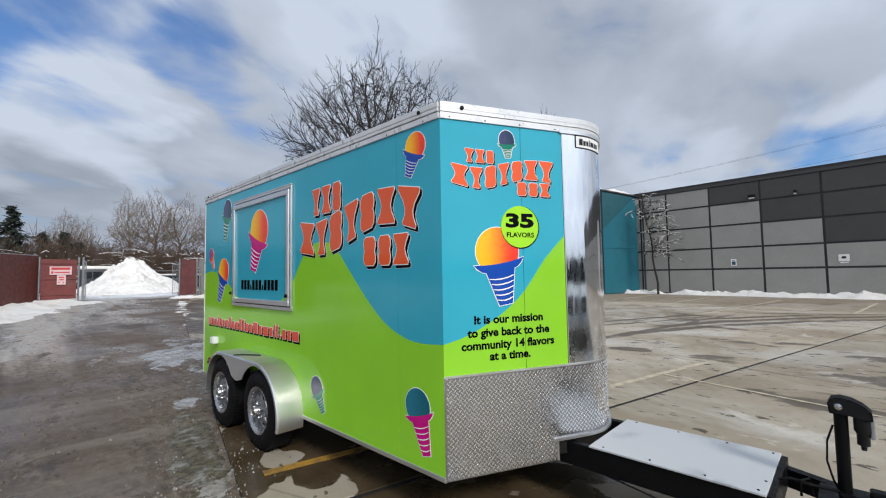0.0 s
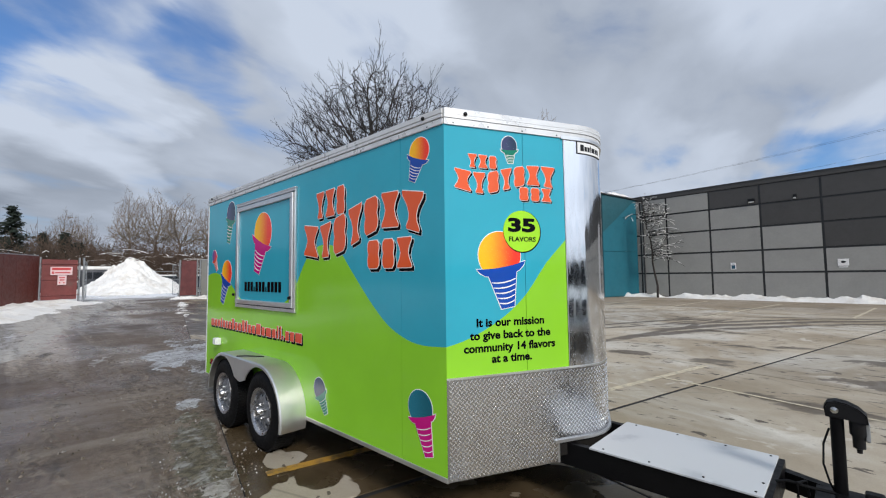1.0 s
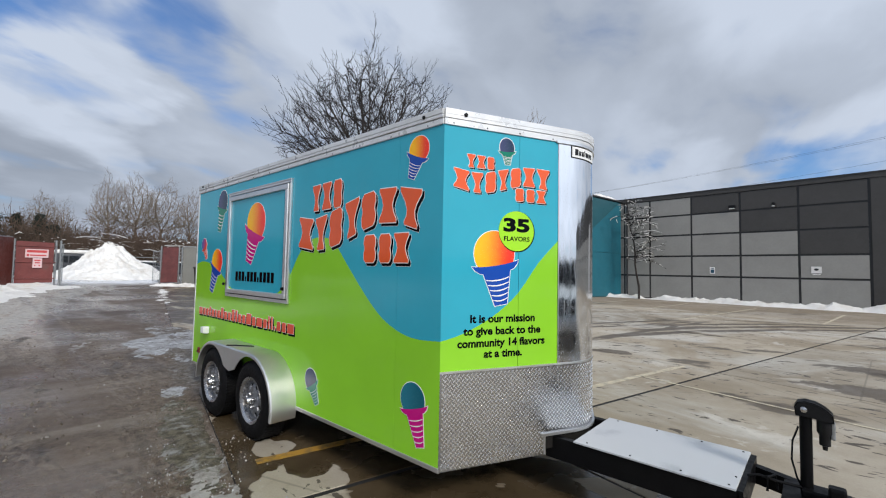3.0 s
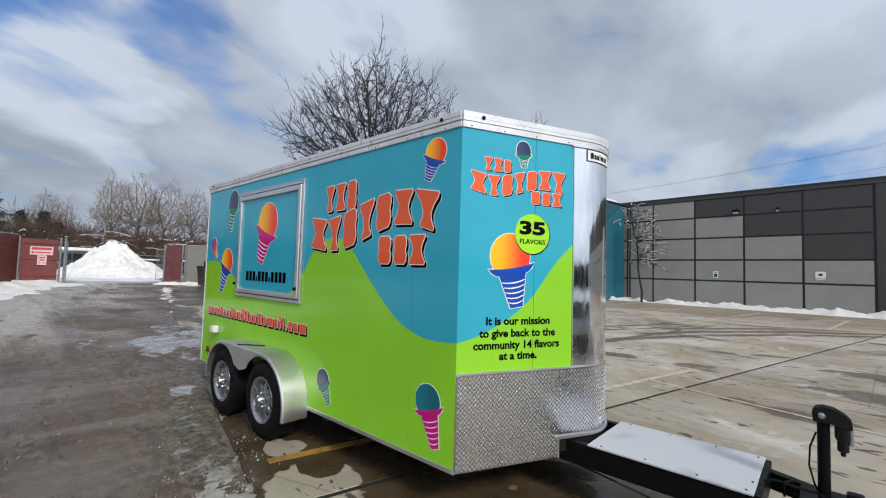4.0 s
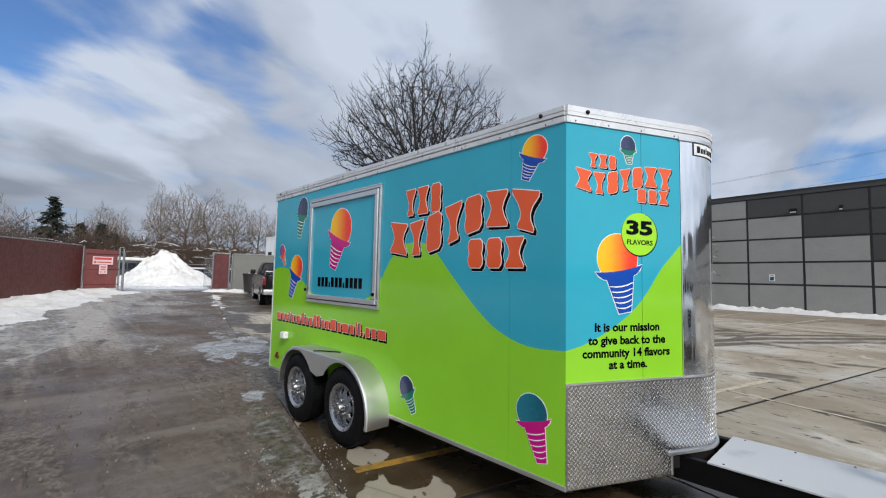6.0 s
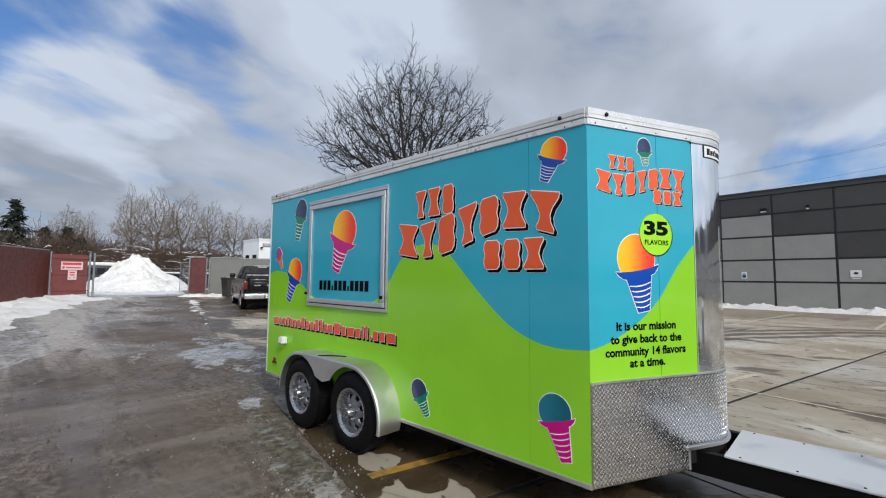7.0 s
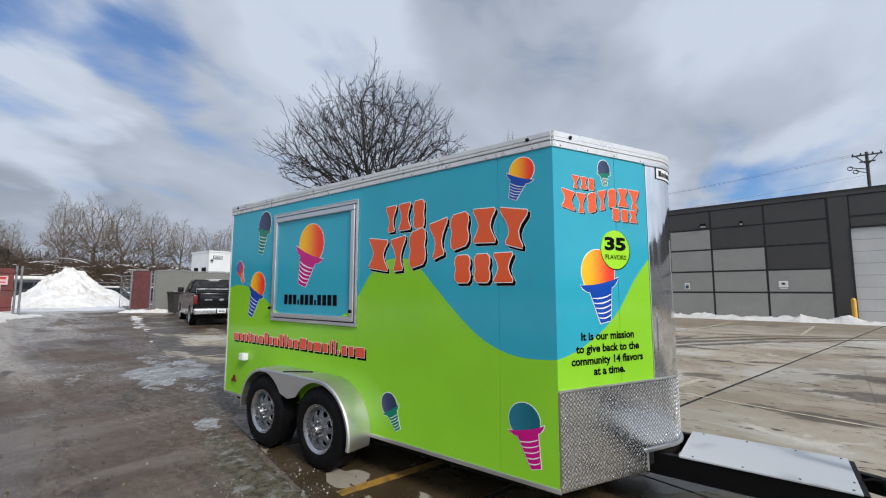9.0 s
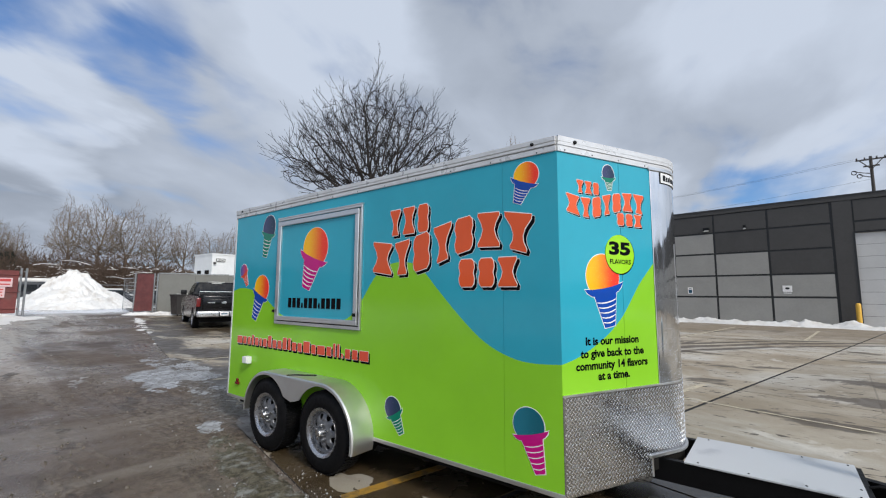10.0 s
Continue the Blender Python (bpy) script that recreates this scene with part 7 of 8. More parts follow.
def yard_van(x, y0, y1, z1):
    """A long van standing broadside, snow on its roof."""
    v = thing("parked_van", (x, (y0 + y1) / 2, 0.35), "dark grey parked van with thick snow on its roof", "van", "cars in the yard")
    part("body", box(x - 1.9, y0, 0.75, x, y1, z1, 0.14, 3), M_VAN, v, "", True)
    n = 4
    for i in range(n):
        a, b = y0 + 0.2 + (y1 - y0 - 0.3) * i / n, y0 + 0.1 + (y1 - y0 - 0.3) * (i + 1) / n
        part("side_glass", box(x - 0.02, a, z1 - 0.85, x + 0.02, b, z1 - 0.25, 0.015), M_GLASS, v)
    for y in (y0 + 0.7, y1 - 0.7):
        part("wheel", lathe([(0.0, -0.1), (0.36, -0.1), (0.38, 0.0), (0.36, 0.1), (0.0, 0.1)], 20, Matrix.Translation((x - 0.1, y, 0.73)) @ Euler((0, radians(90), 0)).to_matrix().to_4x4()), M_RUBBER, v)
    part("roof_snow", box(x - 1.95, y0 - 0.05, z1 - 0.02, x + 0.08, y1 + 0.05, z1 + 0.30, 0.12, 3), M_SNOW, v, "thick snow on the roof", True)


yard_van(-50.5, 5.0, 8.2, 2.45)
yard, YL = seg_place((-58.0, -8.0), (-56.0, 26.0))
yf = thing("yard_fence", (-57, 9, 0.35), "galvanised wire fence at the back of the yard", "fence")
for i in range(13):
    part("post", tube([yard(YL * i / 12, 0, 0.3), yard(YL * i / 12, 0, 2.4)], 0.05, 6), M_GALV, yf)
for z in (0.6, 1.5, 2.35):
    part("rail", tube([yard(0, 0, z), yard(YL, 0, z)], 0.03, 5), M_GALV, yf)

# ---- trees ----


def branch_mesh(branches, sides):
    """Tubes along branches: points, and a radius at each point (or at both ends)."""
    verts, faces = [], []
    for pts, r0, r1 in branches:
        n = len(pts)
        base = len(verts)
        for i, p in enumerate(pts):
            d = (pts[min(i + 1, n - 1)] - pts[max(i - 1, 0)])
            d = d.normalized() if d.length > 1e-6 else Vector((0, 0, 1))
            a = d.cross(Vector((0.3, 0.1, 1)) if abs(d.z) < 0.9 else Vector((1, 0, 0))).normalized()
            b = d.cross(a)
            r = r0[i] if r1 is None else r0 + (r1 - r0) * i / (n - 1)
            for k in range(sides):
                q = k * math.tau / sides
                verts.append(p + r * (math.cos(q) * a + math.sin(q) * b))
        for i in range(n - 1):
            for k in range(sides):
                j = (k + 1) % sides
                faces.append((base + i * sides + k, base + i * sides + j, base + (i + 1) * sides + j, base + (i + 1) * sides + k))
    return poly_mesh("branches", verts, faces)


def ramify(stem, buds, step, reach, kill, lift, seed, tip, power, jitter=0.10, rounds=90):
    """Branches that grow from a stem towards buds spread through a crown, forking where the buds part.
    Returns chains of points with radii that add up from the tips."""
    rs = np.random.RandomState(seed)
    nodes = [np.array(p, float) for p in stem]
    parent = [-1] + list(range(len(stem) - 1))
    buds = np.array(buds, float)
    near = np.full(len(buds), 0)
    dist = np.full(len(buds), 1e9)

    def look_at(first):
        for k in range(first, len(nodes)):
            d = np.linalg.norm(buds - nodes[k], axis=1)
            closer = d < dist
            dist[closer], near[closer] = d[closer], k

    look_at(max(0, len(nodes) - 6))
    seen = set()
    for _ in range(rounds):
        if not len(buds):
            break
        pull = {}
        for b, k, d in zip(buds, near, dist):
            if d < reach:
                pull.setdefault(int(k), []).append((b - nodes[k]) / max(d, 1e-6))
        first = len(nodes)
        for k, ways in pull.items():
            way = np.sum(ways, axis=0)
            way = way / max(np.linalg.norm(way), 1e-6)
            if parent[k] >= 0:
                old = nodes[k] - nodes[parent[k]]
                way = way + 0.85 * old / max(np.linalg.norm(old), 1e-6)
            way = way + np.array([0, 0, lift]) + rs.normal(0, jitter, 3)
            p = nodes[k] + step * way / max(np.linalg.norm(way), 1e-6)
            key = (k, tuple(np.round(p / (step * 0.3)).astype(int)))
            if key in seen:
                continue
            seen.add(key)
            nodes.append(p)
            parent.append(k)
        if len(nodes) == first:
            break
        look_at(first)
        keep = dist > kill
        buds, near, dist = buds[keep], near[keep], dist[keep]
    kids = [[] for _ in nodes]
    for k, q in enumerate(parent):
        if q >= 0:
            kids[q].append(k)
    load = [0.0] * len(nodes)
    for k in range(len(nodes) - 1, -1, -1):
        load[k] = sum(load[c] for c in kids[k]) or 1.0
    chains, starts = [], [(None, 0)]
    while starts:
        q, k = starts.pop()
        line_, rad = ([], []) if q is None else ([Vector(nodes[q])], [tip * load[k] ** power])
        while True:
            line_.append(Vector(nodes[k]))
            rad.append(tip * load[k] ** power)
            if not kids[k]:
                break
            order = sorted(kids[k], key=lambda c: -load[c])
            starts += [(k, c) for c in order[1:]]
            k = order[0]
        if len(line_) > 1:
            chains.append((line_, rad, None))
    return chains


def twigs(chains, rng, count, length, radius, thin):
    """Short side twigs on the thin branches, forward along them and a little upward."""
    out = []
    for pts, rad, _ in chains:
        for i in range(1, len(pts)):
            if rad[i] > thin:
                continue
            d = (pts[i] - pts[i - 1]).normalized()
            for m in range(count + (2 if i == len(pts) - 1 else 0)):
                if rng.random() > 0.62:
                    continue
                off = Vector((rng.gauss(0, 1), rng.gauss(0, 1), rng.gauss(0.2, 0.8))).normalized()
                L = length * rng.uniform(0.4, 1.2)
                w = (d + off * 0.62 + Vector((0, 0, 0.12))).normalized()
                mid = pts[i] + w * L * 0.5
                end = mid + (w + Vector((rng.gauss(0, 0.25), rng.gauss(0, 0.25), rng.gauss(0.1, 0.2)))).normalized() * L * 0.5
                out.append(([pts[i], mid, end], radius, radius * 0.45))
    return out


def ornamental_tree():
    """A wide, bare ornamental tree: low fork, limbs fanning out to a dome, fine twigs all over it."""
    rng = random.Random(12)
    at = Vector((-9.12, 7.05, 0))
    t = thing("bare_tree", at, "bare wide-crowned ornamental tree behind the trailer", "tree")
    stem = [at + Vector((0.02 * math.sin(k), 0.02 * math.cos(2 * k), 0.33 * k - 0.1)) for k in range(12)]
    buds = []
    while len(buds) < 5200:
        a, r, h = rng.uniform(0, math.tau), math.sqrt(rng.random()), rng.random()
        lobe = 1.0 + 0.08 * math.sin(3 * a + 1.0) + 0.08 * math.sin(5 * a)
        top = 5.4 + 2.0 * (1 - r ** 2.0) * (0.90 + 0.25 * noise.noise((3 * r * math.cos(a), 3 * r * math.sin(a), 2.0)))
        low = 3.55 + 0.85 * r ** 1.5
        if rng.random() < 0.02:
            r *= 1.13
        if top > low:
            buds.append(at + Vector((2.04 * lobe * r * math.cos(a), 2.04 * lobe * r * math.sin(a), low + (top - low) * h)))
    buds += [at + Vector((0.05 * math.sin(2.0 * k), 0.04 * math.cos(1.3 * k), 6.45 + 0.14 * k)) for k in range(14)]
    chains = ramify([tuple(p) for p in stem], [tuple(b) for b in buds], 0.12, 1.1, 0.148, 0.19, 5, 0.0064, 0.41, 0.11, 120)
    # long straight shoots that stand out of the dome
    shoots, heart = [], at + Vector((0, 0, 4.3))
    for pts, rad, _ in chains:
        out = pts[-1] - heart
        if out.length < 1.5 or rng.random() > 0.42:
            continue
        d = ((pts[-1] - pts[-2]).normalized() * 0.7 + out.normalized() * 0.8 + Vector((rng.gauss(0, 0.15), rng.gauss(0, 0.15), 0.35))).normalized()
        L = rng.uniform(0.25, 0.80)
        way = [pts[-1] + d * L * k / 4 + Vector((rng.gauss(0, 0.012), rng.gauss(0, 0.012), 0)) for k in range(5)]
        way[0] = pts[-1]
        shoots.append((way, 0.0062, 0.0030))
        for k in (1, 2, 3):
            o = Vector((rng.gauss(0, 1), rng.gauss(0, 1), rng.gauss(0.3, 0.6))).normalized()
            shoots.append(([way[k], way[k] + (d + o * 0.8).normalized() * L * 0.16, way[k] + (d * 1.2 + o * 0.8).normalized() * L * 0.34], 0.0045, 0.0025))
    big = [c for c in chains if c[1][0] > 0.020]
    thin = [c for c in chains if c[1][0] <= 0.020]
    link("trunk", branch_mesh(big, 7), M_BARK, t, "trunk and main limbs", True)
    link("crown", branch_mesh(thin + shoots + twigs(chains, rng, 1, 0.30, 0.0050, 0.008), 4), M_TWIG, t, "bare branches and fine twigs")


ornamental_tree()


def snowy_sapling():
    """A leaning young tree with wide, sagging boughs and snow along their upper sides."""
    rng = random.Random(3)
    at = Vector((-8.55, 28.1, 0))
    t = thing("young_tree", at, "slender young tree with snow on its boughs by the warehouse", "tree")
    stem = [at + Vector((-0.045 * m - 0.006 * m * m + 0.06 * math.sin(m * 1.7), 0.02 * m, 0.72 * m)) for m in range(10)]
    big, fine, snow = [(stem, 0.075, 0.015)], [], []
    for n in range(58):
        f = rng.uniform(0.34, 0.97)
        p = stem[int(f * 9)].lerp(stem[min(9, int(f * 9) + 1)], f * 9 % 1)
        a = rng.gauss(0.0, 0.75) if n % 3 else rng.uniform(0, math.tau)
        L = (2.2 - 1.5 * (f - 0.34)) * rng.uniform(0.5, 1.1) * (1.0 if n % 3 else 0.38)
        way, q, d = [p], p.copy(), Vector((math.cos(a), math.sin(a) * 0.8, rng.uniform(0.25, 0.8)))
        for m in range(8):
            d = (d + Vector((rng.gauss(0, 0.12), rng.gauss(0, 0.12), rng.gauss(-0.10, 0.13)))).normalized()
            q = q + d * L / 8
            way.append(q)
        fine.append((way, 0.020, 0.006))
        snow.append(way)
        for m in range(6):
            s = way[rng.randint(2, 7)]
            e = s + (d * 0.6 + Vector((rng.gauss(0, 0.7), rng.gauss(0, 0.7), rng.gauss(0.1, 0.5)))).normalized() * rng.uniform(0.25, 0.6)
            tw = [s, s.lerp(e, 0.5) + Vector((0, 0, 0.03)), e]
            fine.append((tw, 0.009, 0.004))
            if rng.random() < 0.6:
                snow.append(tw)
    link("trunk", branch_mesh(big, 7), M_BARK, t, "slim leaning trunk", True)
    link("crown", branch_mesh(fine, 4), M_TWIG, t, "bare boughs and twigs")
    clots = []
    for way in snow:
        for a, b in zip(way[1:], way[2:]):
            if rng.random() < 0.60:
                up = Vector((0, 0, 0.020))
                m = a.lerp(b, 0.5) + up * 1.3
                clots.append(([a + up, m, b + up], rng.uniform(0.011, 0.020), rng.uniform(0.007, 0.014)))
    link("twig_snow", branch_mesh(clots, 5), M_SNOW, t, "snow lying along the boughs", True, "stuff")


snowy_sapling()


def far_trees():
    """A row of tall bare trees behind the yard: four grown shapes, repeated with turn and size."""
    made = []
    for i in range(4):
        rng = random.Random(40 + i)
        at = Vector((-80.0 - 6 * i, 46.0 + 6 * i, 0.15))
        t = thing("bare_tree", at, "tall bare deciduous tree at the edge of the wood", "tree", "trees behind the yard")
        fork, R = rng.uniform(3.6, 5.2), rng.uniform(2.5, 3.2)
        lean = Vector((rng.uniform(-0.06, 0.06), rng.uniform(-0.06, 0.06), 0))
        stem = [at + lean * k * 0.5 + Vector((0, 0, 0.5 * k)) for k in range(int(fork * 2) + 1)]
        buds = []
        while len(buds) < 2500:
            a, r, h = rng.uniform(0, math.tau), math.sqrt(rng.random()), rng.random() ** 0.75
            lobe = 1.0 + 0.20 * math.sin(3 * a + i) + 0.12 * math.sin(5 * a + 2 * i)
            top = 6.0 + 7.0 * (1 - r ** 2.6) * (0.92 + 0.25 * noise.noise((2.4 * r * math.cos(a), 2.4 * r * math.sin(a), i)))
            low = 4.6 + 2.0 * r
            if top > low:
                buds.append(at + Vector((R * lobe * r * math.cos(a), R * lobe * r * math.sin(a), low + (top - low) * h)))
        chains = ramify([tuple(p) for p in stem], [tuple(b) for b in buds], 0.28, 2.4, 0.33, 0.32, 11 + i, 0.0135, 0.42, 0.09, 90)
        big = [c for c in chains if c[1][0] > 0.05]
        thin = [c for c in chains if c[1][0] <= 0.05]
        link("trunk", branch_mesh(big, 6), M_FARBARK, t, "trunk and main limbs", True)
        link("crown", branch_mesh(thin + twigs(chains, rng, 1, 0.80, 0.0135, 0.028), 3), M_FARBARK, t, "bare branches and twigs")
        made.append(t)
    rng = random.Random(77)
    for n, (x, y, h) in enumerate(((-72, -5.5, 11.0), (-74, 5.9, 10.6), (-71, 12.2, 13.4), (-72, 15.2, 14.2), (-71, 18.4, 13.6), (-71, 22.0, 13.0), (-72, 25.7, 12.4), (-73, 29.6, 11.6), (-74, 33.4, 12.4), (-80, -12, 12.0), (-86, 9.0, 11.0), (-76, 40.0, 12.0), (-20.8, 34.7, 16.2), (-70, -16, 12.0), (-64, -22, 12.0))):
        k = h / 12.9
        copy_thing(made[n % 4], Matrix.Translation((x, y, 0.15)) @ Euler((0, 0, rng.uniform(0, 6.28))).to_matrix().to_4x4() @ Matrix.Diagonal((k, k, k, 1)))


far_trees()


def fir(x, y, h, seed):
    rng = random.Random(seed)
    t = thing("fir_tree", (x, y, 0.3), "dark green fir at the edge of the wood", "tree", "firs behind the fence")
    part("trunk", tube([(x, y, 0.2), (x, y, h)], [0.16, 0.02], 6), M_BARK, t)
    verts, faces = [], []
    for n in range(110):
        # one bough: droops away from the trunk, sprays along it
        f = (n + rng.random()) / 110
        z, a = 0.3 + h * (0.08 + 0.90 * f), rng.uniform(0, math.tau)
        R = (0.05 + (1 - f) ** 0.8 * h * 0.36) * (0.45 + 0.75 * (n % 9) / 8) * rng.uniform(0.75, 1.1)
        for i in range(34):
            s = rng.random() ** 0.6
            c = Vector((x + R * s * math.cos(a), y + R * s * math.sin(a), z - 0.30 * R * s * s + 0.10 * R * s)) + Vector((rng.gauss(0, 0.16), rng.gauss(0, 0.16), rng.gauss(-0.05, 0.10)))
            b2 = a + rng.gauss(0, 0.6)
            L, w = rng.uniform(0.22, 0.55), rng.uniform(0.05, 0.13)
            d = Vector((math.cos(b2), math.sin(b2), rng.uniform(-0.6, 0.1)))
            o = Vector((-math.sin(b2), math.cos(b2), rng.uniform(-0.3, 0.3)))
            b = len(verts)
            verts += [c - d * L * 0.5, c + o * w, c + d * L * 0.6, c - o * w, c + Vector((0, 0, w * 0.8))]
            faces += [(b, b + 1, b + 4), (b + 1, b + 2, b + 4), (b + 2, b + 3, b + 4), (b + 3, b, b + 4), (b, b + 3, b + 2, b + 1)]
    link("crown", poly_mesh("crown", verts, faces), M_NEEDLE, t, "drooping needle sprays")


fir(-63.0, 0.6, 9.2, 1)
fir(-64.0, 4.9, 6.6, 2)
fir(-66.0, 3.2, 6.6, 3)
fir(-65.0, 6.2, 5.6, 5)
fir(-62.0, -7.5, 8.0, 4)


def brush():
    """Tangled scrub along the wood's edge, with snow caught in it."""
    rng = random.Random(9)
    verts, faces = [], []
    for i in range(92000):
        y = rng.uniform(-32, 62)
        x = rng.uniform(-70, -59)
        h = 2.6 + 7.4 * rng.random() ** 0.8 * (0.80 + 0.5 * noise.noise((y * 0.17, x * 0.2, 3)) + 0.35 * noise.noise((y * 0.6, x * 0.5, 8)))
        h *= 0.92 - 0.30 * min(1.0, max(0.0, (y - 15.0) / 9.0))
        p = Vector((x, y, 0.3 + rng.uniform(0, 0.72) * h))
        d = Vector((rng.gauss(0, 0.45), rng.gauss(0, 0.45), rng.uniform(0.2, 1.0))).normalized()
        L, r = rng.uniform(0.6, 2.0), rng.uniform(0.012, 0.034)
        q = p + d * L + Vector((rng.gauss(0, 0.2), rng.gauss(0, 0.2), 0))
        a = d.cross(Vector((1, 0.2, 0.1))).normalized()
        c = d.cross(a)
        b = len(verts)
        for k in range(3):
            o = math.cos(k * 2.094) * a + math.sin(k * 2.094) * c
            verts += [p + o * r, q + o * r * 0.4]
        faces += [(b, b + 2, b + 3, b + 1), (b + 2, b + 4, b + 5, b + 3), (b + 4, b, b + 1, b + 5)]
    link("scrub", poly_mesh("scrub", verts, faces), M_BRUSH, None, "tangled red-brown leafless scrub at the wood's edge", False, "stuff", "scrub")
    verts, faces = [], []
    for i in range(1500):
        y, x = rng.uniform(-20, 45), rng.uniform(-63, -58.5)
        z = 0.4 + rng.random() ** 1.5 * 4.2
        b, L = len(verts), rng.uniform(0.06, 0.30) * (2.2 if rng.random() < 0.08 else 1)
        w = rng.uniform(0.03, 0.10)
        tl = rng.uniform(-0.8, 0.8)
        for o in ((0, -L, -tl * L), (w, 0, 0), (0, L, tl * L), (-w, 0, 0), (0, 0, w), (0, 0, -w * 0.5)):
            verts.append(Vector((x, y, z)) + Vector(o))
        for f in ((0, 1, 4), (1, 2, 4), (2, 3, 4), (3, 0, 4), (1, 0, 5), (2, 1, 5), (3, 2, 5), (0, 3, 5)):
            faces.append(tuple(b + k for k in f))
    # bent, snow-laden stems
    for i in range(170):
        y, x, z = rng.uniform(-8, 36), rng.uniform(-62, -58.6), rng.uniform(0.8, 4.6)
        W, H, sg = rng.uniform(0.8, 2.6), rng.uniform(-0.6, 0.7), rng.choice((-1, 1))
        arc = [Vector((x, y + sg * W * m / 7, z + H * m / 7 + 0.07 * W * math.sin(m / 7 * 3.0))) for m in range(8)]
        b = len(verts)
        for m, p in enumerate(arc):
            r = 0.044 * (1 - 0.6 * m / 7) * rng.uniform(0.6, 1.2)
            verts += [p + Vector((r, 0, 0)), p + Vector((0, 0, r * 1.2)), p + Vector((-r, 0, 0)), p + Vector((0, 0, -r * 0.4))]
        for m in range(7):
            for k in range(4):
                faces.append((b + 4 * m + k, b + 4 * m + (k + 1) % 4, b + 4 * m + 4 + (k + 1) % 4, b + 4 * m + 4 + k))
    link("scrub_snow", poly_mesh("scrub_snow", verts, faces), M_SNOW, None, "snow lying on bent scrub", False, "stuff", "snow")


brush()


def far_woods():
    """The wood's dark mass on the horizon, all round the place."""
    bm = bmesh.new()
    lo, hi = [], []
    n = 1400
    for k in range(n):
        a = k * math.tau / n
        R = 110 + 14 * noise.noise((math.cos(a) * 3, math.sin(a) * 3, 0))
        if math.cos(a) < -0.55:
            R = 78 + 3 * noise.noise((a * 9, 0, 1))
        h = 5.2 + 1.0 * noise.noise((a * 14, 1, 0)) + 0.8 * noise.noise((a * 60, 2, 0)) + 0.9 * noise.noise((a * 330, 5, 0))
        lo.append(bm.verts.new((R * math.cos(a), R * math.sin(a) + 8, -0.2)))
        hi.append(bm.verts.new(((R + 3) * math.cos(a), (R + 3) * math.sin(a) + 8, max(3.0, h))))
    for k in range(n):
        bm.faces.new((lo[k], lo[(k + 1) % n], hi[(k + 1) % n], hi[k]))
    k = Mat("far_wood_mass")
    c = k.mix(k.step(k.noise(1.6, 9, 0.75, k.coord((1, 1, 0.35))), 0.35, 0.65), (0.105, 0.082, 0.066), (0.190, 0.152, 0.122))
    part("backdrop", bm, k.done(c, 0.95), None, "distant leafless wood on the horizon", False, "structure", "woods")


far_woods()

# ---- utility pole and wires ----
pole = thing("utility_pole", (8.0, 60.0, 0), "weathered wooden utility pole with cross-arms and transformers", "pole")
part("post", tube([(8.0, 60, -0.1), (8.0, 60, 16.0)], [0.20, 0.13], 10), M_POLEWOOD, pole, "", True)
for z, w in ((15.6, 1.15), (14.9, 0.6)):
    part("cross_arm", box(8.0 - w, 59.85, z, 8.0 + w, 59.97, z + 0.14, 0.01), M_POLEWOOD, pole)
for x in (-1.05, -0.45, 0.45, 1.05):
    part("insulator", lathe([(0.05, 0), (0.08, 0.05), (0.05, 0.12), (0.07, 0.18), (0.0, 0.22)], 10, pose(8.0 + x, 59.91, 15.74)), M_POLEWOOD, pole)
for x, z in ((-0.95, 13.9), (-1.35, 14.3)):
    part("bracket_arm", tube([(8.0, 59.88, z - 0.15), (8.0 + x * 0.6, 59.86, z + 0.05), (8.0 + x, 59.84, z + 0.25)], 0.045, 6), M_POLEWOOD, pole)
    part("coil", tube([(8.0 + x + 0.20 * math.cos(k * math.tau / 12), 59.80, z + 0.10 + 0.20 * math.sin(k * math.tau / 12)) for k in range(13)], 0.05, 6, None, False), M_GIRT, pole, "round cable loop on a bracket", True)
part("pole_brace", tube([(8.0, 59.86, 14.6), (7.15, 59.86, 15.62)], 0.05, 6), M_POLEWOOD, pole)
part("pole_brace", tube([(8.0, 59.86, 14.6), (8.85, 59.86, 15.62)], 0.05, 6), M_POLEWOOD, pole)
for x, z in ((-1.05, 15.9), (0.45, 15.9), (0.0, 13.6)):
    pts = [(8.0 + x - 90 * t, 60 + 8 * t, z - 2.0 * 4 * t * (1 - t) - 0.6 * t) for t in [i / 24 for i in range(25)]]
    part("wire", tube(pts, 0.009, 4, None, False), M_BLACK, pole, "sagging overhead wire")

# ---- lot: painted lines and slabs ----


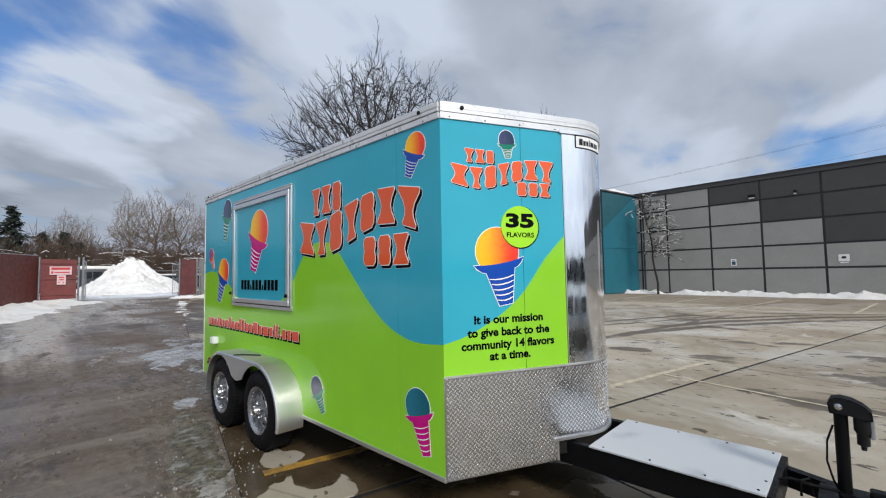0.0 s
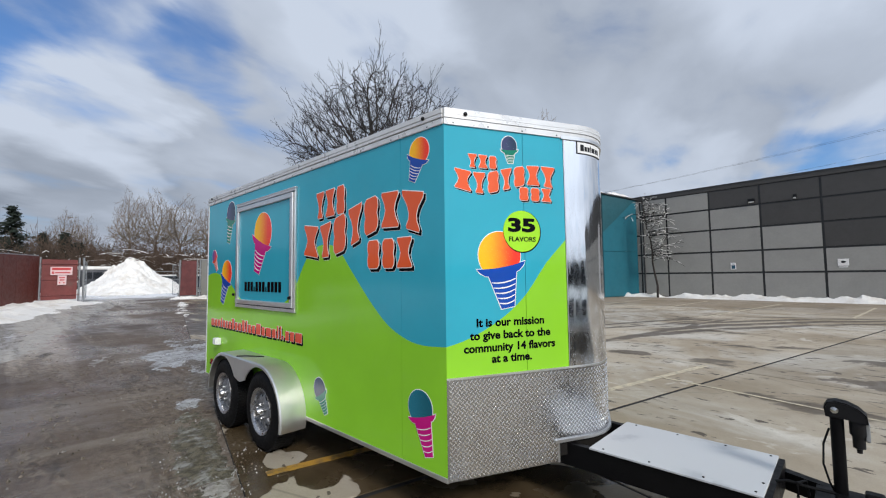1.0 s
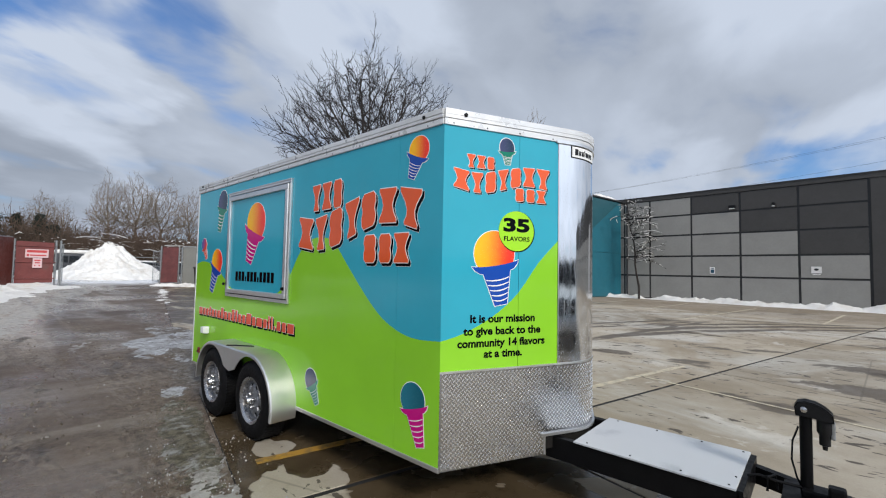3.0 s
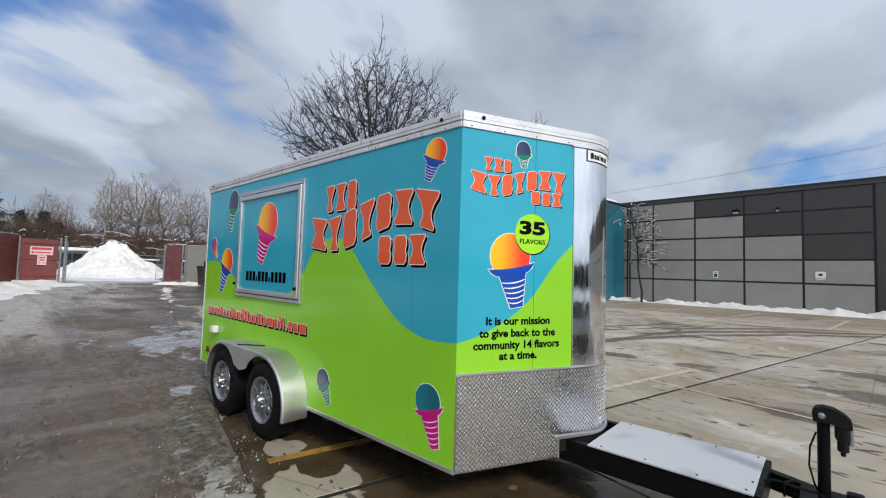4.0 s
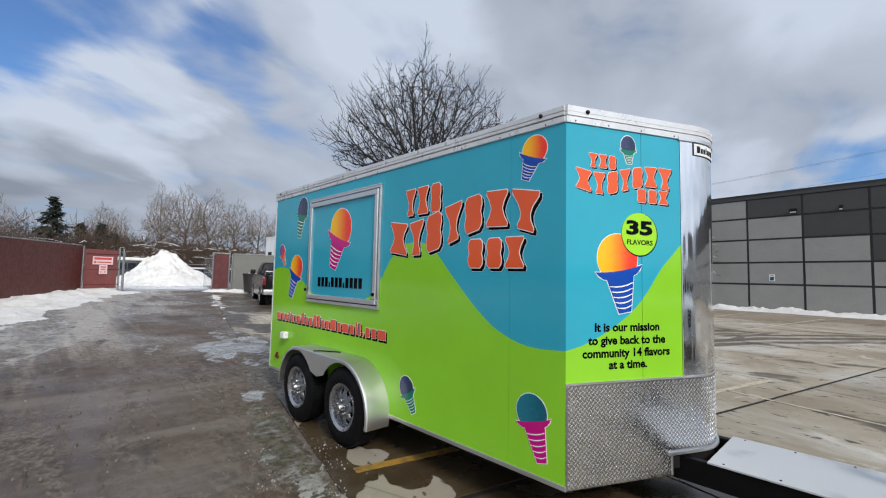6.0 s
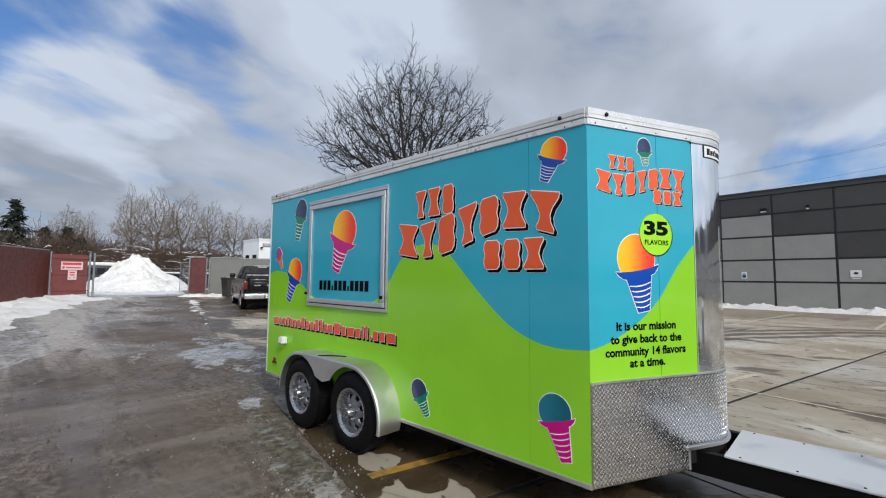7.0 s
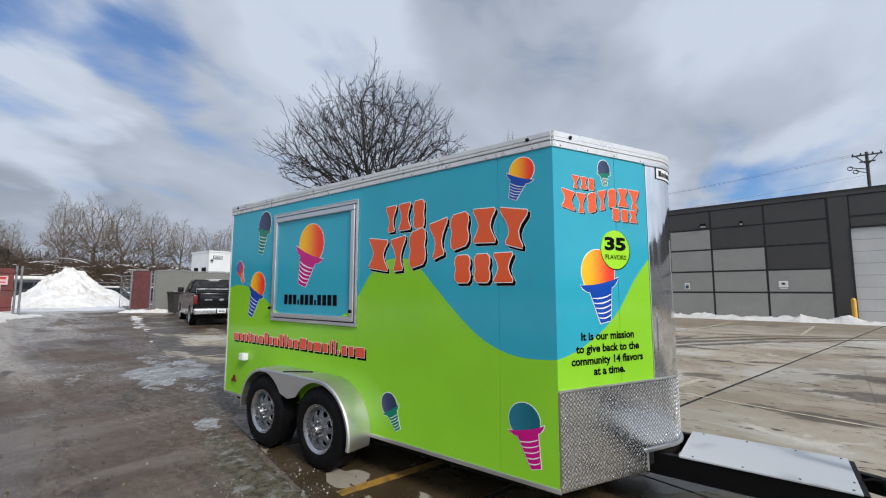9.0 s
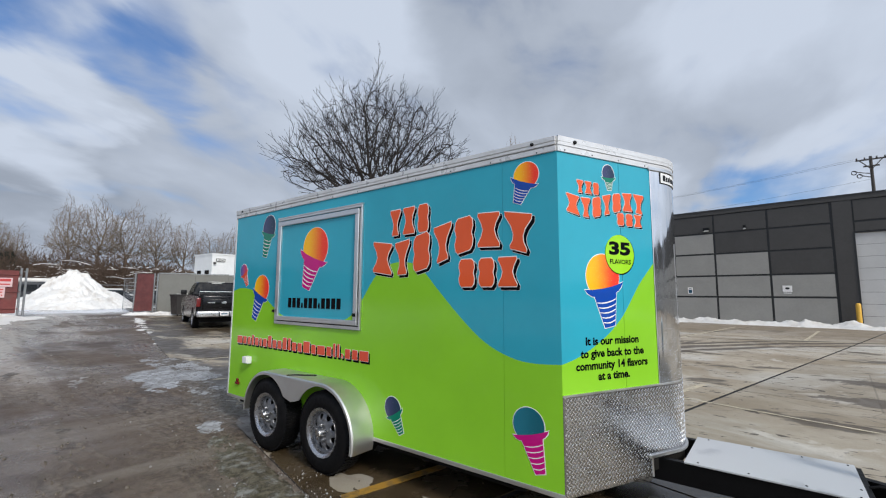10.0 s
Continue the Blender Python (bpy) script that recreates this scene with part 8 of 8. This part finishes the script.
def lot_line(u0, v0, u1, v1, w, material, label):
    a, b = Vector((u0, v0)), Vector((u1, v1))
    d = (b - a).normalized() * (w / 2)
    o = Vector((-d.y, d.x))
    bm = bmesh.new()
    n = max(1, int((b - a).length / 2))
    for i in range(n):
        p, q = a.lerp(b, i / n), a.lerp(b, (i + 1) / n)
        bm.faces.new([bm.verts.new(lot(c.x, c.y, 0.005)) for c in (p - o, q - o, q + o, p + o)])
    part("painted_line", bm, material, bed, label, False, "")


lot_line(-0.585, 0.19, -0.585, 2.4, 0.10, M_YELLOW, "worn yellow stall line")
lot_line(-0.60, 2.4, -0.60, 6.9, 0.10, M_FADED, "faded stall line")
lot_line(-0.62, 5.60, -6.5, 5.60, 0.055, M_FADED, "faded stall line")
for k in range(-5, 8):
    lot_line(0.17 + 3.05 * k, 14.9 if k == 1 else 17.8, 0.82 + 3.15 * k, 23.5, 0.10, M_FADED, "faded stall line")
for k in range(1, 9):
    lot_line(-0.60 + 2.75 * k, 0.3, -0.60 + 2.75 * k, 5.2, 0.10, M_FADED, "faded stall line")

# concrete slabs, each its own piece, with open joints between them
UJ, VJ, GAP = [-1.12 + 4.6 * k for k in range(-7, 9)], [-0.0, 2.31, 6.91, 11.51, 16.11, 20.71, 25.31, 31.0], 0.013
for i in range(len(UJ) - 1):
    for j in range(len(VJ) - 1):
        shift = -0.19 if j == 0 else 0.0
        u0, u1, v0, v1 = UJ[i] + shift + GAP * 2.1, UJ[i + 1] + shift - GAP * 2.1, VJ[j] + GAP * (0.55 if j == 0 else 1.0), VJ[j + 1] - GAP * 1.0
        m, nu = 0.0015, 3
        verts, faces = [], []
        for inset, dz in ((0.0, -0.13), (0.0, -m), (m, 0.0)):
            ring = [(u0 + inset + (u1 - u0 - 2 * inset) * k / nu, v0 + inset) for k in range(nu + 1)] + [(u1 - inset - (u1 - u0 - 2 * inset) * k / nu, v1 - inset) for k in range(nu + 1)]
            verts += [lot(u, v, dz) for u, v in ring]
        R = 2 * (nu + 1)
        for a in (0, R):
            for k in range(R):
                faces.append((a + k, a + (k + 1) % R, a + R + (k + 1) % R, a + R + k))
        for k in range(nu):
            faces.append((2 * R + k, 2 * R + k + 1, 2 * R + R - 2 - k, 2 * R + R - 1 - k))
        link("concrete_slab", poly_mesh("concrete_slab", verts, faces), M_CONC, bed)
